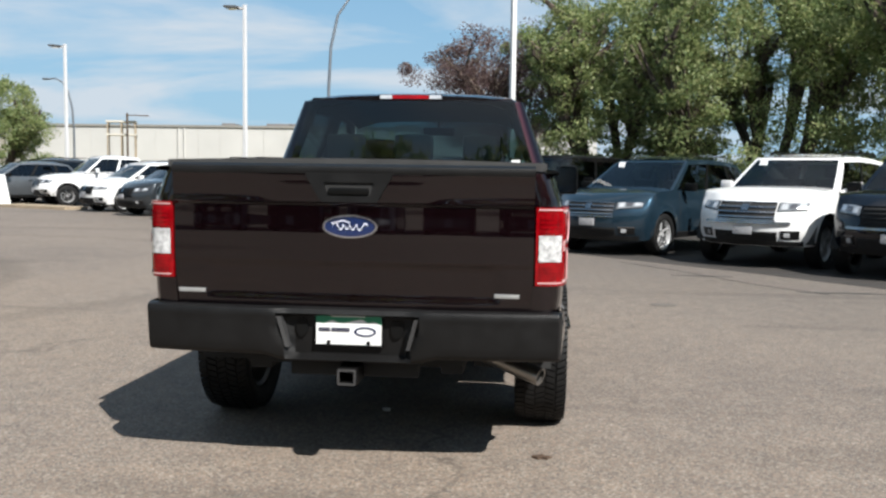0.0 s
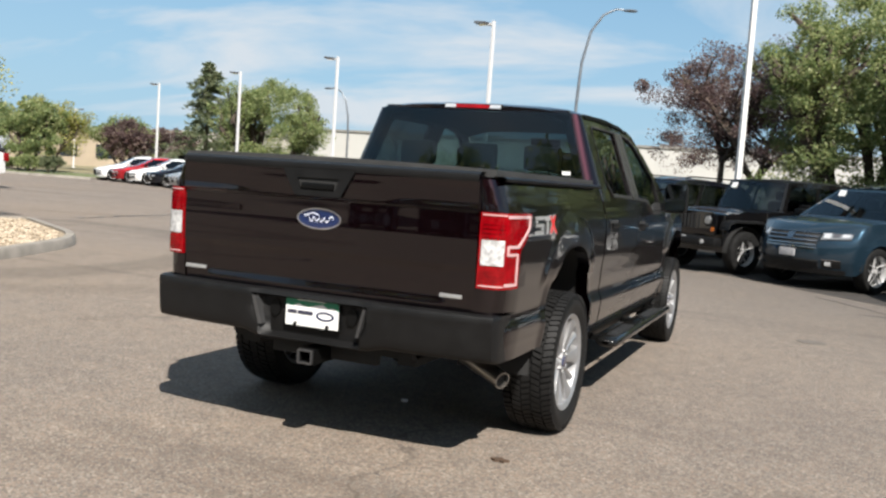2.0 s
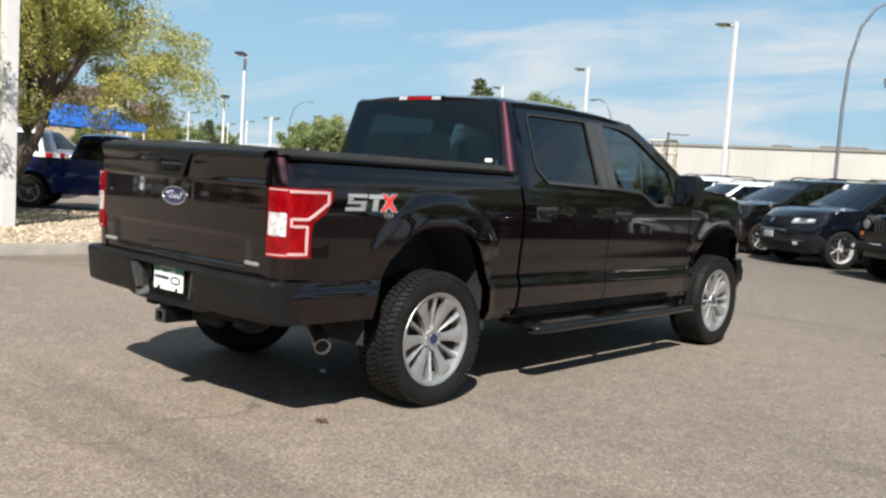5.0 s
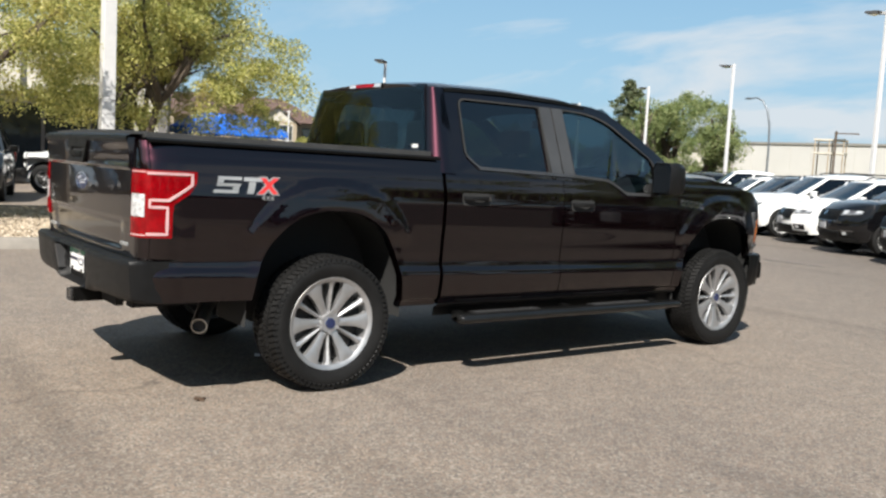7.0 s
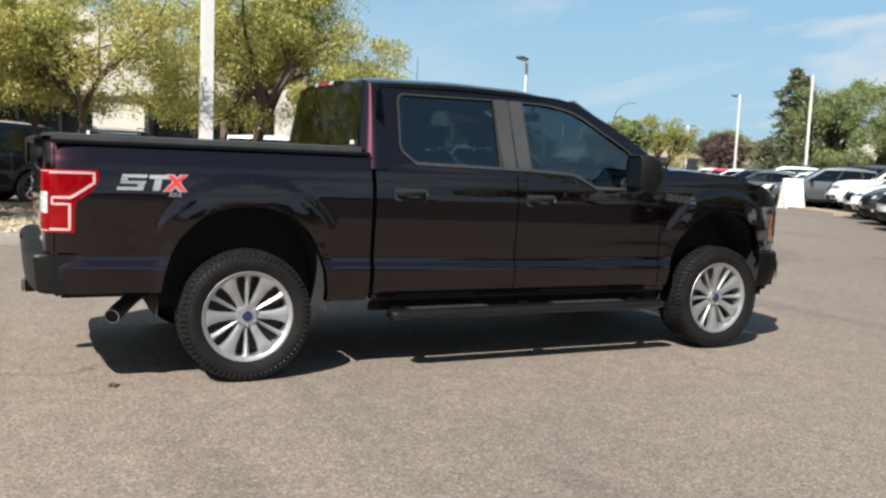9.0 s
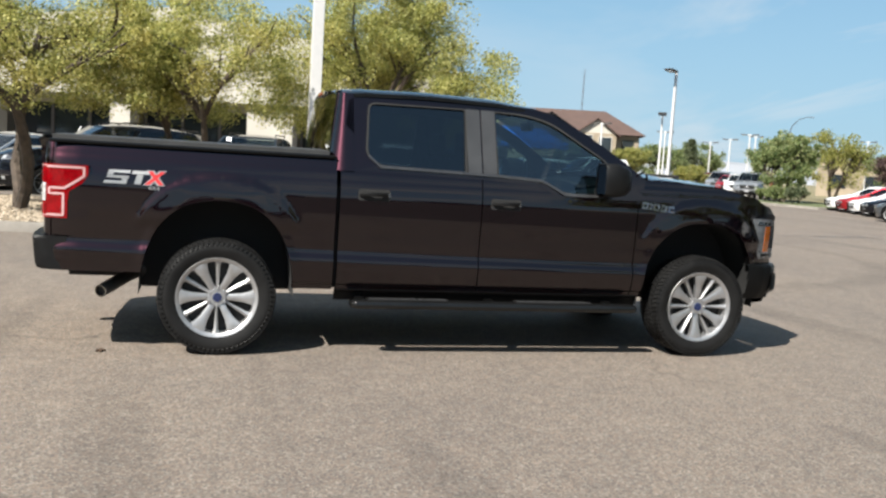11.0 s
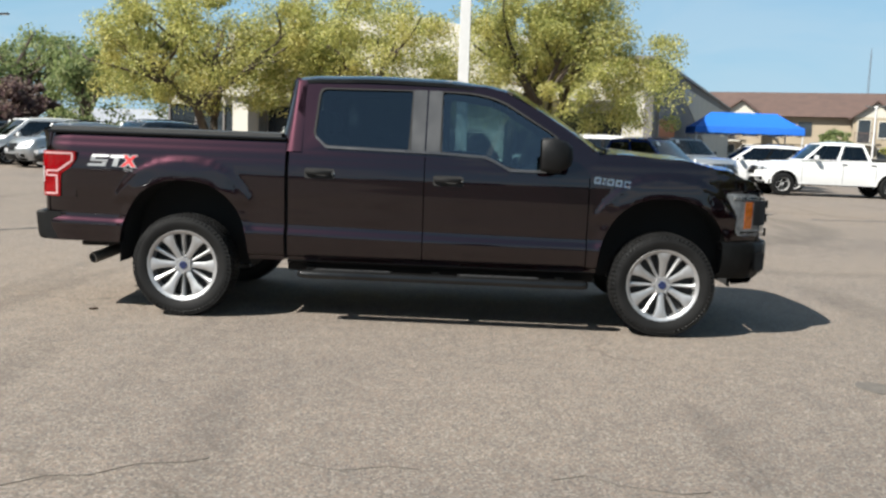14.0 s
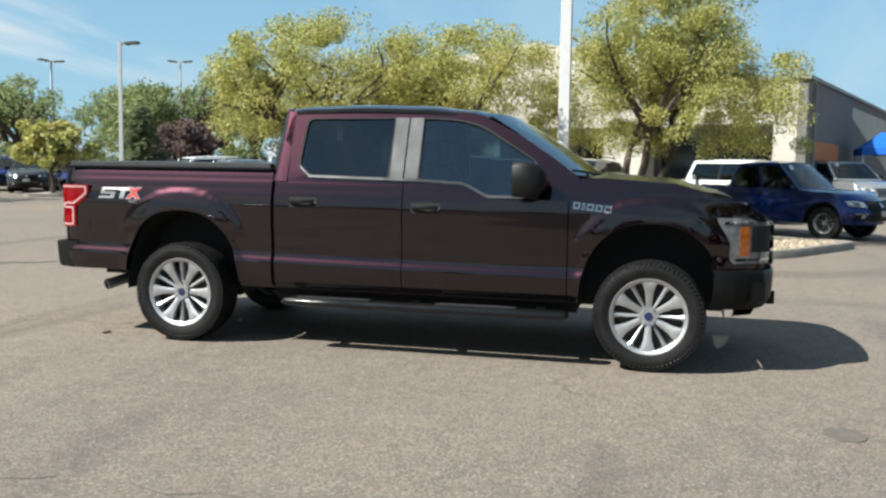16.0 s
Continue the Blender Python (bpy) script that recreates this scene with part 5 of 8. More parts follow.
def dealership():
    """The showroom west of the island: pale front with glass between columns, and a long plain grey flank."""
    c = Vector((-24.4, 8.2))
    w = Vector((-0.947, 0.324)).normalized()
    rz = math.degrees(math.atan2(-w.y, -w.x))
    # local: x to the east, wall flank along -x; front face at x = 0 running to -y
    h = thing("showroom", pose(c.x, c.y, 0, 0, 0, rz), "pale stucco car showroom with glass front and grey flank wall", "building")
    D, F, H = 38.0, 19.0, 4.55
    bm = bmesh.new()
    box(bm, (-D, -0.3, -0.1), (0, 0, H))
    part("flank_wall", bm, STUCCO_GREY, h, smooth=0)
    bm = bmesh.new()
    box(bm, (-D, -F, 3.1), (-0.02, -0.3, H - 0.02))
    part("parapet", bm, STUCCO, h, smooth=0)
    bm = bmesh.new()
    box(bm, (-D, -F, -0.1), (-3.0, -0.3, 3.1))
    part("back_wall", bm, STUCCO, h, smooth=0)
    bm = bmesh.new()
    box(bm, (-D - 0.1, -F - 0.1, H), (0.12, 0.1, H + 0.12))
    part("coping", bm, ROOF_GREY, h, smooth=0)
    y = -0.3
    k = 0
    while y > -F + 2:
        bm = bmesh.new()
        wide = 1.7 if k in (1, 4) else 0.75
        box(bm, (-0.8, y - wide, -0.1), (0.02, y, 3.1))
        part("column", bm, STUCCO, h, smooth=0)
        y0 = y - wide
        y1 = y0 - 4.4
        bm = bmesh.new()
        box(bm, (-1.55, y1, 0.05), (-1.5, y0, 2.75))
        g = part("glazing", bm, GLASS_BLDG, h)
        for i in range(4):
            bm = bmesh.new()
            box(bm, (-1.5, y0 + (y1 - y0) * i / 3 - 0.05, 0.0), (-1.42, y0 + (y1 - y0) * i / 3 + 0.05, 2.8))
            part("mullion", bm, STUCCO_GREY, g)
        bm = bmesh.new()
        box(bm, (-1.6, y1, 2.7), (-1.4, y0, 3.1))
        part("lintel", bm, STUCCO, g)
        y = y1
        k += 1
    # raised entrance gable
    bm = bmesh.new()
    plate(bm, [(-4.5, 3.0), (-4.5, 5.3), (-10, 6.3), (-17.5, 5.6), (-17.5, 3.0)], 0.5, place=lambda a, b, d: (d - 0.25, a, b))
    part("entrance_gable", bm, STUCCO, h, smooth=0)
    # mural band and pipe on the flank
    bm = bmesh.new(); box(bm, (-6.2, 0.0, 1.9), (-1.2, 0.02, 2.55)); part("orange_band", bm, MURAL_ORANGE, h)
    bm = bmesh.new(); box(bm, (-7.4, 0.0, 0.6), (-1.2, 0.02, 1.88)); part("blue_band", bm, MURAL_BLUE, h)
    # thin pale field with a slanting lower edge, laid over the grey wall
    bm = bmesh.new()
    plate(bm, [(-9.0, 3.75), (-29.5, 0.15), (-37.9, 0.15), (-37.9, 4.2), (-9.0, 4.2)], 0.02, place=lambda a, b, d: (a, 0.002 + d, b))
    part("pale_wall_field", bm, STUCCO, h, "pale field with a slanting edge", smooth=0)
    bm = bmesh.new(); box(bm, (-1.0, 0.0, 0.0), (-0.88, 0.1, H)); part("downpipe", bm, ROOF_GREY, h)


MURAL_ORANGE = plain("orange_mural", (0.42, 0.14, 0.05), 0.8, vary=0.15)
MURAL_BLUE = plain("blue_mural", (0.06, 0.13, 0.2), 0.8, vary=0.3, scale=2)
dealership()


def apartments():
    """Two-storey tan block with a brown hipped roof and gabled bays."""
    a, b = Vector((-81.5, 24.8)), Vector((-74.8, 42.0))
    t = (b - a).normalized()
    rz = math.degrees(math.atan2(t.y, t.x))
    L = (b - a).length
    h = thing("apartment_block", pose(a.x, a.y, 0, 0, 0, rz), "tan two-storey apartment block with a brown hipped roof", "house")
    D, H = 12, 5.0
    bm = bmesh.new(); box(bm, (-8, 0, -0.1), (L, D, H)); part("wall", bm, STUCCO_WARM, h, smooth=0)
    bm = bmesh.new()
    lo = [(-8.6, -0.6, H), (L + 0.6, -0.6, H), (L + 0.6, D + 0.6, H), (-8.6, D + 0.6, H)]
    hi = [(-4, D / 2 - 0.3, H + 2.6), (L - 3.2, D / 2 - 0.3, H + 2.6), (L - 3.2, D / 2 + 0.3, H + 2.6), (-4, D / 2 + 0.3, H + 2.6)]
    sheet(bm, [lo, hi], close=True)
    bm.faces.new([bm.verts.new(p) for p in hi])
    bm.faces.new([bm.verts.new((x, y, z - 0.02)) for x, y, z in lo])
    part("roof", bm, ROOF_TILE, h, smooth=0)
    for x in (-3.0, 2.6, L - 4.3):
        bm = bmesh.new()
        box(bm, (x - 1.9, -1.6, -0.1), (x + 1.9, 0.5, H))
        bay = part("bay", bm, STUCCO_WARM, h, smooth=0)
        bm = bmesh.new()
        plate(bm, [(x - 1.9, H), (x + 1.9, H), (x, H + 1.3)], 0.2, place=lambda u, z, d: (u, -1.6 + d, z))
        part("gable", bm, STUCCO, bay, smooth=0)
        bm = bmesh.new()
        for s in (1, -1):
            sheet(bm, [[(x + s * 2.3, yy, H - 0.15), (x, yy, H + 1.55)] for yy in (-2.0, 4.5)])
            sheet(bm, [[(x + s * 2.3, yy, H - 0.3), (x, yy, H + 1.38)] for yy in (-2.0, 4.5)])
            sheet(bm, [[(x + s * 2.3, -2.0, H - 0.15), (x, -2.0, H + 1.55)], [(x + s * 2.3, -2.0, H - 0.3), (x, -2.0, H + 1.38)]])
        part("gable_roof", bm, ROOF_TILE, bay, smooth=0)
        for u0, u1, z0, z1 in ((-1.45, -0.45, 2.75, 4.75), (0.25, 1.45, 3.2, 4.6), (-1.45, -0.45, 0.1, 2.2), (0.25, 1.45, 0.8, 2.2)):
            bm = bmesh.new()
            box(bm, (x + u0, -1.63, z0), (x + u1, -1.58, z1))
            pane = part("window", bm, GLASS_BLDG, bay)
            bm = bmesh.new()
            for f0, f1, g0, g1 in ((u0 - 0.08, u0, z0, z1), (u1, u1 + 0.08, z0, z1), (u0 - 0.08, u1 + 0.08, z1, z1 + 0.1), (u0 - 0.08, u1 + 0.08, z0 - 0.1, z0)):
                box(bm, (x + f0, -1.67, g0), (x + f1, -1.57, g1))
            part("window_frame", bm, STUCCO, pane, smooth=0)
        # small balcony before the upper doorway
        bm = bmesh.new()
        box(bm, (x - 1.75, -2.5, 2.5), (x + 0.05, -1.6, 2.64))
        balcony = part("balcony", bm, STUCCO, bay, smooth=0)
        for k in range(10):
            bm = bmesh.new()
            box(bm, (x - 1.72 + 0.19 * k, -2.47, 2.64), (x - 1.68 + 0.19 * k, -2.43, 3.55))
            part("baluster", bm, ROOF_TILE, balcony, smooth=0)
        bm = bmesh.new()
        box(bm, (x - 1.76, -2.5, 3.55), (x + 0.06, -2.40, 3.62))
        part("rail", bm, ROOF_TILE, balcony, smooth=0)
    for x in (-6, 0, 5.5, 8.2, L - 1.1):
        for z in (0.8, 3.2):
            bm = bmesh.new(); box(bm, (x - 0.6, -0.05, z), (x + 0.6, 0.03, z + 1.3)); part("window", bm, GLASS_BLDG, h)


apartments()


def tent(x, y, deg, w, d, label):
    """A pop-up canopy with a short ridge, a deep valance and a scissor-truss eave."""
    t = thing("canopy_tent", pose(x, y, 0, 0, 0, deg), label, "canopy tent")
    e, p, ridge = 2.47, 3.1, w / 2 - d * 0.27
    for sx in (1, -1):
        for sy in (1, -1):
            bm = bmesh.new()
            px, py = sx * (w / 2 - 0.05), sy * (d / 2 - 0.05)
            box(bm, (px - 0.025, py - 0.025, -0.01), (px + 0.025, py + 0.025, e))
            box(bm, (px - 0.07, py - 0.07, -0.012), (px + 0.07, py + 0.07, 0.01))
            part("leg", bm, WHITE_POLE, t)
    n = 10
    bm = bmesh.new()
    for sgn in (1, -1):
        for flip in (0, 1):
            rows = []
            for i in range(n + 1):
                f = i / n
                z = e + (p - e) * (f ** 1.12)
                row = []
                for j in range(n + 1):
                    g = 2 * j / n - 1
                    if flip:
                        q = (sgn * (w / 2 + (ridge - w / 2) * f), g * d / 2 * (1 - f))
                    else:
                        q = (g * (w / 2 + (ridge - w / 2) * f), sgn * d / 2 * (1 - f))
                    row.append((*q, z - 0.05 * (1 - g * g) * (1 - f) * f * 4))
                rows.append(row)
            sheet(bm, rows)
            lip = rows[0]
            sheet(bm, [lip, [(u * 1.006, v * 1.01, e - 0.12) for u, v, _ in lip], [(u * 1.008, v * 1.012, e - 0.26 - 0.02 * (k % 2)) for k, (u, v, _) in enumerate(lip)]])
    bmesh.ops.remove_doubles(bm, verts=bm.verts, dist=0.003)
    part("canopy", bm, TENT_BLUE, t)
    for sy in (1, -1):
        for k in range(4):
            x0, x1 = -w / 2 + w * k / 4, -w / 2 + w * (k + 1) / 4
            for z0, z1 in ((2.08, 2.36), (2.36, 2.08)):
                bm = bmesh.new()
                cyl(bm, (x0, sy * (d / 2 - 0.06), z0), (x1, sy * (d / 2 - 0.06), z1), 0.012, n=6)
                part("truss_bar", bm, WHITE_POLE, t)


tent(-31.1, 13.25, 85, 4.3, 3.0, "bright blue pop-up canopy tent on white legs")


def a_board(x, y, deg):
    s = thing("sandwich_board", pose(x, y, 0, 0, 0, deg), "white folding sandwich board on the asphalt", "sign board")
    for sg in (1, -1):
        bm = bmesh.new()
        sheet(bm, [[(a, sg * 0.36, 0), (a, sg * 0.04, 1.15)] for a in (-0.38, 0.38)])
        sheet(bm, [[(a, sg * 0.33, 0), (a, sg * 0.01, 1.15)] for a in (-0.38, 0.38)])
        sheet(bm, [[(-0.38, sg * 0.36, 0), (-0.38, sg * 0.04, 1.15)], [(-0.38, sg * 0.33, 0), (-0.38, sg * 0.01, 1.15)]])
        sheet(bm, [[(0.38, sg * 0.36, 0), (0.38, sg * 0.04, 1.15)], [(0.38, sg * 0.33, 0), (0.38, sg * 0.01, 1.15)]])
        part("board", bm, WHITE_PLATE, s, smooth=0)


a_board(-18.85, 25.9, 70)
slab("verge", [(-34.6, 32.4), (-38.6, 31.6), (-45.5, 32.8), (-45.5, 40.3), (-36.6, 38.2)], -0.02, 0.09, VERGE, "dull green grass verge with a low kerb beyond the lot", "grass")
kerb_ring("verge_kerb", [(-34.4, 32.2), (-36.5, 38.5), (-45.7, 40.5), (-45.7, 32.6), (-38.6, 31.4)], 0.16, 0.13, "pale concrete kerb round the far verge")


MARK_GREY = plain("old_patch", (0.094, 0.082, 0.070), 0.85, vary=0.25, scale=12)


def crack(points, w, seed):
    """A sealed crack: a thin uneven ribbon of tar on the asphalt."""
    rnd = random.Random(seed)
    fine = []
    for (x0, y0), (x1, y1) in zip(points, points[1:]):
        n = max(2, int(math.hypot(x1 - x0, y1 - y0) / 0.15))
        fine += [(x0 + (x1 - x0) * i / n + rnd.uniform(-1, 1) * w * 0.7, y0 + (y1 - y0) * i / n + rnd.uniform(-1, 1) * w * 0.7) for i in range(n)]
    rows = []
    for i, (x, y) in enumerate(fine):
        p, q = fine[max(0, i - 1)], fine[min(len(fine) - 1, i + 1)]
        t = Vector((q[0] - p[0], q[1] - p[1])).normalized()
        k = w * rnd.uniform(0.25, 0.6)
        rows.append([(x - t.y * k, y + t.x * k, 0.002), (x - t.y * k * 0.7, y + t.x * k * 0.7, 0.005), (x + t.y * k * 0.7, y - t.x * k * 0.7, 0.005), (x + t.y * k, y - t.x * k, 0.002)])
    bm = bmesh.new()
    sheet(bm, rows)
    tagged(part("crack_seal", bm, TAR if w > 0.01 else MARK_GREY), "dark sealed crack across the asphalt", "crack", kind="structure")


for k, line in enumerate(([(4.40, 0.40), (4.25, 0.55), (4.22, 0.72), (4.07, 0.86), (4.02, 1.05), (3.90, 1.22)], [(3.95, 1.50), (4.03, 1.72), (3.95, 1.92), (3.99, 2.20)], [(4.02, 2.62), (3.94, 2.78), (4.03, 2.90), (4.10, 3.16), (4.02, 3.40)])):
    crack(line, 0.003, 11 + k)
crack([(-12.4, 9.6), (-12.73, 12.33), (-13.05, 14.02), (-13.36, 15.75), (-13.9, 18.5)], 0.14, 2)
crack([(-2.2, -6.6), (-3.25, -5.24), (-3.69, -4.78), (-5.2, -3.4)], 0.13, 3)
crack([(2.2, 9.6), (3.0, 8.3), (3.6, 7.0), (4.4, 5.9)], 0.02, 4)
slab("gravel_strip", [(-18.4, 25.2), (-15.0, 23.7), (-14.6, 24.5), (-18.0, 26.2)], -0.02, 0.10, GRAVEL, "tan gravel strip at the end of the parked row", "gravel")
for bx, by, bh, bs, bm_ in ((-41.9, 34.9, 1.0, 0.85, LEAF_GREEN), (-40.6, 35.3, 1.05, 0.75, LEAF_DARK), (-43.2, 35.2, 0.85, 0.8, LEAF_GREEN)):
    tree(bx, by, bh, bs, bm_, "low round shrub on the far verge", 70 + int(-bx), 3, 3500, 0.06, 0.15, z0=0.09, trunk=0.03, name="shrub", category="shrub")


def hills():
    """Low hazy hills to the west and north-west."""
    bm = bmesh.new()
    rows = []
    rnd = random.Random(3)
    for i in range(61):
        a = radians(95 + 110 * i / 60)
        r = 620
        top = 16 + 9 * noise.noise((i * 0.13, 2.0, 0)) + 5 * noise.noise((i * 0.41, 5.0, 0))
        rows.append([(r * math.cos(a), r * math.sin(a), -2), ((r + 60) * math.cos(a), (r + 60) * math.sin(a), top * 0.7), ((r + 130) * math.cos(a), (r + 130) * math.sin(a), top), ((r + 200) * math.cos(a), (r + 200) * math.sin(a), -2)])
    sheet(bm, rows)
    tagged(part("backdrop", bm, HILL), "low hazy brown hills on the horizon", "hills", kind="structure")


HILL = plain("hazy_hill", (0.26, 0.27, 0.29), 0.95, vary=0.15, scale=0.02)
hills()


# ---- small marks on the asphalt ----


def flat_mark(name, x, y, pts, mat, label, category, h=0.006):
    bm = bmesh.new()
    plate(bm, [(x + a, y + b) for a, b in pts], h, (), lambda a, b, d: (a, b, 0.0005 + d))
    return tagged(part(name, bm, mat, smooth=0), label, category)


def blob(rx, ry, seed, n=22, rough=0.25):
    rnd = random.Random(seed)
    return [(rx * (1 + rough * rnd.uniform(-1, 1)) * math.cos(2 * math.pi * k / n), ry * (1 + rough * rnd.uniform(-1, 1)) * math.sin(2 * math.pi * k / n)) for k in range(n)]


DRY_LEAF = plain("dry_leaf", (0.06, 0.035, 0.02), 0.8, vary=0.4, scale=40)
flat_mark("dry_leaf", 0.845, -0.745, [(-0.05, 0.0), (-0.015, 0.018), (0.0, 0.035), (0.014, 0.014), (0.05, 0.007), (0.02, -0.009), (0.03, -0.028), (0.0, -0.014), (-0.02, -0.024)], DRY_LEAF, "curled dark dry leaf on the asphalt", "leaf", 0.012)
flat_mark("asphalt_patch", 2.2, 4.76, blob(0.14, 0.11, 3, rough=0.12), MARK_GREY, "small round dark patch in the asphalt", "asphalt patch", 0.004)
flat_mark("pebble", -0.05, 0.02, blob(0.02, 0.015, 5), WHITE_PLATE, "pale pebble lying under the truck", "pebble", 0.012)
for n, (tx, ty, rx, ry) in enumerate(((4.6, 6.2, 0.5, 0.05), (3.2, 7.8, 0.4, 0.045), (-3.5, 12.0, 0.6, 0.05))):
    flat_mark("tar_seam", tx, ty, blob(rx, ry, 40 + n, 26, 0.3), TAR, "thin black tar mark on the asphalt", "tar mark", 0.003)

# ---- the parked row to the north ----
R = 143.6
ROW = "row of parked cars"
build_car("offroad", P_NAVY, "dark navy full-size off-road SUV parked nose out", "SUV", at_lot(7.0, 9.4, R), group=ROW)
build_car("offroad", P_WHITE, "white boxy SUV with chrome bumper bar parked nose out", "SUV", at_lot(5.4, 11.0, R), group=ROW, chrome_grille=True)
build_car("suv", P_STEEL, "steel-blue family SUV with chrome grille bars, parked nose out", "SUV", at_lot(3.16, 12.75, R), group=ROW, chrome_grille=True)
build_car("jeep", P_BLACK, "black square off-road jeep with round headlights, parked nose out", "jeep", at_lot(1.2, 14.1, R), group=ROW, wheels="silver", roof_mat=TEXTURED)
build_car("suv", P_NAVY, "dark blue crossover SUV parked nose out", "SUV", at_lot(-1.27, 15.85, R), group=ROW, spokes=6)
build_car("suv", P_BLACK, "black SUV parked nose out", "SUV", at_lot(-3.5, 17.5, R), group=ROW)
build_car("crossover", P_WHITE, "white crossover parked nose out", "crossover", at_lot(-5.75, 19.1, R), group=ROW)
build_car("suv", P_WHITE, "white SUV with a black grille parked nose out", "SUV", at_lot(-7.95, 20.7, R), group=ROW)
build_car("crossover", P_CHAR, "dark teal-grey crossover parked nose out", "crossover", at_lot(-10.2, 22.5, R), group=ROW)
build_car("crossover", P_WHITE, "white compact crossover parked nose out", "crossover", at_lot(-12.5, 24.6, R), group=ROW)
build_car("pickup", P_WHITE, "white crew-cab pickup truck parked behind the gravel strip", "pickup truck", at_lot(-15.5, 28.3, 134), chrome_grille=True)
build_car("offroad", P_CHAR, "dark grey SUV parked behind the gravel strip", "SUV", at_lot(-19.6, 30.4, 140))
build_car("sedan", P_GREY, "dark grey sedan parked side on beyond the sandwich board", "sedan", at_lot(-22.6, 28.6, 112))
# the far row
far = [("sedan", P_WHITE, "white sedan in the far row", "sedan"), ("sedan", P_RED, "red sedan in the far row", "sedan"), ("sedan", P_WHITE, "white sedan in the far row", "sedan"), ("sedan", P_NAVY, "dark sedan in the far row", "sedan"), ("sedan", P_SILVER, "silver sedan in the far row", "sedan"),
       ("crossover", P_SILVER, "silver crossover in the far row", "crossover"), ("sedan", P_WHITE, "white sedan in the far row", "sedan"), ("crossover", P_GREY, "grey crossover in the far row", "crossover")]
for i, (kd, pm, lb, ct) in enumerate(far):
    build_car(kd, pm, lb, ct, at_lot(-33.4 + 2.0 * i, 34.8 - 0.9 * i, R - 4), group="far row", sticker=False)
FARB = "far rows beyond the tent"
FAR_LINE = (("pickup", P_SILVER, "silver"), ("suv", P_WHITE, "white"), ("crossover", P_RED, "red"), ("pickup", P_SILVER, "silver"), ("suv", P_RED, "red"), ("suv", P_CHAR, "dark grey"), ("crossover", P_WHITE, "white"), ("pickup", P_RED, "red"), ("suv", P_BLACK, "black"), ("pickup", P_RED, "red"))
for i, (kd, pm, tone) in enumerate(FAR_LINE):
    what = "pickup truck" if kd == "pickup" else "SUV" if kd == "suv" else kd
    build_car(kd, pm, f"{tone} {what} in the long row far beyond the tent", what, at_lot(-49.0 - 3.6 * i, 37.9 + 1.45 * i, -131), group=FARB, sticker=False)


def radio_mast(x, y, h):
    m = thing("radio_mast", pose(x, y, 0), "thin grey lattice mast far behind the houses", "mast")
    for k in range(3):
        a = 2 * math.pi * k / 3
        bm = bmesh.new()
        cyl(bm, (0.22 * math.cos(a), 0.22 * math.sin(a), -0.1), (0.08 * math.cos(a), 0.08 * math.sin(a), h), 0.035, 0.02, 6)
        part("chord", bm, GREY_POLE, m)
    for q in range(int(h)):
        bm = bmesh.new()
        f0, f1 = 0.22 - 0.14 * q / h, 0.22 - 0.14 * (q + 1) / h
        for k in range(3):
            a, c = 2 * math.pi * k / 3, 2 * math.pi * (k + 1) / 3
            cyl(bm, (f0 * math.cos(a), f0 * math.sin(a), q), (f1 * math.cos(c), f1 * math.sin(c), q + 1), 0.015, n=5)
        part("lacing", bm, GREY_POLE, m)


radio_mast(-112.5, 52.0, 15.5)

# ---- cars west of the island ----
build_car("small_pickup", P_BLUE, "royal blue small pickup truck parked beyond the island", "pickup truck", at_lot(-14.95, 6.25, -36.4))
build_car("jeep", P_WHITE, "white square jeep with a dark roof parked by the showroom", "jeep", at_lot(-20.6, 5.3, R), roof_mat=P_WHITE)
build_car("pickup", P_SILVER, "silver crew-cab pickup truck parked by the showroom", "pickup truck", at_lot(-26.8, 9.5, -62), chrome_grille=True)
build_car("suv", P_WHITE, "white SUV parked beside the canopy tent", "SUV", at_lot(-28.3, 13.0, 178), group="cars by the tent")
build_car("pickup", P_WHITE, "white crew-cab pickup with a dark bed cover, side on", "pickup truck", at_lot(-24.85, 14.75, 178), group="cars by the tent", cover=True)
WEST = "cars behind the island"
build_car("suv", P_CHAR, "dark grey SUV parked behind the island", "SUV", at_lot(-18.6, 1.2, -105), group=WEST, chrome_grille=True)
build_car("suv", P_BLACK, "black SUV parked behind the island", "SUV", at_lot(-20.7, -1.3, -105), group=WEST)
build_car("suv", P_NAVY, "dark navy SUV parked side on behind the island", "SUV", at_lot(-15.35, -2.3, -160), group=WEST)
LINE = "line of cars running south-west behind the island"
for kd, pm, lb, cx, cy in (("sedan", P_SILVER, "silver sedan", -18.2, -4.9), ("sedan", P_NAVY, "dark navy sedan", -19.9, -6.9), ("suv", P_CHAR, "dark grey SUV", -21.5, -8.9), ("sedan", P_SILVER, "silver sedan", -23.1, -10.8), ("crossover", P_SILVER, "silver crossover", -24.7, -12.8), ("van", P_WHITE, "white van", -26.5, -14.9), ("sedan", P_WHITE, "white sedan", -28.2, -17.0), ("crossover", P_GREY, "grey crossover", -29.9, -19.0), ("sedan", P_WHITE, "white sedan", -31.6, -21.1), ("crossover", P_SILVER, "silver crossover", -33.3, -23.2)):
    build_car(kd, pm, lb + " parked in the line behind the island", lb.split()[-1], at_lot(cx, cy, -131), group=LINE)
build_car("sedan", P_BLUE, "blue sedan parked in the south-west rows", "sedan", at_lot(-34.5, -27.5, -60), group="south-west rows")
build_car("crossover", P_CHAR, "charcoal crossover in the south-west rows", "crossover", at_lot(-29.5, -25.5, -60), group="south-west rows")
build_car("crossover", P_BLUE, "blue crossover in the south-west rows", "crossover", at_lot(-31.0, -28.5, -60), group="south-west rows")


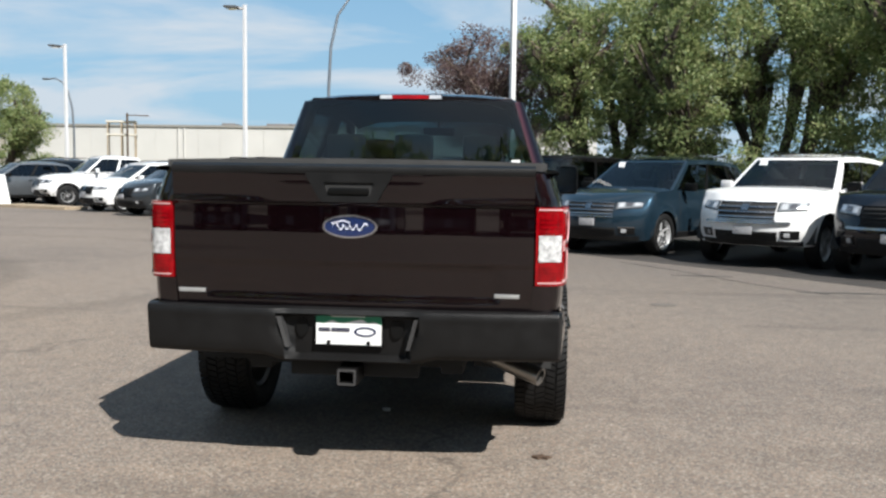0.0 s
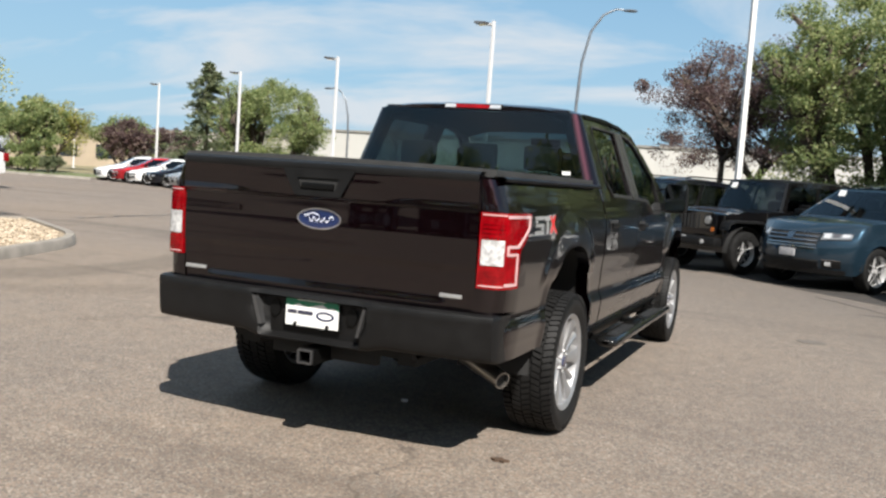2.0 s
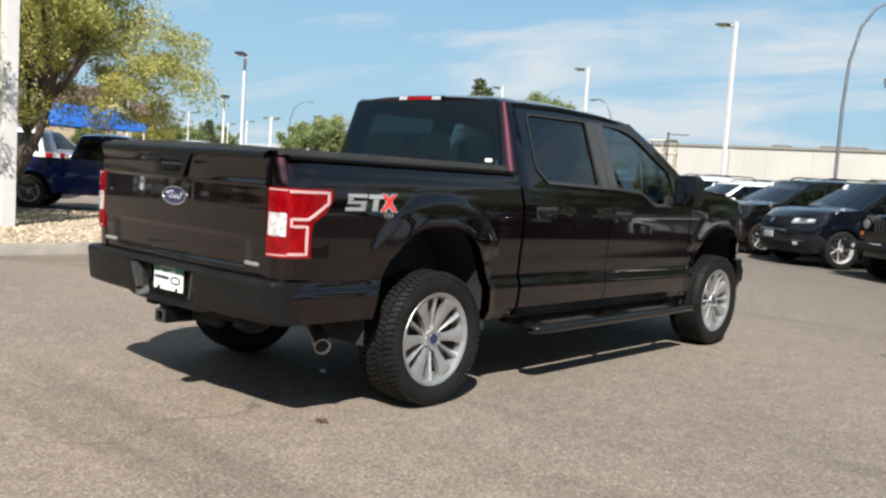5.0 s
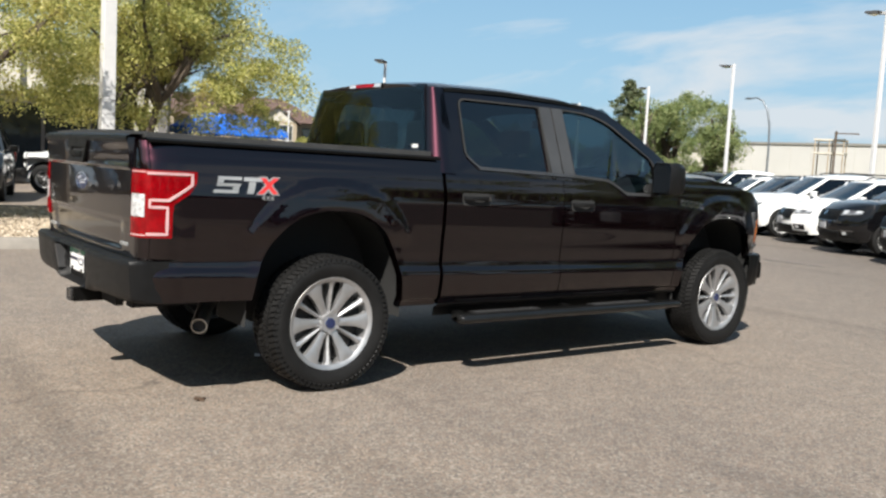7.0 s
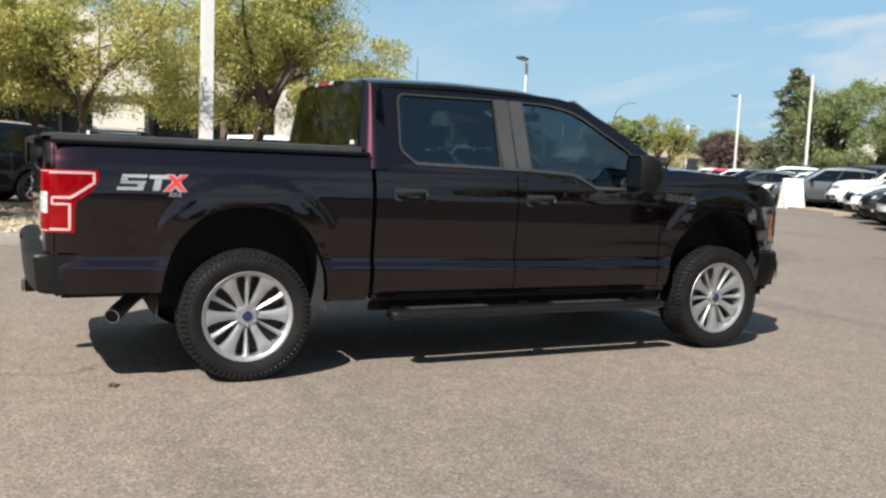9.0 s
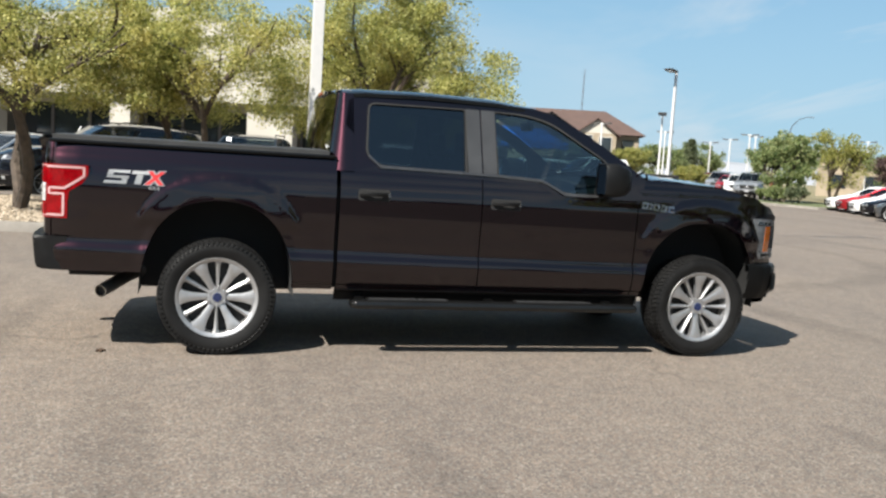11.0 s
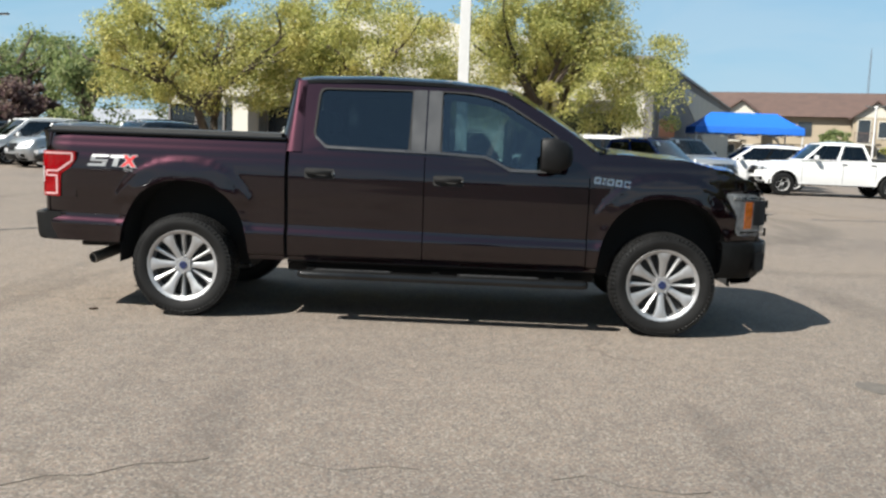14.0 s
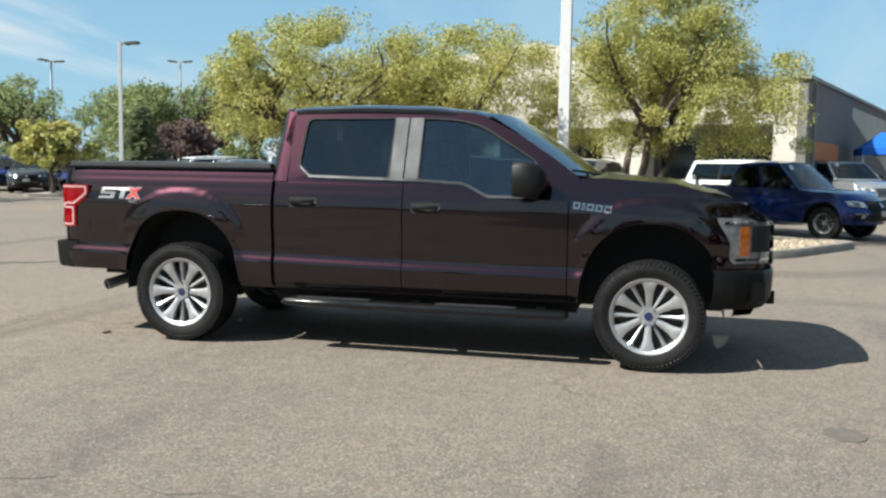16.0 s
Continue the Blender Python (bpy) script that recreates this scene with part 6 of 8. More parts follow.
# ---- the rows behind the walk, seen mirrored in the truck's paint ----
EAST = "row east of the truck"
for i, (kd, pm, lb, ct) in enumerate((("suv", P_SILVER, "silver SUV in the row east of the truck", "SUV"), ("pickup", P_WHITE, "white pickup in the row east of the truck", "pickup truck"), ("sedan", P_BLACK, "black sedan in the row east of the truck", "sedan"), ("suv", P_WHITE, "white SUV in the row east of the truck", "SUV"), ("crossover", P_CHAR, "charcoal crossover in the row east of the truck", "crossover"), ("sedan", P_SILVER, "silver sedan in the row east of the truck", "sedan"), ("pickup", P_BLACK, "black pickup in the row east of the truck", "pickup truck"), ("suv", P_GREY, "grey SUV in the row east of the truck", "SUV"))):
    build_car(kd, pm, lb, ct, at_lot(24.5, -9.5 + 2.9 * i, 90), group=EAST, sticker=False)
SOUTH = "row south of the truck"
for i, (kd, pm, lb, ct) in enumerate((("pickup", P_WHITE, "white pickup in the row south of the truck", "pickup truck"), ("suv", P_BLACK, "black SUV in the row south of the truck", "SUV"), ("sedan", P_WHITE, "white sedan in the row south of the truck", "sedan"), ("suv", P_GREY, "grey SUV in the row south of the truck", "SUV"), ("pickup", P_NAVY, "navy pickup in the row south of the truck", "pickup truck"), ("crossover", P_WHITE, "white crossover in the row south of the truck", "crossover"), ("suv", P_CHAR, "charcoal SUV in the row south of the truck", "SUV"))):
    build_car(kd, pm, lb, ct, at_lot(-9.5 + 3.0 * i, -23.5, 0), group=SOUTH, sticker=False)
for i, (tx, ty) in enumerate(((-13, -29), (-5.5, -30), (2, -29.5), (9.5, -29), (16.5, -27), (23, -23))):
    tree(tx, ty, 11.0, 5.4, LEAF_GREEN, "tall green tree behind the parked cars", 120 + i, 2, 9000, 0.21, 1.6, fill=150)

# ---- the maroon pickup truck ----
truck = thing("pickup_truck", pose(-0.03, 0, 0), "dark maroon crew-cab pickup truck with black bumper and alloy wheels", "pickup truck")
AX_R, AX_F, HUB = 0.0, 3.672, 0.395
ARCH_A, ARCH_B, ARCH_N = 0.505, 0.655, 2.4


def smooth01(a, b, v):
    t = min(1, max(0, (v - a) / (b - a)))
    return t * t * (3 - 2 * t)


def arch_rho(y, z, ax):
    return (abs((y - ax) / ARCH_A) ** ARCH_N + max(0, (z - HUB) / ARCH_B) ** ARCH_N) ** (1 / ARCH_N)


def flank(y, z):
    """Half width of the truck's side at a length and height."""
    lift = lin([(-0.9, 0.042), (1.0, 0.012), (2.5, -0.006), (4.4, -0.012)], y)
    z0, z = z, z - lift * smooth01(0.53, 0.62, z) * smooth01(0.95, 0.80, z)
    x = lerp([(0.40, 0.895), (0.47, 0.918), (0.495, 0.926), (0.505, 0.943), (0.53, 0.952), (0.60, 0.963), (0.642, 0.967), (0.652, 0.966), (0.712, 0.947), (0.722, 0.945), (0.82, 0.951), (1.0, 0.962), (1.12, 0.964), (1.18, 0.957), (1.26, 0.938), (1.335, 0.914), (1.385, 0.893)], z)
    z = z0
    for ax, k in ((AX_R, 0.024), (AX_F, 0.024)):
        rho = arch_rho(y, z, ax)
        m = smooth01(1.255, 1.225, rho) * (0.62 + 0.38 * smooth01(1.22, 1.0, rho))
        x += k * m * smooth01(0.865, 0.89, z) + 0.010 * smooth01(1.12, 1.0, rho) * (1 - smooth01(0.865, 0.89, z))
    if y > 3.9:
        x -= 0.16 * ((y - 3.9) / 0.5) ** 2.2
    if y < -0.9:
        x -= lerp([(-1.10, 0.070), (-1.07, 0.030), (-1.03, 0.016), (-0.97, 0.006), (-0.90, 0.0)], y)
    return x


def low_edge(y):
    z = 0.552 if y < -0.3 else 0.462 if y < 3.3 else 0.70
    for ax in (AX_R, AX_F):
        d = abs(y - ax) / ARCH_A
        if d < 1:
            z = max(z, HUB + ARCH_B * (1 - d ** ARCH_N) ** (1 / ARCH_N))
    return z


def up_bed(y):
    return 1.385


def up_door(y):
    return lin([(0.8, 1.325), (1.84, 1.308), (2.28, 1.287), (2.49, 1.197), (3.2, 1.197)], y)


def up_fender(y):
    return lerp([(3.05, 1.352), (3.3, 1.362), (3.75, 1.338), (4.1, 1.272), (4.3, 1.203), (4.42, 1.118)], y)


def side_panel(name, y0, y1, upper, mat, step=0.03):
    n = max(4, int((y1 - y0) / step))
    ys = {y0 + (y1 - y0) * i / n for i in range(n + 1)}
    for ax in (AX_R, AX_F):
        for k in range(25):
            y = ax + ARCH_A * math.cos(math.pi * k / 24)
            if y0 < y < y1:
                ys.add(y)
    ys = sorted(ys)
    zfix = sorted({0.40 + 0.025 * i for i in range(40)} | {0.60 + 0.008 * i for i in range(24)} | {0.495, 0.505, 0.53, 0.462})
    for s, nm in ((1, name), (-1, name)):
        bm = bmesh.new()
        rows = []
        for j, y in enumerate(ys):
            lo_, up = low_edge(y), upper(y)
            zs = [min(up, max(lo_, z)) for z in zfix] + [up]
            col = [(s * (flank(y, lo_) - 0.07), y, lo_ + 0.004)] + [(s * flank(y, z), y, z) for z in zs] + [(s * (flank(y, up) - 0.03), y, up + 0.004)]
            if j in (0, len(ys) - 1):
                rim = [(s * (abs(x) - 0.03), yy, zz) for x, yy, zz in col]
                if j == 0:
                    rows += [rim, col]
                else:
                    rows += [col, rim]
            else:
                rows.append(col)
        sheet(bm, rows)
        bmesh.ops.remove_doubles(bm, verts=bm.verts, dist=0.0008)
        part(nm, bm, mat, truck, smooth=32)


side_panel("bed_side", -1.085, 0.778, up_bed, P_MAROON)
side_panel("rear_door", 0.806, 1.838, up_door, P_MAROON, 0.04)
side_panel("front_door", 1.846, 3.082, up_door, P_MAROON, 0.04)
side_panel("front_fender", 3.09, 4.40, up_fender, P_MAROON)

for s in (1, -1):
    bm = bmesh.new()
    sheet(bm, [[(s * x, y, z) for x, z in ((0.84, 0.375), (0.875, 0.385), (0.885, 0.44), (0.93, 0.462), (0.88, 0.475))] for y in (0.80, 0.83, 2.0, 3.12, 3.16)])
    part("rocker_panel", bm, TRIM, truck)

# inner body that shows dark in the gaps and closes the cabin below the windows
bm = bmesh.new()
for s in (1, -1):
    sheet(bm, [[(s * 0.885, y, 0.47), (s * 0.895, y, 1.19)] for y in (0.55, 3.14)])
    sheet(bm, [[(s * 0.86, y, 0.56), (s * 0.86, y, 1.36)] for y in (-0.98, -0.5)])
    sheet(bm, [[(s * 0.85, y, 1.08), (s * 0.85, y, 1.37)] for y in (-0.6, 0.78)])
box(bm, (-0.86, 0.74, 0.5), (0.86, 0.79, 1.40))
box(bm, (-0.80, -1.0, 0.58), (0.80, -0.94, 1.36))
part("inner_body", bm, LINER, truck, smooth=0)


# cab side frames with door windows
def cab_x(z):
    return 0.935 - 0.385 * (z - 1.30)


def frame_place(s):
    return lambda y, z, d: (s * (min(cab_x(z), flank(1.6, min(z, 1.38)) + 0.0 if z < 1.30 else 9) - d), y, z)


REAR_WIN = rounded([(0.995, 1.43), (1.085, 1.352), (1.712, 1.341), (1.724, 1.792), (1.015, 1.785)], [0.04, 0.05, 0.012, 0.02, 0.05], 4)
FRONT_WIN = rounded([(1.966, 1.334), (2.295, 1.318), (2.485, 1.226), (2.865, 1.226), (2.835, 1.475), (2.40, 1.735), (2.20, 1.782), (1.958, 1.790)], [0.012, 0.08, 0.08, 0.02, 0.05, 0.2, 0.1, 0.02], 4)
CAB = [(0.835, 1.30), (1.84, 1.29), (2.27, 1.27), (2.47, 1.18), (3.10, 1.18), (3.16, 1.36), (2.97, 1.50), (2.70, 1.672), (2.42, 1.812), (2.28, 1.842), (1.9, 1.86), (1.3, 1.864), (0.95, 1.848), (0.865, 1.80), (0.84, 1.62)]
for s in (1, -1):
    bm = bmesh.new()
    plate(bm, CAB, 0.035, (REAR_WIN, FRONT_WIN), frame_place(s))
    part("cab_frame", bm, P_MAROON, truck, smooth=30)
    # grey belt and window line trim
    for win, nm in ((REAR_WIN, "rear_window_trim"), (FRONT_WIN, "front_window_trim")):
        c = Vector((sum(p[0] for p in win) / len(win), sum(p[1] for p in win) / len(win)))
        outer = [tuple(c + (Vector(p) - c) * (1 + 0.016 / max(0.1, (Vector(p) - c).length))) for p in win]
        bm = bmesh.new()
        rows = [[frame_place(s)(a, b, d) for (a, b), d in ((o, -0.004), (i, -0.004), (i, 0.012))] for o, i in zip(outer + outer[:1], win + win[:1])]
        sheet(bm, rows)
        part(nm, bm, LINER, truck)
    for win, gm in ((REAR_WIN, "rear"), (FRONT_WIN, "front")):
        bm = bmesh.new()
        plate(bm, win, 0, (), lambda y, z, d, s=s: frame_place(s)(y, z, 0.012))
        part("side_glass", bm, TRUCK_GLASS_REAR if gm == "rear" else TRUCK_GLASS_FRONT, truck, smooth=0)
    # belt moulding under the windows
    bm = bmesh.new()
    line = [(1.0, 1.418), (1.085, 1.344), (1.84, 1.329), (1.966, 1.326), (2.295, 1.309), (2.36, 1.284), (2.485, 1.217), (2.87, 1.217)]
    sheet(bm, [[frame_place(s)(y, z + dz, d) for dz, d in ((-0.012, 0.0), (-0.010, -0.010), (0.008, -0.010), (0.010, 0.0))] for y, z in line])
    part("belt_moulding", bm, MOULDING, truck)
    # satin covers on the centre post
    for y0, y1 in ((1.732, 1.836), (1.848, 1.952)):
        bm = bmesh.new()
        plate(bm, rounded([(y0, 1.338), (y1, 1.336), (y1, 1.80), (y0, 1.80)], 0.008, 2), 0.008, (), lambda y, z, d, s=s: frame_place(s)(y, z, -0.002 - d))
        part("post_cover", bm, POST_SATIN, truck)

# rear pillars, rear panel and rear window
def back_y(z):
    return 0.728 + 0.135 * (z - 1.36)


for s in (1, -1):
    bm = bmesh.new()
    rows = []
    for i in range(13):
        z = 1.30 + 0.55 * i / 12
        xs, yb = cab_x(z), back_y(z)
        inx = 0.105
        col = [(s * (xs), 0.90, z), (s * xs, 0.84, z)]
        for k in range(1, 8):
            a = k / 7 * math.pi / 2
            col.append((s * (xs - inx * (1 - math.cos(a))), 0.84 - (0.84 - yb) * math.sin(a), z))
        col.append((s * (xs - inx - 0.02), yb + 0.004, z))
        rows.append(col)
    sheet(bm, rows)
    part("rear_pillar", bm, P_MAROON, truck)
bm = bmesh.new()
GLASS_B = rounded([(-0.792, 1.432), (0.792, 1.432), (0.664, 1.845), (-0.664, 1.845)], [0.04, 0.04, 0.06, 0.06], 4)
plate(bm, [(-0.84, 1.30), (0.84, 1.30), (0.80, 1.43), (0.655, 1.87), (-0.655, 1.87), (-0.80, 1.43)], 0.03, (GLASS_B,), lambda x, z, d: (x, back_y(z) + 0.005 + d - 0.02 * (1 - (x / 0.85) ** 2), z))
part("cab_back", bm, P_MAROON, truck, smooth=30)
bm = bmesh.new()
rows = []
for k in range(13):
    f = k / 12
    z = 1.425 + 0.43 * f
    xw = 0.80 - 0.128 * f
    rows.append([(xw * (2 * j / 12 - 1), back_y(z) - 0.02 * (1 - (xw * (2 * j / 12 - 1) / 0.85) ** 2) - 0.003, z) for j in range(13)])
sheet(bm, rows)
part("rear_glass", bm, TRUCK_GLASS_BACK, truck)
bm = bmesh.new()
box(bm, (0.66, back_y(1.46) - 0.016, 1.452), (0.715, back_y(1.46) - 0.010, 1.475))
part("glass_sticker", bm, WHITE_PLATE, truck)

# roof
def roof_z(x, y):
    z = lerp([(0.785, 1.885), (0.86, 1.903), (0.98, 1.915), (1.45, 1.926), (1.95, 1.916), (2.25, 1.885), (2.42, 1.846)], y)
    a = min(1, abs(x) / 0.735)
    return z - 0.022 * a ** 2 - 0.045 * a ** 9


bm = bmesh.new()
rows = []
ry = [0.785 + 1.635 * i / 26 for i in range(27)]
for y in ry:
    w = lin([(0.785, 0.66), (0.83, 0.695), (0.92, 0.722), (2.1, 0.722), (2.42, 0.705)], y)
    row = []
    for j in range(25):
        x = w * math.sin((2 * j / 24 - 1) * math.pi / 2)
        yy = y + (0.11 * (1 - (x / w) ** 2) * smooth01(2.0, 2.42, y)) - 0.022 * (1 - (x / w) ** 2) * smooth01(1.0, 0.785, y)
        row.append((x, yy, roof_z(x / w * 0.735, y)))
    rows.append([(row[0][0] * 1.004, row[0][1], row[0][2] - 0.05)] + row + [(row[-1][0] * 1.004, row[-1][1], row[-1][2] - 0.05)])
rows.insert(0, [(x, y + 0.01, z - 0.04) for x, y, z in rows[0]])
sheet(bm, rows)
part("roof", bm, P_MAROON, truck)
for s in (1, -1):
    bm = bmesh.new()
    sheet(bm, [[(s * (0.722 + dx), y, roof_z(0.735, y) + dz + 0.005) for dx, dz in ((-0.02, 0.0), (-0.015, 0.012), (0.012, 0.006), (0.016, -0.02))] for y in [0.9 + 1.3 * i / 14 for i in range(15)]])
    part("drip_rail", bm, TRIM, truck)
# high brake light
def hb(x0, x1, z0, z1, proud):
    b = bmesh.new()
    rows = []
    for i in range(9):
        x = x0 + (x1 - x0) * i / 8
        y = back_y(1.88) - 0.03 * (1 - (x / 0.85) ** 2) - 0.002
        rows.append([(x, y + 0.03, z0), (x, y - proud, z0 + 0.004), (x, y - proud + 0.006, z1 - 0.004), (x, y + 0.03, z1)])
    sheet(b, rows)
    b.faces.new([b.verts.new(p) for p in rows[0]])
    b.faces.new([b.verts.new(p) for p in rows[-1]])
    return b


brake = part("high_brake_light", hb(-0.205, 0.205, 1.855, 1.893, 0.012), TRIM, truck, "strip lamp with clear ends and red middle")
for x0, x1, m in ((-0.20, -0.122, LENS_CLEAR), (-0.12, 0.12, LENS_RED), (0.122, 0.20, LENS_CLEAR)):
    part("lens", hb(x0, x1, 1.858, 1.890, 0.016), m, brake)

# windscreen
rows = []
for i in range(11):
    f = i / 10
    z = 1.375 + (1.842 - 1.375) * f
    y = 3.14 + (2.425 - 3.14) * f
    w = 0.84 + (0.70 - 0.84) * f
    rows.append([(w * (2 * j / 14 - 1), y + 0.14 * (1 - (2 * j / 14 - 1) ** 2), z + 0.012 * math.sin(math.pi * f)) for j in range(15)])
bm = bmesh.new()
sheet(bm, rows)
part("windscreen", bm, TRUCK_GLASS_SCREEN, truck)
bm = bmesh.new()
sheet(bm, [[(w * (2 * j / 14 - 1), 3.14 + dy + 0.14 * (1 - (2 * j / 14 - 1) ** 2), z) for j in range(15)] for w, dy, z in ((0.86, -0.02, 1.385), (0.87, 0.06, 1.372), (0.88, 0.12, 1.35))])
part("cowl", bm, TEXTURED, truck)
for s in (1, -1):
    bm = bmesh.new()
    cyl(bm, (0.12 + 0.45 * s - 0.1, 3.30, 1.385), (0.12 + 0.45 * s - 0.1 + 0.48, 3.11, 1.418), 0.012, 0.008, 8)
    part("wiper", bm, TRIM, truck)
bm = bmesh.new()
cyl(bm, (0.83, 3.22, 1.30), (0.835, 3.2, 1.405), 0.012, 0.008, 8)
part("antenna_base", bm, TRIM, truck)

# bonnet
rows = []
hy = [3.155 + (4.43 - 3.155) * i / 24 for i in range(25)]
for y in hy:
    w = flank(y, up_fender(y)) - 0.006
    zt = up_fender(y)
    crown = lerp([(3.15, 0.036), (3.6, 0.030), (4.1, 0.024), (4.3, 0.016), (4.43, 0.006)], y)
    row = []
    for j in range(33):
        a = 2 * j / 32 - 1
        ridge = 0.006 * smooth01(0.62, 0.54, abs(a)) * smooth01(4.4, 4.0, y)
        ahead = 0.09 * (1 - a * a) * smooth01(3.9, 4.43, y)
        yy = y + ahead + 0.12 * (1 - a * a) * smooth01(3.5, 3.155, y)
        row.append((w * a, yy, zt + 0.004 + crown * (1 - abs(a) ** 3.2) + ridge - 0.62 * ahead))
    rows.append([(row[0][0], row[0][1], row[0][2] - 0.03)] + row + [(row[-1][0], row[-1][1], row[-1][2] - 0.03)])
bm = bmesh.new()
sheet(bm, rows)
part("bonnet", bm, P_MAROON, truck)

# nose: grille block, headlights, bumper
bm = bmesh.new()
box(bm, (-0.74, 4.19, 0.70), (0.74, 4.40, 1.07))
part("radiator_support", bm, LINER, truck, smooth=0)
bm = bmesh.new()
rows = []
for z, y, w in ((0.735, 4.40, 0.60), (0.75, 4.47, 0.62), (0.93, 4.495, 0.66), (1.06, 4.485, 0.67), (1.085, 4.44, 0.66), (1.09, 4.38, 0.64)):
    rows.append([(w * (2 * j / 12 - 1), y + 0.05 * (1 - (2 * j / 12 - 1) ** 2), z) for j in range(13)])
sheet(bm, rows)
grille = part("grille", bm, TEXTURED, truck)
for z in (0.80, 0.91, 1.02):
    bm = bmesh.new()
    sheet(bm, [[(0.62 * (2 * j / 12 - 1), y + 0.05 * (1 - (2 * j / 12 - 1) ** 2), zz) for j in range(13)] for zz, y in ((z - 0.03, 4.48), (z - 0.03, 4.52), (z + 0.03, 4.518), (z + 0.03, 4.48))])
    part("grille_bar", bm, TRIM, grille)


def lamp_skin(s, k0, k1, z0, z1, proud, n=8):
    """A patch on the headlight's skin: k from 0 at the rear tip to 1 at the grille."""
    def at(k, z):
        if k < 0.6:
            y = 4.115 + 0.285 * k / 0.6
            return s * (flank(y, min(z, up_fender(y))) + proud), y
        f = (k - 0.6) / 0.4
        x0 = flank(4.40, 1.0)
        return s * (x0 - (x0 - 0.63) * f + proud * (1 - f)), 4.40 + 0.085 * math.sin(f * math.pi / 2) + proud * f
    b = bmesh.new()
    rows = []
    for i in range(n + 1):
        k = k0 + (k1 - k0) * i / n
        y_ = at(k, 1.0)[1]
        lo_ = z0(k) if callable(z0) else z0
        hi_ = z1(k) if callable(z1) else z1
        col = []
        for j in range(6):
            z = lo_ + (hi_ - lo_) * j / 5
            col.append((*at(k, z), z))
        rows.append([(col[0][0] - s * 0.03, col[0][1] - 0.02, lo_)] + col + [(col[-1][0] - s * 0.03, col[-1][1] - 0.02, hi_)])
    rows = [[(x - s * 0.03, y, z) for x, y, z in rows[0]]] + rows
    sheet(b, rows)
    return b


def lens_low(k):
    return lin([(0, 1.085), (0.17, 0.96), (0.21, 0.80), (0.25, 0.785), (1, 0.785)], k)


def lens_high(k):
    return lin([(0, 1.106), (0.45, 1.103), (0.62, 1.078), (1, 1.075)], k)


for s in (1, -1):
    hl = part("headlight", lamp_skin(s, 0, 1, lens_low, lens_high, 0.006, 24), HEAD_LENS, truck, "clear headlight with amber corner and black inset")
    part("amber_corner", lamp_skin(s, 0.33, 0.47, 0.84, 1.045, 0.010, 4), LENS_AMBER, hl)
    part("dark_reflector", lamp_skin(s, 0.50, 0.97, 0.865, 1.05, 0.010, 10), LINER, hl)
    part("inner_bezel", lamp_skin(s, 0.27, 0.95, 0.805, 0.822, 0.012, 12), CHROME, hl)
    part("inner_bezel", lamp_skin(s, 0.10, 0.60, 1.062, 1.082, 0.011, 12), CHROME, hl)
    # filler under the lamp
    bm = bmesh.new()
    sheet(bm, [[(s * x, y, z) for z in (0.68, 0.75, 0.80)] for x, y in ((0.60, 4.47), (0.72, 4.44), (0.79, 4.40), (0.88, 4.22), (0.925, 4.09))])
    part("lamp_filler", bm, TRIM, truck)
PLAN = [(0, 4.560), (0.45, 4.548), (0.66, 4.515), (0.80, 4.452), (0.895, 4.355), (0.94, 4.25), (0.952, 4.17), (0.955, 4.105)]


def bumper_at(f):
    """Plan of the front bumper's skin, f from 0 at the middle to 1 at the wheel arch."""
    k = min(0.9999, f) * (len(PLAN) - 1)
    i = int(k)
    return tuple(lerp([(n, p[c]) for n, p in enumerate(PLAN)], k) for c in (0, 1))


rows = []
for a in [-1 + 2 * i / 56 for i in range(57)]:
    x, y = bumper_at(abs(a))
    x *= 1 if a > 0 else -1
    rows.append([(x * 0.96, y - 0.05, 0.742), (x * 0.99, y - 0.012, 0.738), (x, y, 0.715), (x, y - 0.002, 0.60), (x * 0.995, y - 0.012, 0.52), (x * 0.98, y - 0.05, 0.465), (x * 0.92, y - 0.14, 0.455)])
bm = bmesh.new()
sheet(bm, rows)
fb = part("front_bumper", bm, TRIM, truck, "black front bumper with fog lamp recess")
for s in (1, -1):
    for f0, f1, z0, z1, pr, nm, m in ((0.40, 0.60, 0.52, 0.665, 0.006, "fog_surround", TEXTURED), (0.42, 0.58, 0.535, 0.65, 0.010, "fog_recess", LINER)):
        bm = bmesh.new()
        sheet(bm, [[(s * (bumper_at(f)[0] + pr), bumper_at(f)[1] + pr, z) for z in (z0, (z0 + z1) / 2, z1)] for f in [f0 + (f1 - f0) * i / 6 for i in range(7)]])
        part(nm, bm, m, fb)
    bm = bmesh.new()
    sheet(bm, [[(s * (0.40 + px * 0.02), y, 0.50 + pz * 0.05) for px, pz in ((-1, -0.6), (0, -1), (1, -0.6), (1, 0.6), (0, 1), (-1, 0.6))] for y in (4.45, 4.555, 4.568)], close=True)
    part("tow_hook", bm, LINER, fb)
bm = bmesh.new()
box(bm, (-0.88, 4.20, 0.47), (0.88, 4.34, 0.74))
box(bm, (-0.78, 4.20, 0.72), (0.78, 4.36, 1.06))
part("front_inner", bm, LINER, truck, smooth=0)
bm = bmesh.new()
sheet(bm, [[(0.78 * (2 * j / 12 - 1), y - 0.06 * (2 * j / 12 - 1) ** 2, z) for j in range(13)] for y, z in ((4.46, 0.47), (4.43, 0.42), (4.30, 0.40))])
part("air_dam", bm, TEXTURED, truck)

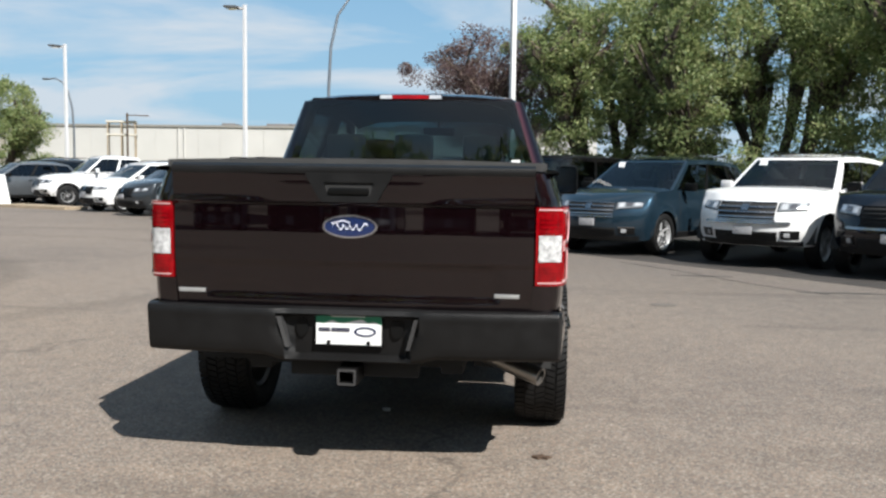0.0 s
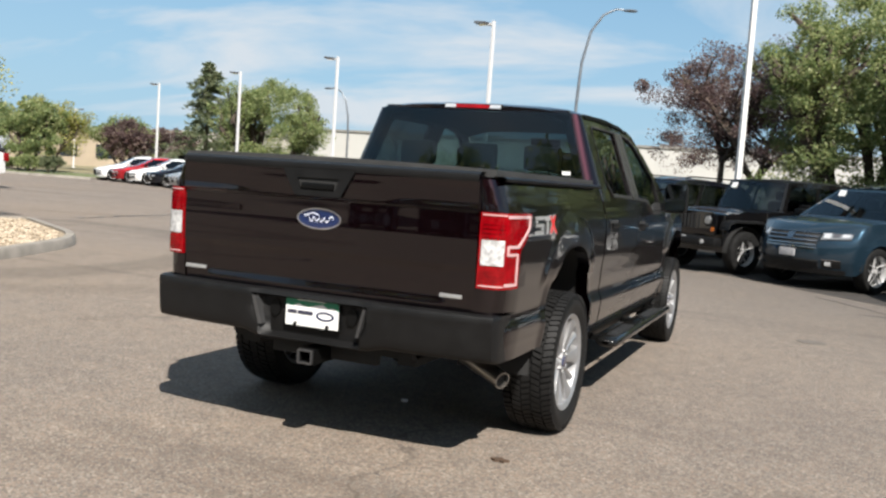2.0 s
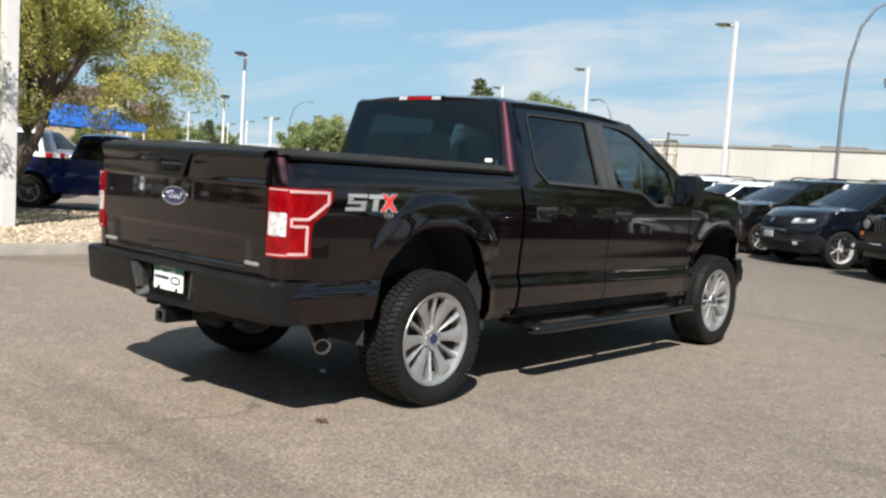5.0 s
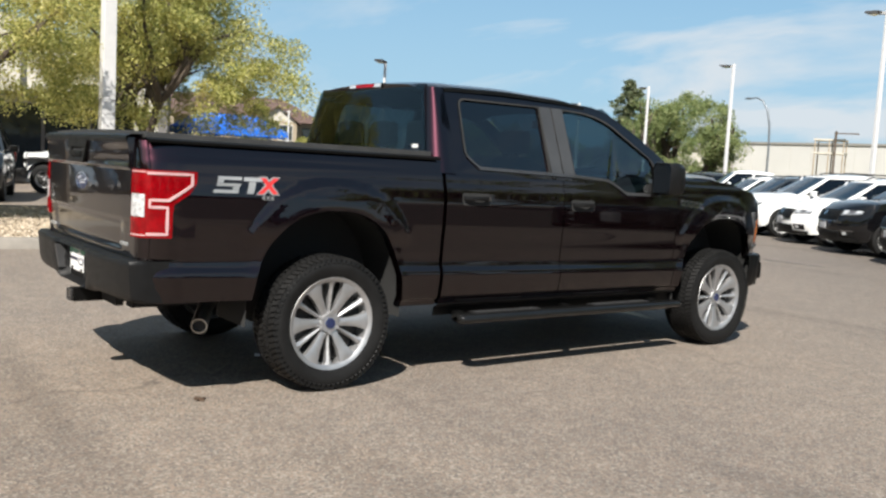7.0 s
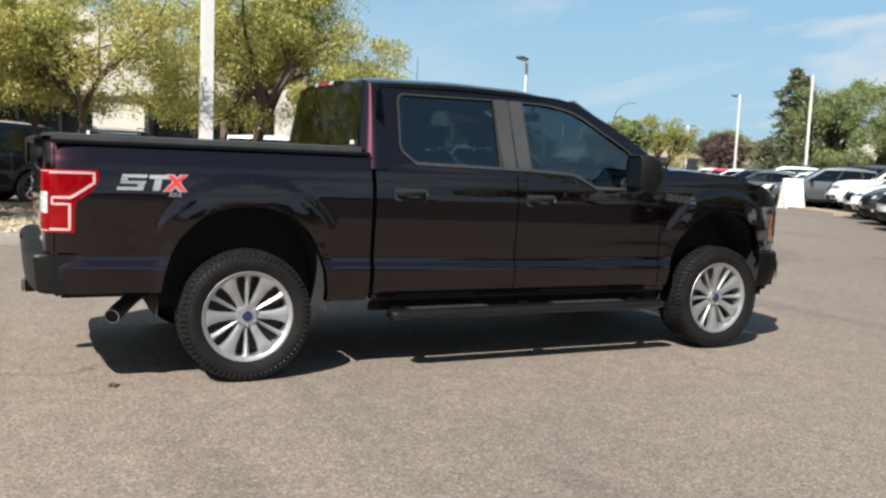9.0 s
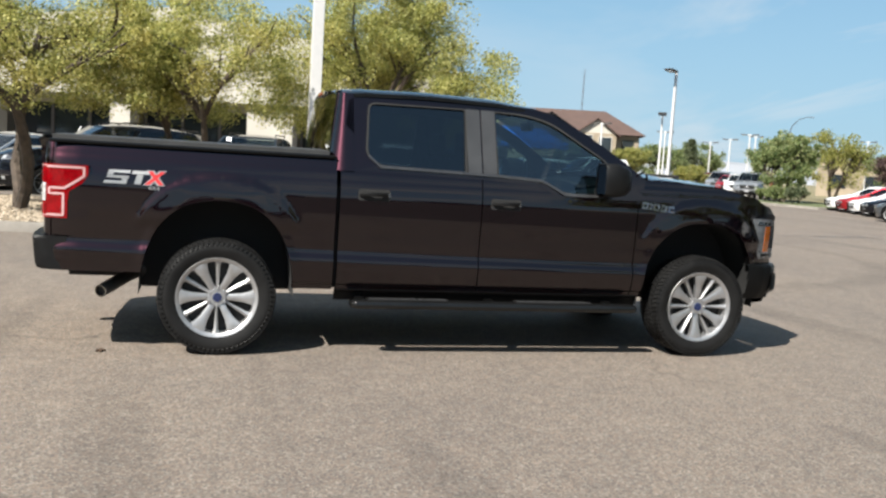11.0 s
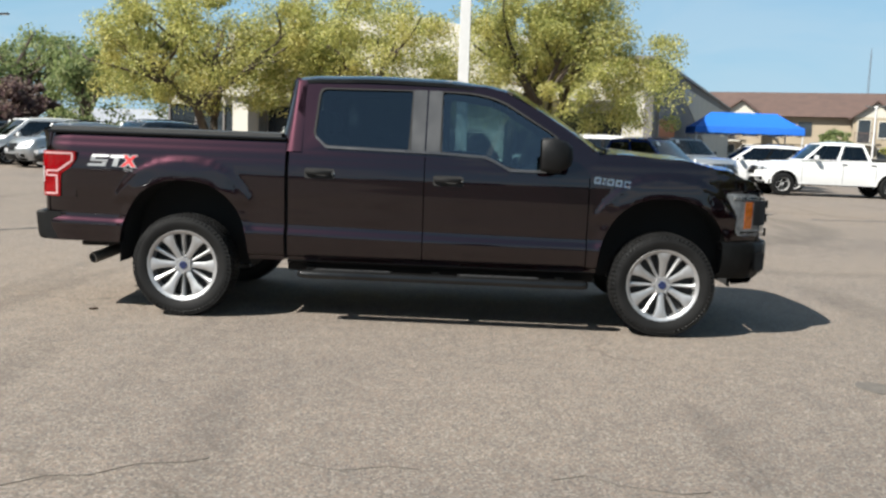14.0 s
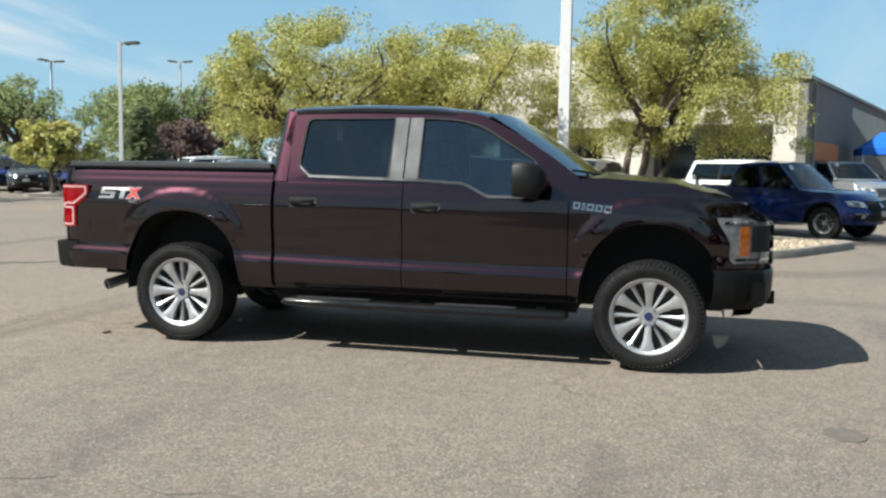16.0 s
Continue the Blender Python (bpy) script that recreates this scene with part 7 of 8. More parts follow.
# tailgate
def gate_y(x, z):
    y = lerp([(0.76, -1.106), (0.96, -1.116), (0.985, -1.122), (1.10, -1.125), (1.20, -1.124), (1.228, -1.124), (1.246, -1.142), (1.33, -1.148), (1.385, -1.150), (1.405, -1.13)], z)
    dent = 0.009 * smooth01(0.70, 0.63, abs(x)) * smooth01(0.80, 0.835, z) * smooth01(0.985, 0.945, z)
    wing = 0.006 * smooth01(0.30, 0.62, abs(x)) * smooth01(1.25, 1.27, z) * smooth01(1.37, 1.30 + 0.05 * abs(x), z)
    return y - 0.018 * (1 - (x / 0.8) ** 2) + dent + wing


bm = bmesh.new()
zs = sorted({0.775 + 0.0125 * i for i in range(50)} | {0.96, 0.985, 1.22, 1.228, 1.237, 1.246, 1.395})
zs = [z for z in zs if z <= 1.395]
xs = [-0.815 + 1.63 * i / 72 for i in range(73)]
bez = [(-0.195, 1.40), (0.195, 1.40), (0.125, 1.252), (-0.125, 1.252)]
rows = []
for x in xs:
    col = [(x, gate_y(x, z), z) for z in zs]
    col = [(x, -1.02, zs[0])] + col + [(x, -1.06, 1.402)]
    rows.append(col)
rows.insert(0, [(x, -1.02, z) for x, y, z in rows[0]])
rows.append([(x, -1.02, z) for x, y, z in rows[-1]])
sheet(bm, rows)
gate = part("tailgate", bm, P_MAROON, truck, "maroon tailgate with recessed handle")
bm = bmesh.new()
sheet(bm, [[(x, gate_y(x, 1.39) + dy, z) for dy, z in ((-0.006, 1.372), (-0.012, 1.388), (-0.006, 1.405), (0.02, 1.416), (0.10, 1.418), (0.10, 1.39))] for x in xs])
part("top_cap", bm, TEXTURED, gate)
# handle bezel
bm = bmesh.new()
plate(bm, rounded([(-0.20, 1.378), (-0.125, 1.248), (0.125, 1.248), (0.20, 1.378)], 0.012, 3), 0.012, (rounded([(-0.115, 1.335), (-0.095, 1.275), (0.095, 1.275), (0.115, 1.335)], 0.01, 3),), lambda a, b, d: (a, -1.166 - d, b))
hb2 = part("handle_bezel", bm, TEXTURED, gate)
bm = bmesh.new()
box(bm, (-0.118, -1.168, 1.27), (0.118, -1.16, 1.338))
part("handle_recess", bm, LINER, hb2)
bm = bmesh.new()
box(bm, (-0.09, -1.182, 1.282), (0.09, -1.168, 1.312), bev=0.006)
part("handle", bm, TRIM, hb2)
# oval badge: rim, field and a plain pale flourish
def ellipse(cx, cz, a, b, n=40):
    return [(cx + a * math.cos(2 * math.pi * k / n), cz + b * math.sin(2 * math.pi * k / n)) for k in range(n)]
bm = bmesh.new()
plate(bm, ellipse(0, 1.14, 0.124, 0.052), 0.010, (ellipse(0, 1.14, 0.114, 0.044),), lambda a, b, d: (a, -1.137 - d, b))
ov = part("oval_badge", bm, CHROME, gate, "blue oval badge with a chrome rim")
bm = bmesh.new()
plate(bm, ellipse(0, 1.14, 0.116, 0.046), 0.006, (), lambda a, b, d: (a, -1.137 - d, b))
part("badge_field", bm, BLUE_BADGE, ov)
for k, (x0, x1, z, amp, w) in enumerate(((-0.078, -0.030, 1.142, 0.016, 0.007), (-0.034, 0.002, 1.137, 0.010, 0.006), (-0.002, 0.034, 1.137, 0.011, 0.006), (0.030, 0.080, 1.140, 0.015, 0.007), (-0.085, 0.0, 1.160, 0.006, 0.005))):
    bm = bmesh.new()
    sheet(bm, [[(x0 + (x1 - x0) * i / 12, -1.1455, z + amp * math.sin(2 * math.pi * i / 12 + k) + d * w) for d in (-0.5, 0.5)] for i in range(13)])
    part("badge_flourish", bm, WHITE_PLATE, ov)
for x0, x1, z in ((0.645, 0.755, 0.842), (-0.80, -0.675, 0.836)):
    bm = bmesh.new()
    box(bm, (x0, -1.121, z - 0.009), (x1, -1.106, z + 0.009), bev=0.002)
    part("small_badge", bm, SILVER_DECAL, gate)

# tail lamps round the rear corners
def corner_path(f):
    """Local x and y along the lamp's outer skin, f from 0 at the tailgate to 1 at the front tip."""
    pts = [(0.822, -1.112), (0.87, -1.110), (0.912, -1.098), (0.935, -1.070), (0.944, -1.03), (0.954, -0.97), (0.958, -0.90), (0.960, -0.835)]
    k = f * (len(pts) - 1)
    i = min(len(pts) - 2, int(k))
    t = k - i
    return (pts[i][0] + (pts[i + 1][0] - pts[i][0]) * t, pts[i][1] + (pts[i + 1][1] - pts[i][1]) * t)


def lamp_sheet(s, f0, f1, z0, z1, proud=0.0, n=14, skew=None, inset=0.02, lean=False):
    b = bmesh.new()
    rows = []
    for i in range(n + 1):
        col = []
        for k in range(7):
            z = z0 + (z1 - z0) * k / 6
            end = f1 if skew is None else skew(z)
            f = f0 + (end - f0) * i / n
            x, y = corner_path(f)
            p2 = corner_path(min(1, f + 0.01))
            p1 = corner_path(max(0, f - 0.01))
            t = Vector((p2[0] - p1[0], p2[1] - p1[1])).normalized()
            nn = Vector((t.y, -t.x))
            k2 = flank(-0.9, z) / 0.963 if lean else 1.0
            col.append((s * (x + nn.x * proud) * k2, y + nn.y * proud, z))
        x, y, z = col[0]
        col = [(x - s * inset, y + inset * 0.5, z0)] + col + [(col[-1][0] - s * inset, col[-1][1] + inset * 0.5, z1)]
        rows.append(col)
    rows.insert(0, [(x - s * 0.0, y + inset, z) for x, y, z in rows[0]])
    rows.append([(x - s * inset, y, z) for x, y, z in rows[-1]])
    sheet(b, rows)
    return b


def lamp_ribbon(s, line, w):
    """A thin strip that follows a bent line on the lamp's skin."""
    K = 0.40
    fine = []
    for (f0, z0), (f1, z1) in zip(line, line[1:]):
        n = max(1, int(math.hypot((f1 - f0) * K, z1 - z0) / 0.02))
        fine += [(f0 + (f1 - f0) * i / n, z0 + (z1 - z0) * i / n) for i in range(n)]
    fine.append(line[-1])
    rows = []
    for i, (f, z) in enumerate(fine):
        p, q = fine[max(0, i - 1)], fine[min(len(fine) - 1, i + 1)]
        t = Vector(((q[0] - p[0]) * K, q[1] - p[1])).normalized()
        row = []
        for o, pr in ((-0.5, 0.010), (-0.4, 0.0155), (0.4, 0.0155), (0.5, 0.010)):
            ff = min(0.995, max(0.0, f - t.y * w * o / K))
            x, y = corner_path(ff)
            p1, p2 = corner_path(max(0, ff - 0.01)), corner_path(min(1, ff + 0.01))
            tt = Vector((p2[0] - p1[0], p2[1] - p1[1])).normalized()
            row.append((s * (x + tt.y * pr), y - tt.x * pr, z + t.x * w * o))
        rows.append(row)
    b = bmesh.new()
    sheet(b, rows)
    return b


def tip(z):
    return lin([(0.89, 0.74), (1.06, 0.74), (1.10, 0.86), (1.14, 0.97), (1.16, 1.0), (1.24, 1.0)], z)


for s in (1, -1):
    bm = lamp_sheet(s, 0.0, 1.0, 0.893, 1.238, 0.012, 18, tip)
    tl = part("tail_light", bm, LENS_RED, truck, "red tail light with a clear reversing lens and pale outline")
    part("reversing_lens", lamp_sheet(s, 0.04, 0.36, 1.0, 1.115, 0.016, 10), REVERSE_LENS, tl)
    for z0, z1 in ((0.925, 0.99), (1.125, 1.205)):
        for q in range(4):
            part("reflector_rib", lamp_sheet(s, 0.06, 0.38, z0 + (z1 - z0) * q / 4, z0 + (z1 - z0) * (q + 0.72) / 4, 0.0155, 8), LENS_RED, tl)
    part("light_strip", lamp_ribbon(s, [(0.40, 1.222), (0.945, 1.222), (0.945, 1.168), (0.70, 1.086), (0.44, 1.086), (0.44, 1.050), (0.685, 1.050), (0.685, 0.912), (0.40, 0.912)], 0.016), LENS_STRIP, tl)
    part("light_strip", lamp_ribbon(s, [(0.03, 0.906), (0.38, 0.906)], 0.007), LENS_STRIP, tl)
    part("light_strip", lamp_ribbon(s, [(0.03, 1.228), (0.38, 1.228)], 0.007), LENS_STRIP, tl)
    # body skin above and below the lamp at the corner
    bm = lamp_sheet(s, 0.745, 1.0, 0.893, 1.075, 0.001, 4)
    part("lamp_surround", bm, P_MAROON, truck)
    for z0, z1 in ((0.775, 0.89), (1.241, 1.385)):
        bm = lamp_sheet(s, 0.0, 0.46, z0, z1, 0.003, 12, lean=True)
        part("rear_corner", bm, P_MAROON, truck)

# rear bumper
bm = bmesh.new()
rows = []
for i in range(61):
    a = -1 + 2 * i / 60
    e = abs(a)
    x = 0.945 * (1 if a > 0 else -1) * min(1, e / 0.88) if e > 1e-6 else 0.0
    fwd = max(0, (e - 0.88) / 0.12)
    base = -1.215 + 0.05 * (min(1, e / 0.88)) ** 4 + 0.20 * fwd
    ax = abs(x)
    col = []
    for z, dy, tr in ((0.772, 0.10, 0), (0.778, 0.03, 0), (0.772, 0.008, 0), (0.752, 0.0, 0), (0.735, 0.004, 1), (0.70, 0.006, 1), (0.66, 0.01, 1), (0.62, 0.014, 1), (0.585, 0.02, 1), (0.566, 0.03, 0), (0.556, 0.06, 0), (0.556, 0.14, 0)):
        edge = 0.33 - 0.05 * (0.752 - z) / 0.18
        rec = smooth01(edge, edge - 0.035, ax) * 0.065 if tr else smooth01(0.335, 0.30, ax) * (0.02 if z > 0.7 else 0.0)
        drop = -0.022 * smooth01(0.40, 0.30, ax) if z < 0.6 else 0
        col.append((x, base + dy + rec, z + drop))
    rows.append(col)
sheet(bm, rows)
rb = part("rear_bumper", bm, TEXTURED, truck, "black textured step bumper", smooth=50)
for s in (1, -1):
    # lighter satin strips stand in for light caught on the recess edges
    bm = bmesh.new()
    sheet(bm, [[(s * (x), y, z) for x, y in ((0.30, -1.208), (0.318, -1.212), (0.318, -1.16), (0.30, -1.15))] for z, in ((0.74,),)] + [[(s * x, y, 0.60) for x, y in ((0.262, -1.196), (0.28, -1.20), (0.28, -1.15), (0.262, -1.14))]], close=True)
    part("lit_recess_edge", bm, POST_SATIN, rb)
    bm = bmesh.new()
    plate(bm, ellipse(s * 0.215, 0.685, 0.028, 0.042, 20), 0.01, (), lambda a, b, d: (a, -1.142 - d, b))
    part("plug_cover", bm, TRIM, rb)
# licence plate: white with a green band whose lower edge is a ridge line, and bars for the writing
bm = bmesh.new()
box(bm, (-0.158, -1.158, 0.602), (0.158, -1.146, 0.762), bev=0.005)
pl = part("number_plate", bm, TRIM, truck, "white dealer plate with green mountain band")
bm = bmesh.new()
box(bm, (-0.148, -1.1605, 0.612), (0.148, -1.157, 0.752))
part("plate_face", bm, WHITE_PLATE, pl)
bm = bmesh.new()
plate(bm, [(-0.148, 0.752), (-0.148, 0.712), (-0.11, 0.708), (-0.075, 0.722), (-0.05, 0.712), (-0.02, 0.71), (0.02, 0.72), (0.06, 0.728), (0.09, 0.712), (0.12, 0.716), (0.148, 0.706), (0.148, 0.752)], 0.002, (), lambda a, b, d: (a, -1.161 - d, b))
part("green_band", bm, GREEN_PLATE, pl)
for x0, x1, z0, z1, m in ((-0.08, 0.075, 0.737, 0.746, WHITE_PLATE), (-0.135, -0.085, 0.672, 0.688, INK), (-0.078, 0.005, 0.672, 0.688, INK)):
    bm = bmesh.new()
    box(bm, (x0, -1.1645, z0), (x1, -1.1615, z1))
    part("print_bar", bm, m, pl)
bm = bmesh.new()
plate(bm, ellipse(0.075, 0.672, 0.05, 0.022, 24), 0.002, (ellipse(0.075, 0.672, 0.04, 0.014, 24),), lambda a, b, d: (a, -1.1615 - d, b))
part("print_oval", bm, BLUE_BADGE, pl)
for s in (1, -1):
    bm = bmesh.new()
    cyl(bm, (s * 0.09, -1.158, 0.622), (s * 0.09, -1.168, 0.622), 0.009, n=10)
    part("screw", bm, TRIM, pl)

# bed cover and rails
bm = bmesh.new()
rows = []
for y in [-1.07 + 1.80 * i / 18 for i in range(19)]:
    rows.append([(0.865 * (2 * j / 16 - 1), y, 1.43 + 0.012 * (1 - (2 * j / 16 - 1) ** 2)) for j in range(17)])
rows = [[(r[0][0], r[0][1], 1.395)] + r + [(r[-1][0], r[-1][1], 1.395)] for r in rows]
rows.insert(0, [(x, y, 1.395) for x, y, z in rows[0]])
sheet(bm, rows)
part("bed_cover", bm, COVER, truck, "black folding bed cover")
for s in (1, -1):
    bm = bmesh.new()
    sheet(bm, [[(s * x, y, z) for x, z in ((0.915, 1.378), (0.918, 1.392), (0.905, 1.400), (0.86, 1.402), (0.85, 1.38))] for y in [-1.08 + 1.85 * i / 10 for i in range(11)]])
    part("bed_rail", bm, TRIM, truck)

# mirrors, handles, decals
for s in (1, -1):
    bm = bmesh.new()
    rows = []
    for y, k in ((2.705, 0.94), (2.72, 1.0), (2.80, 1.0), (2.88, 0.86), (2.925, 0.55), (2.935, 0.3)):
        cx, cz, hw, hh = 1.085, 1.345, 0.092 * k, 0.122 * k
        rows.append([(s * (cx + px * hw), y, cz + pz * hh) for px, pz in ((-0.8, -1), (0.8, -1), (1, -0.8), (1, 0.75), (0.75, 1), (-0.7, 1), (-1, 0.7), (-1, -0.75))])
    sheet(bm, rows, close=True)
    bm.faces.new([bm.verts.new(p) for p in rows[-1]])
    mir = part("wing_mirror", bm, TEXTURED, truck, "black wing mirror", smooth=50)
    bm = bmesh.new()
    sheet(bm, [[(s * (1.085 + px * 0.08), 2.712, 1.345 + pz * 0.105) for px in (-1, 0, 1)] for pz in (-1, 0, 1)])
    part("mirror_glass", bm, MIRROR, mir)
    bm = bmesh.new()
    sheet(bm, [[(s * x, y, z) for y, z in ((2.74, 1.235), (2.86, 1.225), (2.88, 1.28), (2.76, 1.30))] for x in (0.90, 1.06)], close=True)
    part("mirror_arm", bm, TEXTURED, mir)
    for y0, z0 in ((0.935, 1.140), (1.915, 1.118)):
        xx = flank(y0 + 0.1, z0)
        bm = bmesh.new()
        plate(bm, rounded([(y0 - 0.005, z0 - 0.038), (y0 + 0.225, z0 - 0.038), (y0 + 0.225, z0 + 0.04), (y0 - 0.005, z0 + 0.04)], 0.02, 4), 0.004, (), lambda a, b, d, s=s: (s * (flank(a, b) - 0.001 + d), a, b))
        hd = part("handle_cup", bm, LINER, truck)
        bm = bmesh.new()
        rows = []
        for i in range(11):
            f = i / 10
            y = y0 + 0.004 + 0.205 * f
            o = 0.034 * math.sin(math.pi * min(1, max(0, 0.08 + 0.84 * f))) + 0.006
            rows.append([(s * (xx + o - 0.014), y, z0 - 0.012 + 0.008), (s * (xx + o), y, z0 - 0.012 + 0.006), (s * (xx + o + 0.004), y, z0 + 0.006), (s * (xx + o), y, z0 + 0.022), (s * (xx + o - 0.014), y, z0 + 0.02)])
        sheet(bm, rows, close=True)
        part("handle_bar", bm, TEXTURED, hd)
        bm = bmesh.new()
        bmesh.ops.create_cone(bm, cap_ends=True, segments=14, radius1=0.013, radius2=0.013, depth=0.006, matrix=Matrix.Translation((s * (xx + 0.005), y0 + 0.212, z0 + 0.004)) @ Matrix.Rotation(radians(90), 4, "Y"))
        part("lock", bm, CHROME, hd)

    # bed-side decal: two silver marks, a red cross, a small line below
    def on_side(a, b, d, s=s):
        return (s * (flank(a, b) + 0.0025 + d), a, b)

    Q = lambda y0, z0, y1, z1, sh=0.25: [(y0 + sh * (z0 - 1.13), z0), (y1 + sh * (z0 - 1.13), z0), (y1 + sh * (z1 - 1.13), z1), (y0 + sh * (z1 - 1.13), z1)]
    deco = []
    for y0, z0, y1, z1 in ((-0.735, 1.204, -0.600, 1.222), (-0.735, 1.170, -0.600, 1.186), (-0.745, 1.134, -0.605, 1.152), (-0.735, 1.188, -0.700, 1.202), (-0.640, 1.154, -0.605, 1.168), (-0.588, 1.200, -0.480, 1.222), (-0.555, 1.134, -0.515, 1.198)):
        deco.append((Q(y0, z0, y1, z1), SILVER_DECAL, 0.0))
    for dz, w, m, pr in ((0.006, 0.050, SILVER_DECAL, 0.0), (0.0, 0.030, RED_DECAL, 0.0015)):
        for flip in (0, 1):
            z0, z1 = 1.135 - dz, 1.222 + dz
            ya, yb = (-0.475, -0.375) if not flip else (-0.385, -0.455)
            deco.append(([(ya - w / 2, z0), (ya + w / 2, z0), (yb + w / 2, z1), (yb - w / 2, z1)], m, pr + 0.0004 * flip))
    dec = None
    for quad, m, pr in deco:
        bm = bmesh.new()
        plate(bm, quad, 0.0008, (), lambda a, b, d, s=s, pr=pr: on_side(a, b, d + pr, s))
        ob = part("decal" if dec is None else "decal_bar", bm, m, truck if dec is None else dec, smooth=0)
        dec = dec or ob
    # fender badge as plain bars
    bd = None
    for y0, y1 in ((3.115, 3.165), (3.178, 3.20), (3.212, 3.262), (3.274, 3.324), (3.336, 3.386)):
        bm = bmesh.new()
        quad = [(y0, 1.146 - 0.1 * (y0 - 3.1)), (y1, 1.146 - 0.1 * (y1 - 3.1)), (y1 + 0.008, 1.196 - 0.1 * (y1 - 3.1)), (y0 + 0.008, 1.196 - 0.1 * (y0 - 3.1))]
        mid_ = (sum(p[0] for p in quad) / 4, sum(p[1] for p in quad) / 4)
        hole = [(mid_[0] + (p[0] - mid_[0]) * 0.5, mid_[1] + (p[1] - mid_[1]) * 0.45) for p in quad]
        plate(bm, quad, 0.003, (hole,), on_side)
        ob = part("fender_badge" if bd is None else "badge_bar", bm, BRIGHT_TRIM, truck if bd is None else bd, smooth=0)
        bd = bd or ob
    # running board
    bm = bmesh.new()
    rows = []
    for y, k in ((0.90, 0.30), (0.905, 0.62), (0.92, 0.86), (0.95, 1.0), (1.4, 1.0), (2.0, 1.0), (2.6, 1.0), (3.06, 1.0), (3.09, 0.86), (3.105, 0.62), (3.11, 0.30)):
        rows.append([(s * (0.995 + 0.078 * k * math.copysign(abs(math.cos(a_)) ** 0.75, math.cos(a_))), y, 0.376 + 0.034 * k * math.copysign(abs(math.sin(a_)) ** 0.8, math.sin(a_))) for a_ in [2 * math.pi * q / 20 for q in range(20)]])
    sheet(bm, rows, close=True)
    rbd = part("running_board", bm, STEP_BLACK, truck, "black tubular running board")
    for y0, y1 in ((1.02, 1.62), (2.12, 2.74)):
        bm = bmesh.new()
        box(bm, (min(s * 0.965, s * 1.045), y0, 0.402), (max(s * 0.965, s * 1.045), y1, 0.4145), bev=0.005)
        pad = part("step_pad", bm, TEXTURED, rbd)
        for q in range(7):
            bm = bmesh.new()
            xx = 0.972 + 0.0105 * q
            box(bm, (min(s * xx, s * (xx + 0.004)), y0 + 0.02, 0.4135), (max(s * xx, s * (xx + 0.004)), y1 - 0.02, 0.4165))
            part("grip_rib", bm, POST_SATIN, pad)
    for y in (0.98, 1.95, 2.9):
        bm = bmesh.new()
        box(bm, (min(s * 0.70, s * 0.95), y - 0.03, 0.38), (max(s * 0.70, s * 0.95), y + 0.03, 0.41))
        part("bracket", bm, TRIM, rbd)


def text_mesh(body, size, mat, name, parent, m):
    cu = bpy.data.curves.new("text", "FONT")
    cu.body, cu.size, cu.extrude = body, size, 0.0006
    tmp = bpy.data.objects.new("text", cu)
    scene.collection.objects.link(tmp)
    dg = bpy.context.evaluated_depsgraph_get()
    me = bpy.data.meshes.new_from_object(tmp.evaluated_get(dg))
    bpy.data.objects.remove(tmp)
    me.materials.clear()
    me.materials.append(mat)
    ob = new(name, me)
    ob.parent = parent
    ob.matrix_basis = m
    return ob


for s in (1, -1):
    text_mesh("4X4", 0.042, SILVER_DECAL, "drive_lettering", truck, Matrix.Translation((s * 0.967, -0.465 if s > 0 else -0.345, 1.098)) @ Matrix.Rotation(radians(90 * s), 4, "Z") @ Matrix.Rotation(radians(90), 4, "X"))

# chassis, axle, hitch, exhaust, arch liners
bm = bmesh.new()
for s in (1, -1):
    box(bm, (s * 0.45 - 0.05, -1.0, 0.46), (s * 0.45 + 0.05, 4.2, 0.60))
box(bm, (-0.5, -1.05, 0.50), (0.5, -0.92, 0.60))
box(bm, (-0.55, 0.9, 0.40), (0.2, 2.0, 0.58), bev=0.05)
box(bm, (-0.78, 0.80, 0.455), (0.78, 3.05, 0.48))
part("chassis", bm, LINER, truck, smooth=0)
bm = bmesh.new()
cyl(bm, (-0.78, AX_R, HUB), (0.78, AX_R, HUB), 0.05, n=14)
bmesh.ops.create_uvsphere(bm, u_segments=16, v_segments=10, radius=0.16, matrix=Matrix.Translation((0, AX_R, HUB)))
part("rear_axle", bm, LINER, truck)
bm = bmesh.new()
for lo, hi in (((-0.045, -1.19, 0.435), (-0.033, -0.95, 0.51)), ((0.033, -1.19, 0.435), (0.045, -0.95, 0.51)), ((-0.033, -1.19, 0.498), (0.033, -0.95, 0.51)), ((-0.033, -1.19, 0.435), (0.033, -0.95, 0.447))):
    box(bm, lo, hi)
hitch = part("tow_receiver", bm, TRIM, truck, smooth=0)
bm = bmesh.new()
plate(bm, rounded([(-0.042, 0.437), (0.042, 0.437), (0.042, 0.509), (-0.042, 0.509)], 0.008, 2), 0.012, (rounded([(-0.032, 0.447), (0.032, 0.447), (0.032, 0.499), (-0.032, 0.499)], 0.004, 2),), lambda a, b, d: (a, -1.196 - d, b))
part("receiver_collar", bm, MOULDING, hitch)
bm = bmesh.new()
box(bm, (-0.30, -1.03, 0.44), (0.30, -0.98, 0.505), bev=0.01)
part("hitch_bar", bm, LINER, hitch)
bm = bmesh.new()
pipe = [(0.42, 0.15, 0.52), (0.42, -0.38, 0.525), (0.48, -0.50, 0.515), (0.60, -0.61, 0.475), (0.86, -0.755, 0.405)]
rows = []
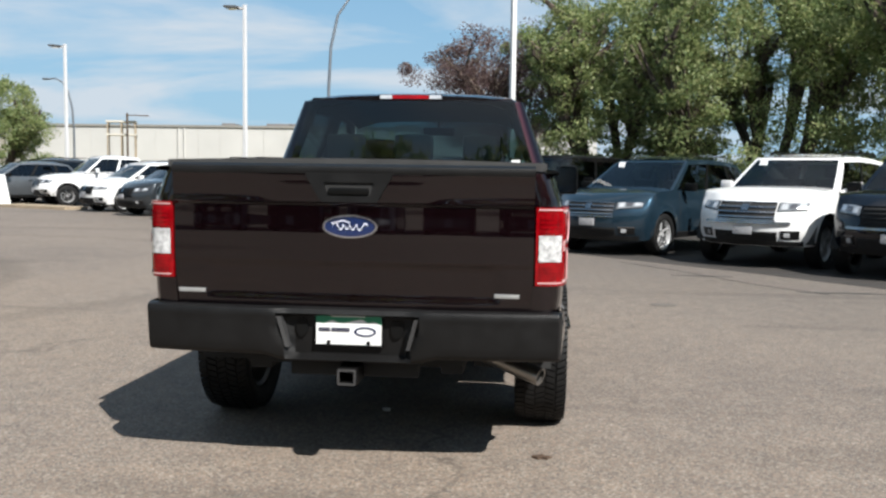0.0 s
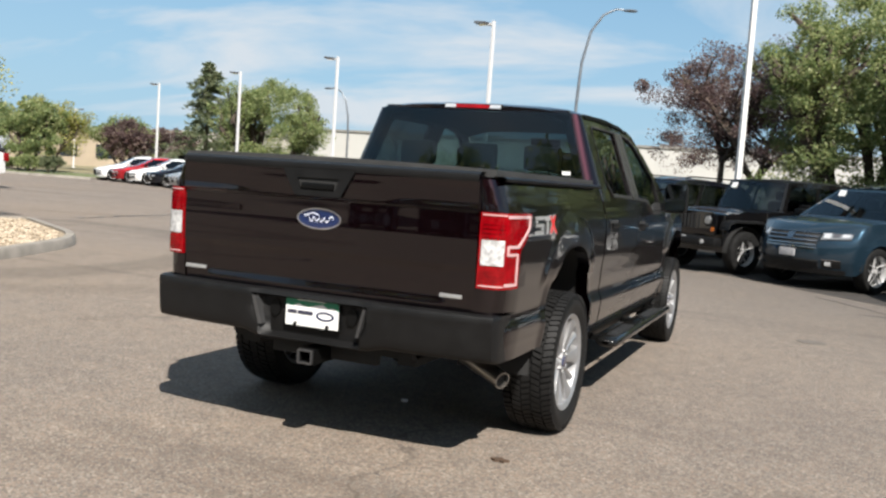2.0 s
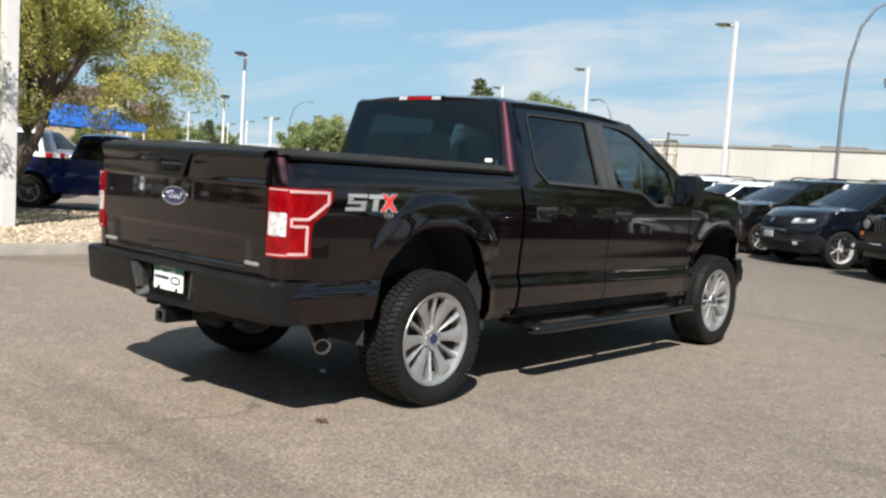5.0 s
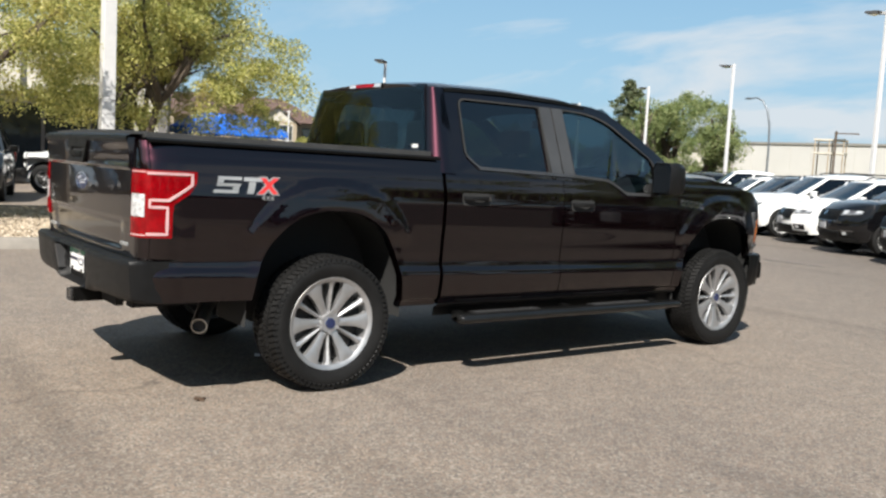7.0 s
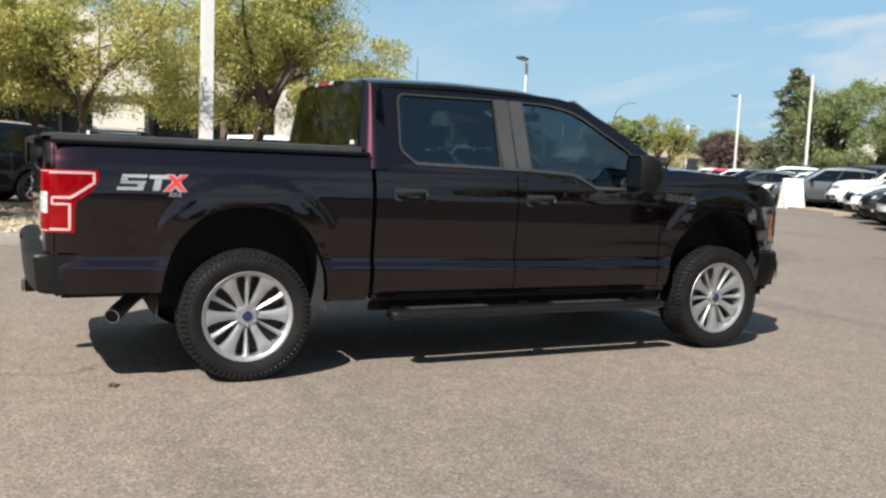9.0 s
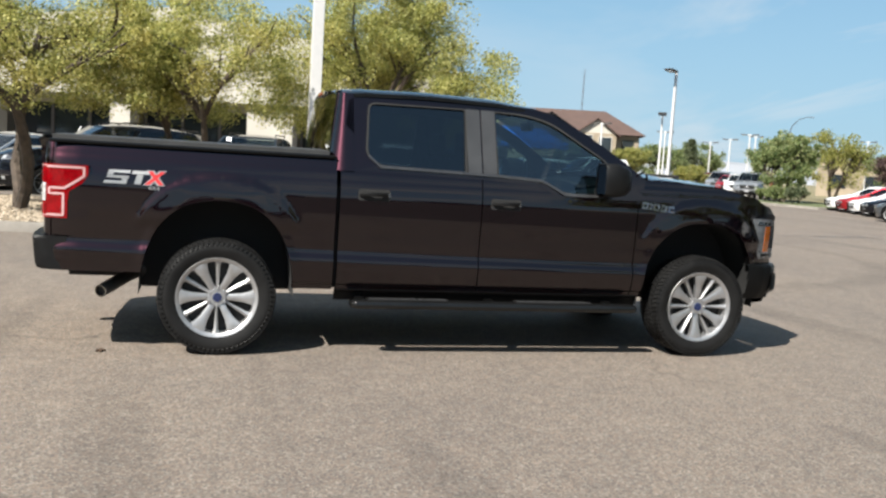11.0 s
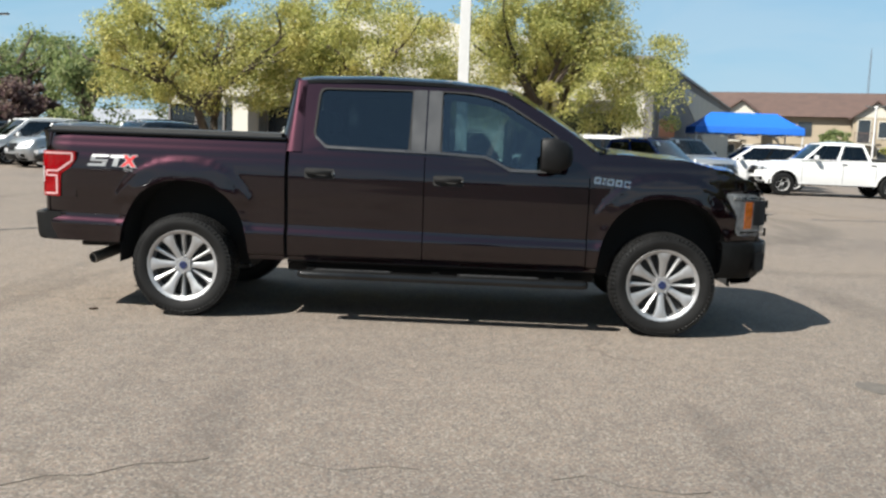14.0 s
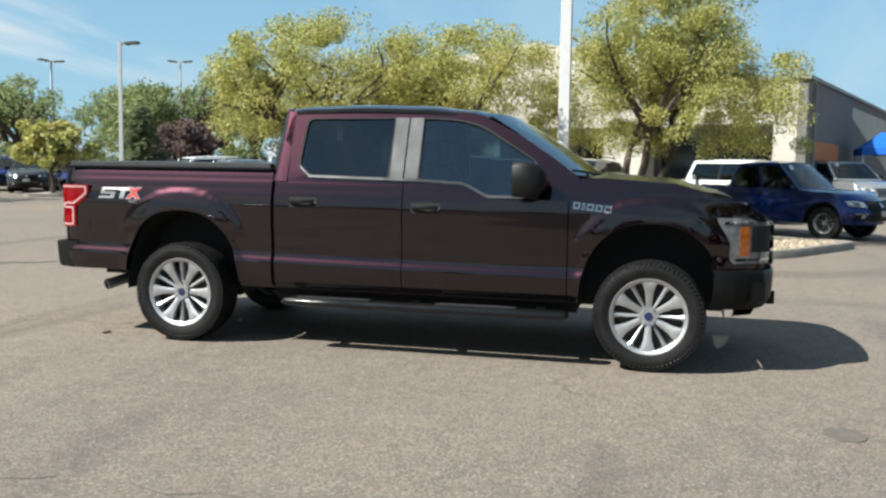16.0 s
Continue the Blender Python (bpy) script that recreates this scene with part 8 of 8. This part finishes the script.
for i, p in enumerate(pipe):
    a, b = Vector(pipe[max(0, i - 1)]), Vector(pipe[min(len(pipe) - 1, i + 1)])
    t = (b - a).normalized()
    e1 = t.orthogonal().normalized()
    e1 = Vector((0, 0, 1)).cross(t).normalized()
    e2 = t.cross(e1)
    rows.append([tuple(Vector(p) + e1 * 0.044 * math.cos(k * math.pi / 8) + e2 * 0.044 * math.sin(k * math.pi / 8)) for k in range(16)])
inner = [tuple(Vector(pipe[-1]) + (Vector(q) - Vector(pipe[-1])) * 0.85) for q in rows[-1]]
sheet(bm, rows + [inner], close=True)
ex = part("exhaust_pipe", bm, PIPE, truck, "steel exhaust pipe turned out behind the wheel")
bm = bmesh.new()
t = (Vector(pipe[-1]) - Vector(pipe[-2])).normalized()
bmesh.ops.create_circle(bm, cap_ends=True, radius=0.039, segments=16, matrix=Matrix.Translation(Vector(pipe[-1]) - t * 0.02) @ t.to_track_quat("Z", "Y").to_matrix().to_4x4())
part("pipe_bore", bm, LINER, ex)
for ax in (AX_R, AX_F):
    for s in (1, -1):
        bm = bmesh.new()
        pts = []
        for k in range(25):
            c = math.cos(math.pi * k / 24)
            pts.append((ax + (ARCH_A + 0.01) * c, HUB + (ARCH_B + 0.008) * max(0, 1 - abs(c) ** ARCH_N) ** (1 / ARCH_N)))
        sheet(bm, [[(s * x, y, z) for x in (0.52, 0.915)] for y, z in pts])
        plate(bm, [(y, z) for y, z in pts], 0.01, (), lambda a, b, d, s=s: (s * (0.52 + d), a, b))
        part("arch_liner", bm, LINER, truck)

# cabin
bm = bmesh.new()
box(bm, (-0.82, 0.80, 0.50), (0.82, 3.05, 0.62))
part("cabin_floor", bm, INTERIOR, truck, smooth=0)
bm = bmesh.new()
rows = []
for y, z in ((2.62, 0.7), (2.60, 1.10), (2.66, 1.20), (2.95, 1.30), (3.15, 1.34)):
    rows.append([(0.82 * (2 * j / 8 - 1), y, z) for j in range(9)])
sheet(bm, rows)
part("dashboard", bm, INTERIOR, truck)
bm = bmesh.new()
sheet(bm, [[(0.66 * (2 * j / 8 - 1), y, roof_z(0.735 * (2 * j / 8 - 1), y) - 0.05) for j in range(9)] for y in (0.85, 1.2, 1.6, 2.0, 2.35)])
part("headliner", bm, HEADLINER, truck)


def seat(x, y, w, name="seat"):
    b = bmesh.new()
    box(b, (x - w / 2, y - 0.02, 0.62), (x + w / 2, y + 0.50, 0.86), bev=0.06)
    rows = []
    for z, dy, k in ((0.80, 0.06, 0.95), (1.0, 0.02, 1.0), (1.2, -0.03, 0.95), (1.40, -0.09, 0.80), (1.44, -0.12, 0.6)):
        rows.append([(x + px * w / 2 * k, y + dy + py * 0.075, z) for px, py in ((-1, -0.7), (-0.6, -1), (0.6, -1), (1, -0.7), (1, 0.6), (0.7, 1), (-0.7, 1), (-1, 0.6))])
    sheet(b, rows, close=True)
    b.faces.new([b.verts.new(p) for p in rows[-1]])
    ob = part(name, b, SEAT_GREY, truck)
    b = bmesh.new()
    box(b, (x - 0.13, y - 0.16, 1.47), (x + 0.13, y - 0.07, 1.64), bev=0.035)
    for sx in (-0.05, 0.05):
        cyl(b, (x + sx, y - 0.115, 1.40), (x + sx, y - 0.115, 1.49), 0.008, n=8)
    part("headrest", b, SEAT_GREY, ob)


for x in (-0.40, 0.40):
    seat(x, 1.95, 0.52)
for x in (-0.46, 0.0, 0.46):
    seat(x, 1.05, 0.45, "rear_seat")
bm = bmesh.new()
bmesh.ops.create_circle(bm, segments=28, radius=0.19, matrix=Matrix.Translation((-0.40, 2.50, 1.12)) @ Matrix.Rotation(radians(65), 4, "X"))
ring = [v.co.copy() for v in bm.verts]
bm.free()
bm = bmesh.new()
c = Vector((-0.40, 2.50, 1.12))
ax3 = Vector((0, -math.sin(radians(65)), math.cos(radians(65))))
rows = []
for p in ring + ring[:1]:
    d = (p - c).normalized()
    rows.append([tuple(p + d * 0.016 * math.cos(k * math.pi / 3) + ax3 * 0.016 * math.sin(k * math.pi / 3)) for k in range(6)])
sheet(bm, rows, close=True)
cyl(bm, tuple(c), (-0.40, 2.62, 1.06), 0.07, 0.05, 14)
box(bm, (-0.58, 2.488, 1.105), (-0.22, 2.512, 1.135))
part("steering_wheel", bm, TRIM, truck)
bm = bmesh.new()
box(bm, (-0.13, 2.48, 1.70), (0.13, 2.505, 1.77), bev=0.012)
cyl(bm, (0, 2.50, 1.76), (0, 2.52, 1.84), 0.012, n=8)
part("inside_mirror", bm, TRIM, truck)
bm = bmesh.new()
box(bm, (-0.82, 0.82, 0.62), (0.82, 0.86, 1.40))
part("back_trim", bm, INTERIOR, truck, smooth=0)


# wheels with twin-slot spokes and blocky all-terrain tyres
def truck_wheel_meshes():
    w, R = 0.275, 0.395
    h = w / 2
    bm = bmesh.new()
    lathe(bm, [(h * 0.5, 0.262), (h * 0.86, 0.268), (h * 0.93, 0.285), (h * 0.985, 0.32), (h * 1.0, 0.335), (h * 0.985, 0.35), (h * 0.94, 0.366), (h * 0.84, 0.379), (h * 0.5, 0.384), (0, 0.386), (-h * 0.5, 0.384), (-h * 0.84, 0.379), (-h * 0.94, 0.366), (-h, 0.335), (-h * 0.93, 0.285), (-h * 0.86, 0.268), (-h * 0.5, 0.262)], 64)
    tyre = mesh_of(bm, "tyre", RUBBER, 45)
    bm = bmesh.new()
    n = 70
    for k in range(n):
        a0 = 2 * math.pi * k / n
        for row, (x0, x1, ph, r0, r1) in enumerate(((0.62, 0.97, 0.0, 0.372, 0.395), (0.22, 0.56, 0.5, 0.384, 0.396), (-0.17, 0.17, 0.25, 0.384, 0.396), (-0.56, -0.22, 0.75, 0.384, 0.396), (-0.97, -0.62, 0.5, 0.372, 0.395))):
            a = a0 + ph * 2 * math.pi / n
            da = 2 * math.pi / n * (0.36 + 0.05 * ((k * 7 + row) % 3 - 1))
            sk = 0.018 * (1 if row % 2 else -1)
            vs = []
            for x, r_in, r_out, s_ in ((x0, 0.37, r1 if row != 4 else r0 + 0.01, -1), (x1, 0.37, r1 if row != 0 else r0 + 0.012, 1)):
                for d in (-da, da):
                    for rr in (r_in, r_out):
                        ang = a + d + sk * s_
                        vs.append(bm.verts.new((x * h, rr * math.cos(ang), rr * math.sin(ang))))
            for q in ((0, 1, 3, 2), (4, 6, 7, 5), (1, 5, 7, 3), (0, 4, 5, 1), (2, 3, 7, 6)):
                bm.faces.new([vs[i] for i in q])
        # side lugs that run over the shoulder
        for s in (1, -1):
            ang = a0 + (0.0 if s > 0 else 0.5) * 2 * math.pi / n
            da = 2 * math.pi / n * 0.30
            vs = []
            for x, rr in ((0.97, 0.378), (1.006, 0.358), (0.97, 0.352)):
                for d in (-da, da):
                    vs.append(bm.verts.new((s * x * h, rr * math.cos(ang + d), rr * math.sin(ang + d))))
            for q in ((0, 1, 3, 2), (2, 3, 5, 4)):
                bm.faces.new([vs[i] for i in q])
    tread = mesh_of(bm, "tread", RUBBER, 0)
    bm = bmesh.new()
    lathe(bm, [(h * 0.86, 0.276), (h * 0.9, 0.272), (h * 0.88, 0.262), (h * 0.80, 0.246), (h * 0.70, 0.244), (h * 0.2, 0.246), (-h * 0.7, 0.24), (-h * 0.8, 0.262)], 64)
    rim = mesh_of(bm, "rim", ALLOY, 40)
    bm = bmesh.new()
    def dish(r):
        return h * (0.58 + 0.22 * (r / 0.26) ** 1.5)
    for k in range(12):
        a = 2 * math.pi * k / 12
        ca, sa = math.cos(a), math.sin(a)
        if k % 2 == 0:
            outline = [(-0.022, 0.052), (0.022, 0.052), (0.022, 0.10), (0.029, 0.17), (0.044, 0.222), (0.070, 0.257), (-0.070, 0.257), (-0.044, 0.222), (-0.029, 0.17), (-0.022, 0.10)]
            back = 0.0
        else:
            outline = [(-0.008, 0.06), (0.008, 0.06), (0.011, 0.15), (0.014, 0.22), (0.030, 0.258), (-0.030, 0.258), (-0.014, 0.22), (-0.011, 0.15)]
            back = 0.010
        ridge = [(0.0, q) for q in (0.07, 0.12, 0.18, 0.24)]
        n_out = len(outline)
        vo = [bm.verts.new((dish(q) - back, q * ca - p * sa, q * sa + p * ca)) for p, q in outline]
        vb = [bm.verts.new((dish(q) - back - 0.035, q * ca - p * sa * 1.05, q * sa + p * ca)) for p, q in outline]
        mid = [bm.verts.new((dish(q) - back + 0.009, q * ca, q * sa)) for _, q in ridge]
        half = n_out // 2
        right = vo[1:half + 1]
        left = [vo[0]] + vo[:half:-1]
        for sd in (right, left):
            m_ = len(sd)
            for i in range(m_ - 1):
                m0, m1 = mid[min(3, i * 3 // (m_ - 1))], mid[min(3, (i + 1) * 3 // (m_ - 1))]
                bm.faces.new((sd[i], sd[i + 1], m1, m0) if m0 is not m1 else (sd[i], sd[i + 1], m0))
        bm.faces.new((left[0], right[0], mid[0]))
        bm.faces.new((right[-1], left[-1], mid[3]))
        for i in range(n_out):
            bm.faces.new((vo[i], vo[(i + 1) % n_out], vb[(i + 1) % n_out], vb[i]))
    spokes = mesh_of(bm, "spokes", ALLOY, 35)
    bm = bmesh.new()
    lathe(bm, [(h * 0.15, 0.0005), (h * 0.15, 0.245)], 40)
    backing = mesh_of(bm, "brake_disc", DARK_ALLOY, 40)
    bm = bmesh.new()
    cyl(bm, (h * 0.40, 0, 0), (h * 0.70, 0, 0), 0.066, 0.056, 36)
    for k in range(6):
        a = 2 * math.pi * (k + 0.5) / 6
        cyl(bm, (h * 0.6, 0.060 * math.cos(a), 0.060 * math.sin(a)), (h * 0.74, 0.060 * math.cos(a), 0.060 * math.sin(a)), 0.012, 0.010, 8)
    hub = mesh_of(bm, "hub", (ALLOY,), 35)
    bm = bmesh.new()
    cyl(bm, (h * 0.66, 0, 0), (h * 0.75, 0, 0), 0.033, 0.030, 24)
    cap = mesh_of(bm, "centre_cap", BLUE_BADGE, 35)
    return tyre, (("tread", tread, "stuff"), ("rim", rim, ""), ("spokes", spokes, ""), ("brake_disc", backing, ""), ("hub", hub, ""), ("centre_cap", cap, ""))


wheel_tyre, wheel_parts = truck_wheel_meshes()
for ax in (AX_R, AX_F):
    for s in (1, -1):
        wt = new("wheel", wheel_tyre)
        wt.parent = truck
        wt.matrix_basis = pose(s * 0.865, ax, HUB, 0, 0, 0 if s > 0 else 180) @ pose(0, 0, 0, 30 if ax else 0)
        for nm, me, kd in wheel_parts:
            o = new(nm, me)
            o.parent = wt
            if kd:
                tagged(o, kind=kd)
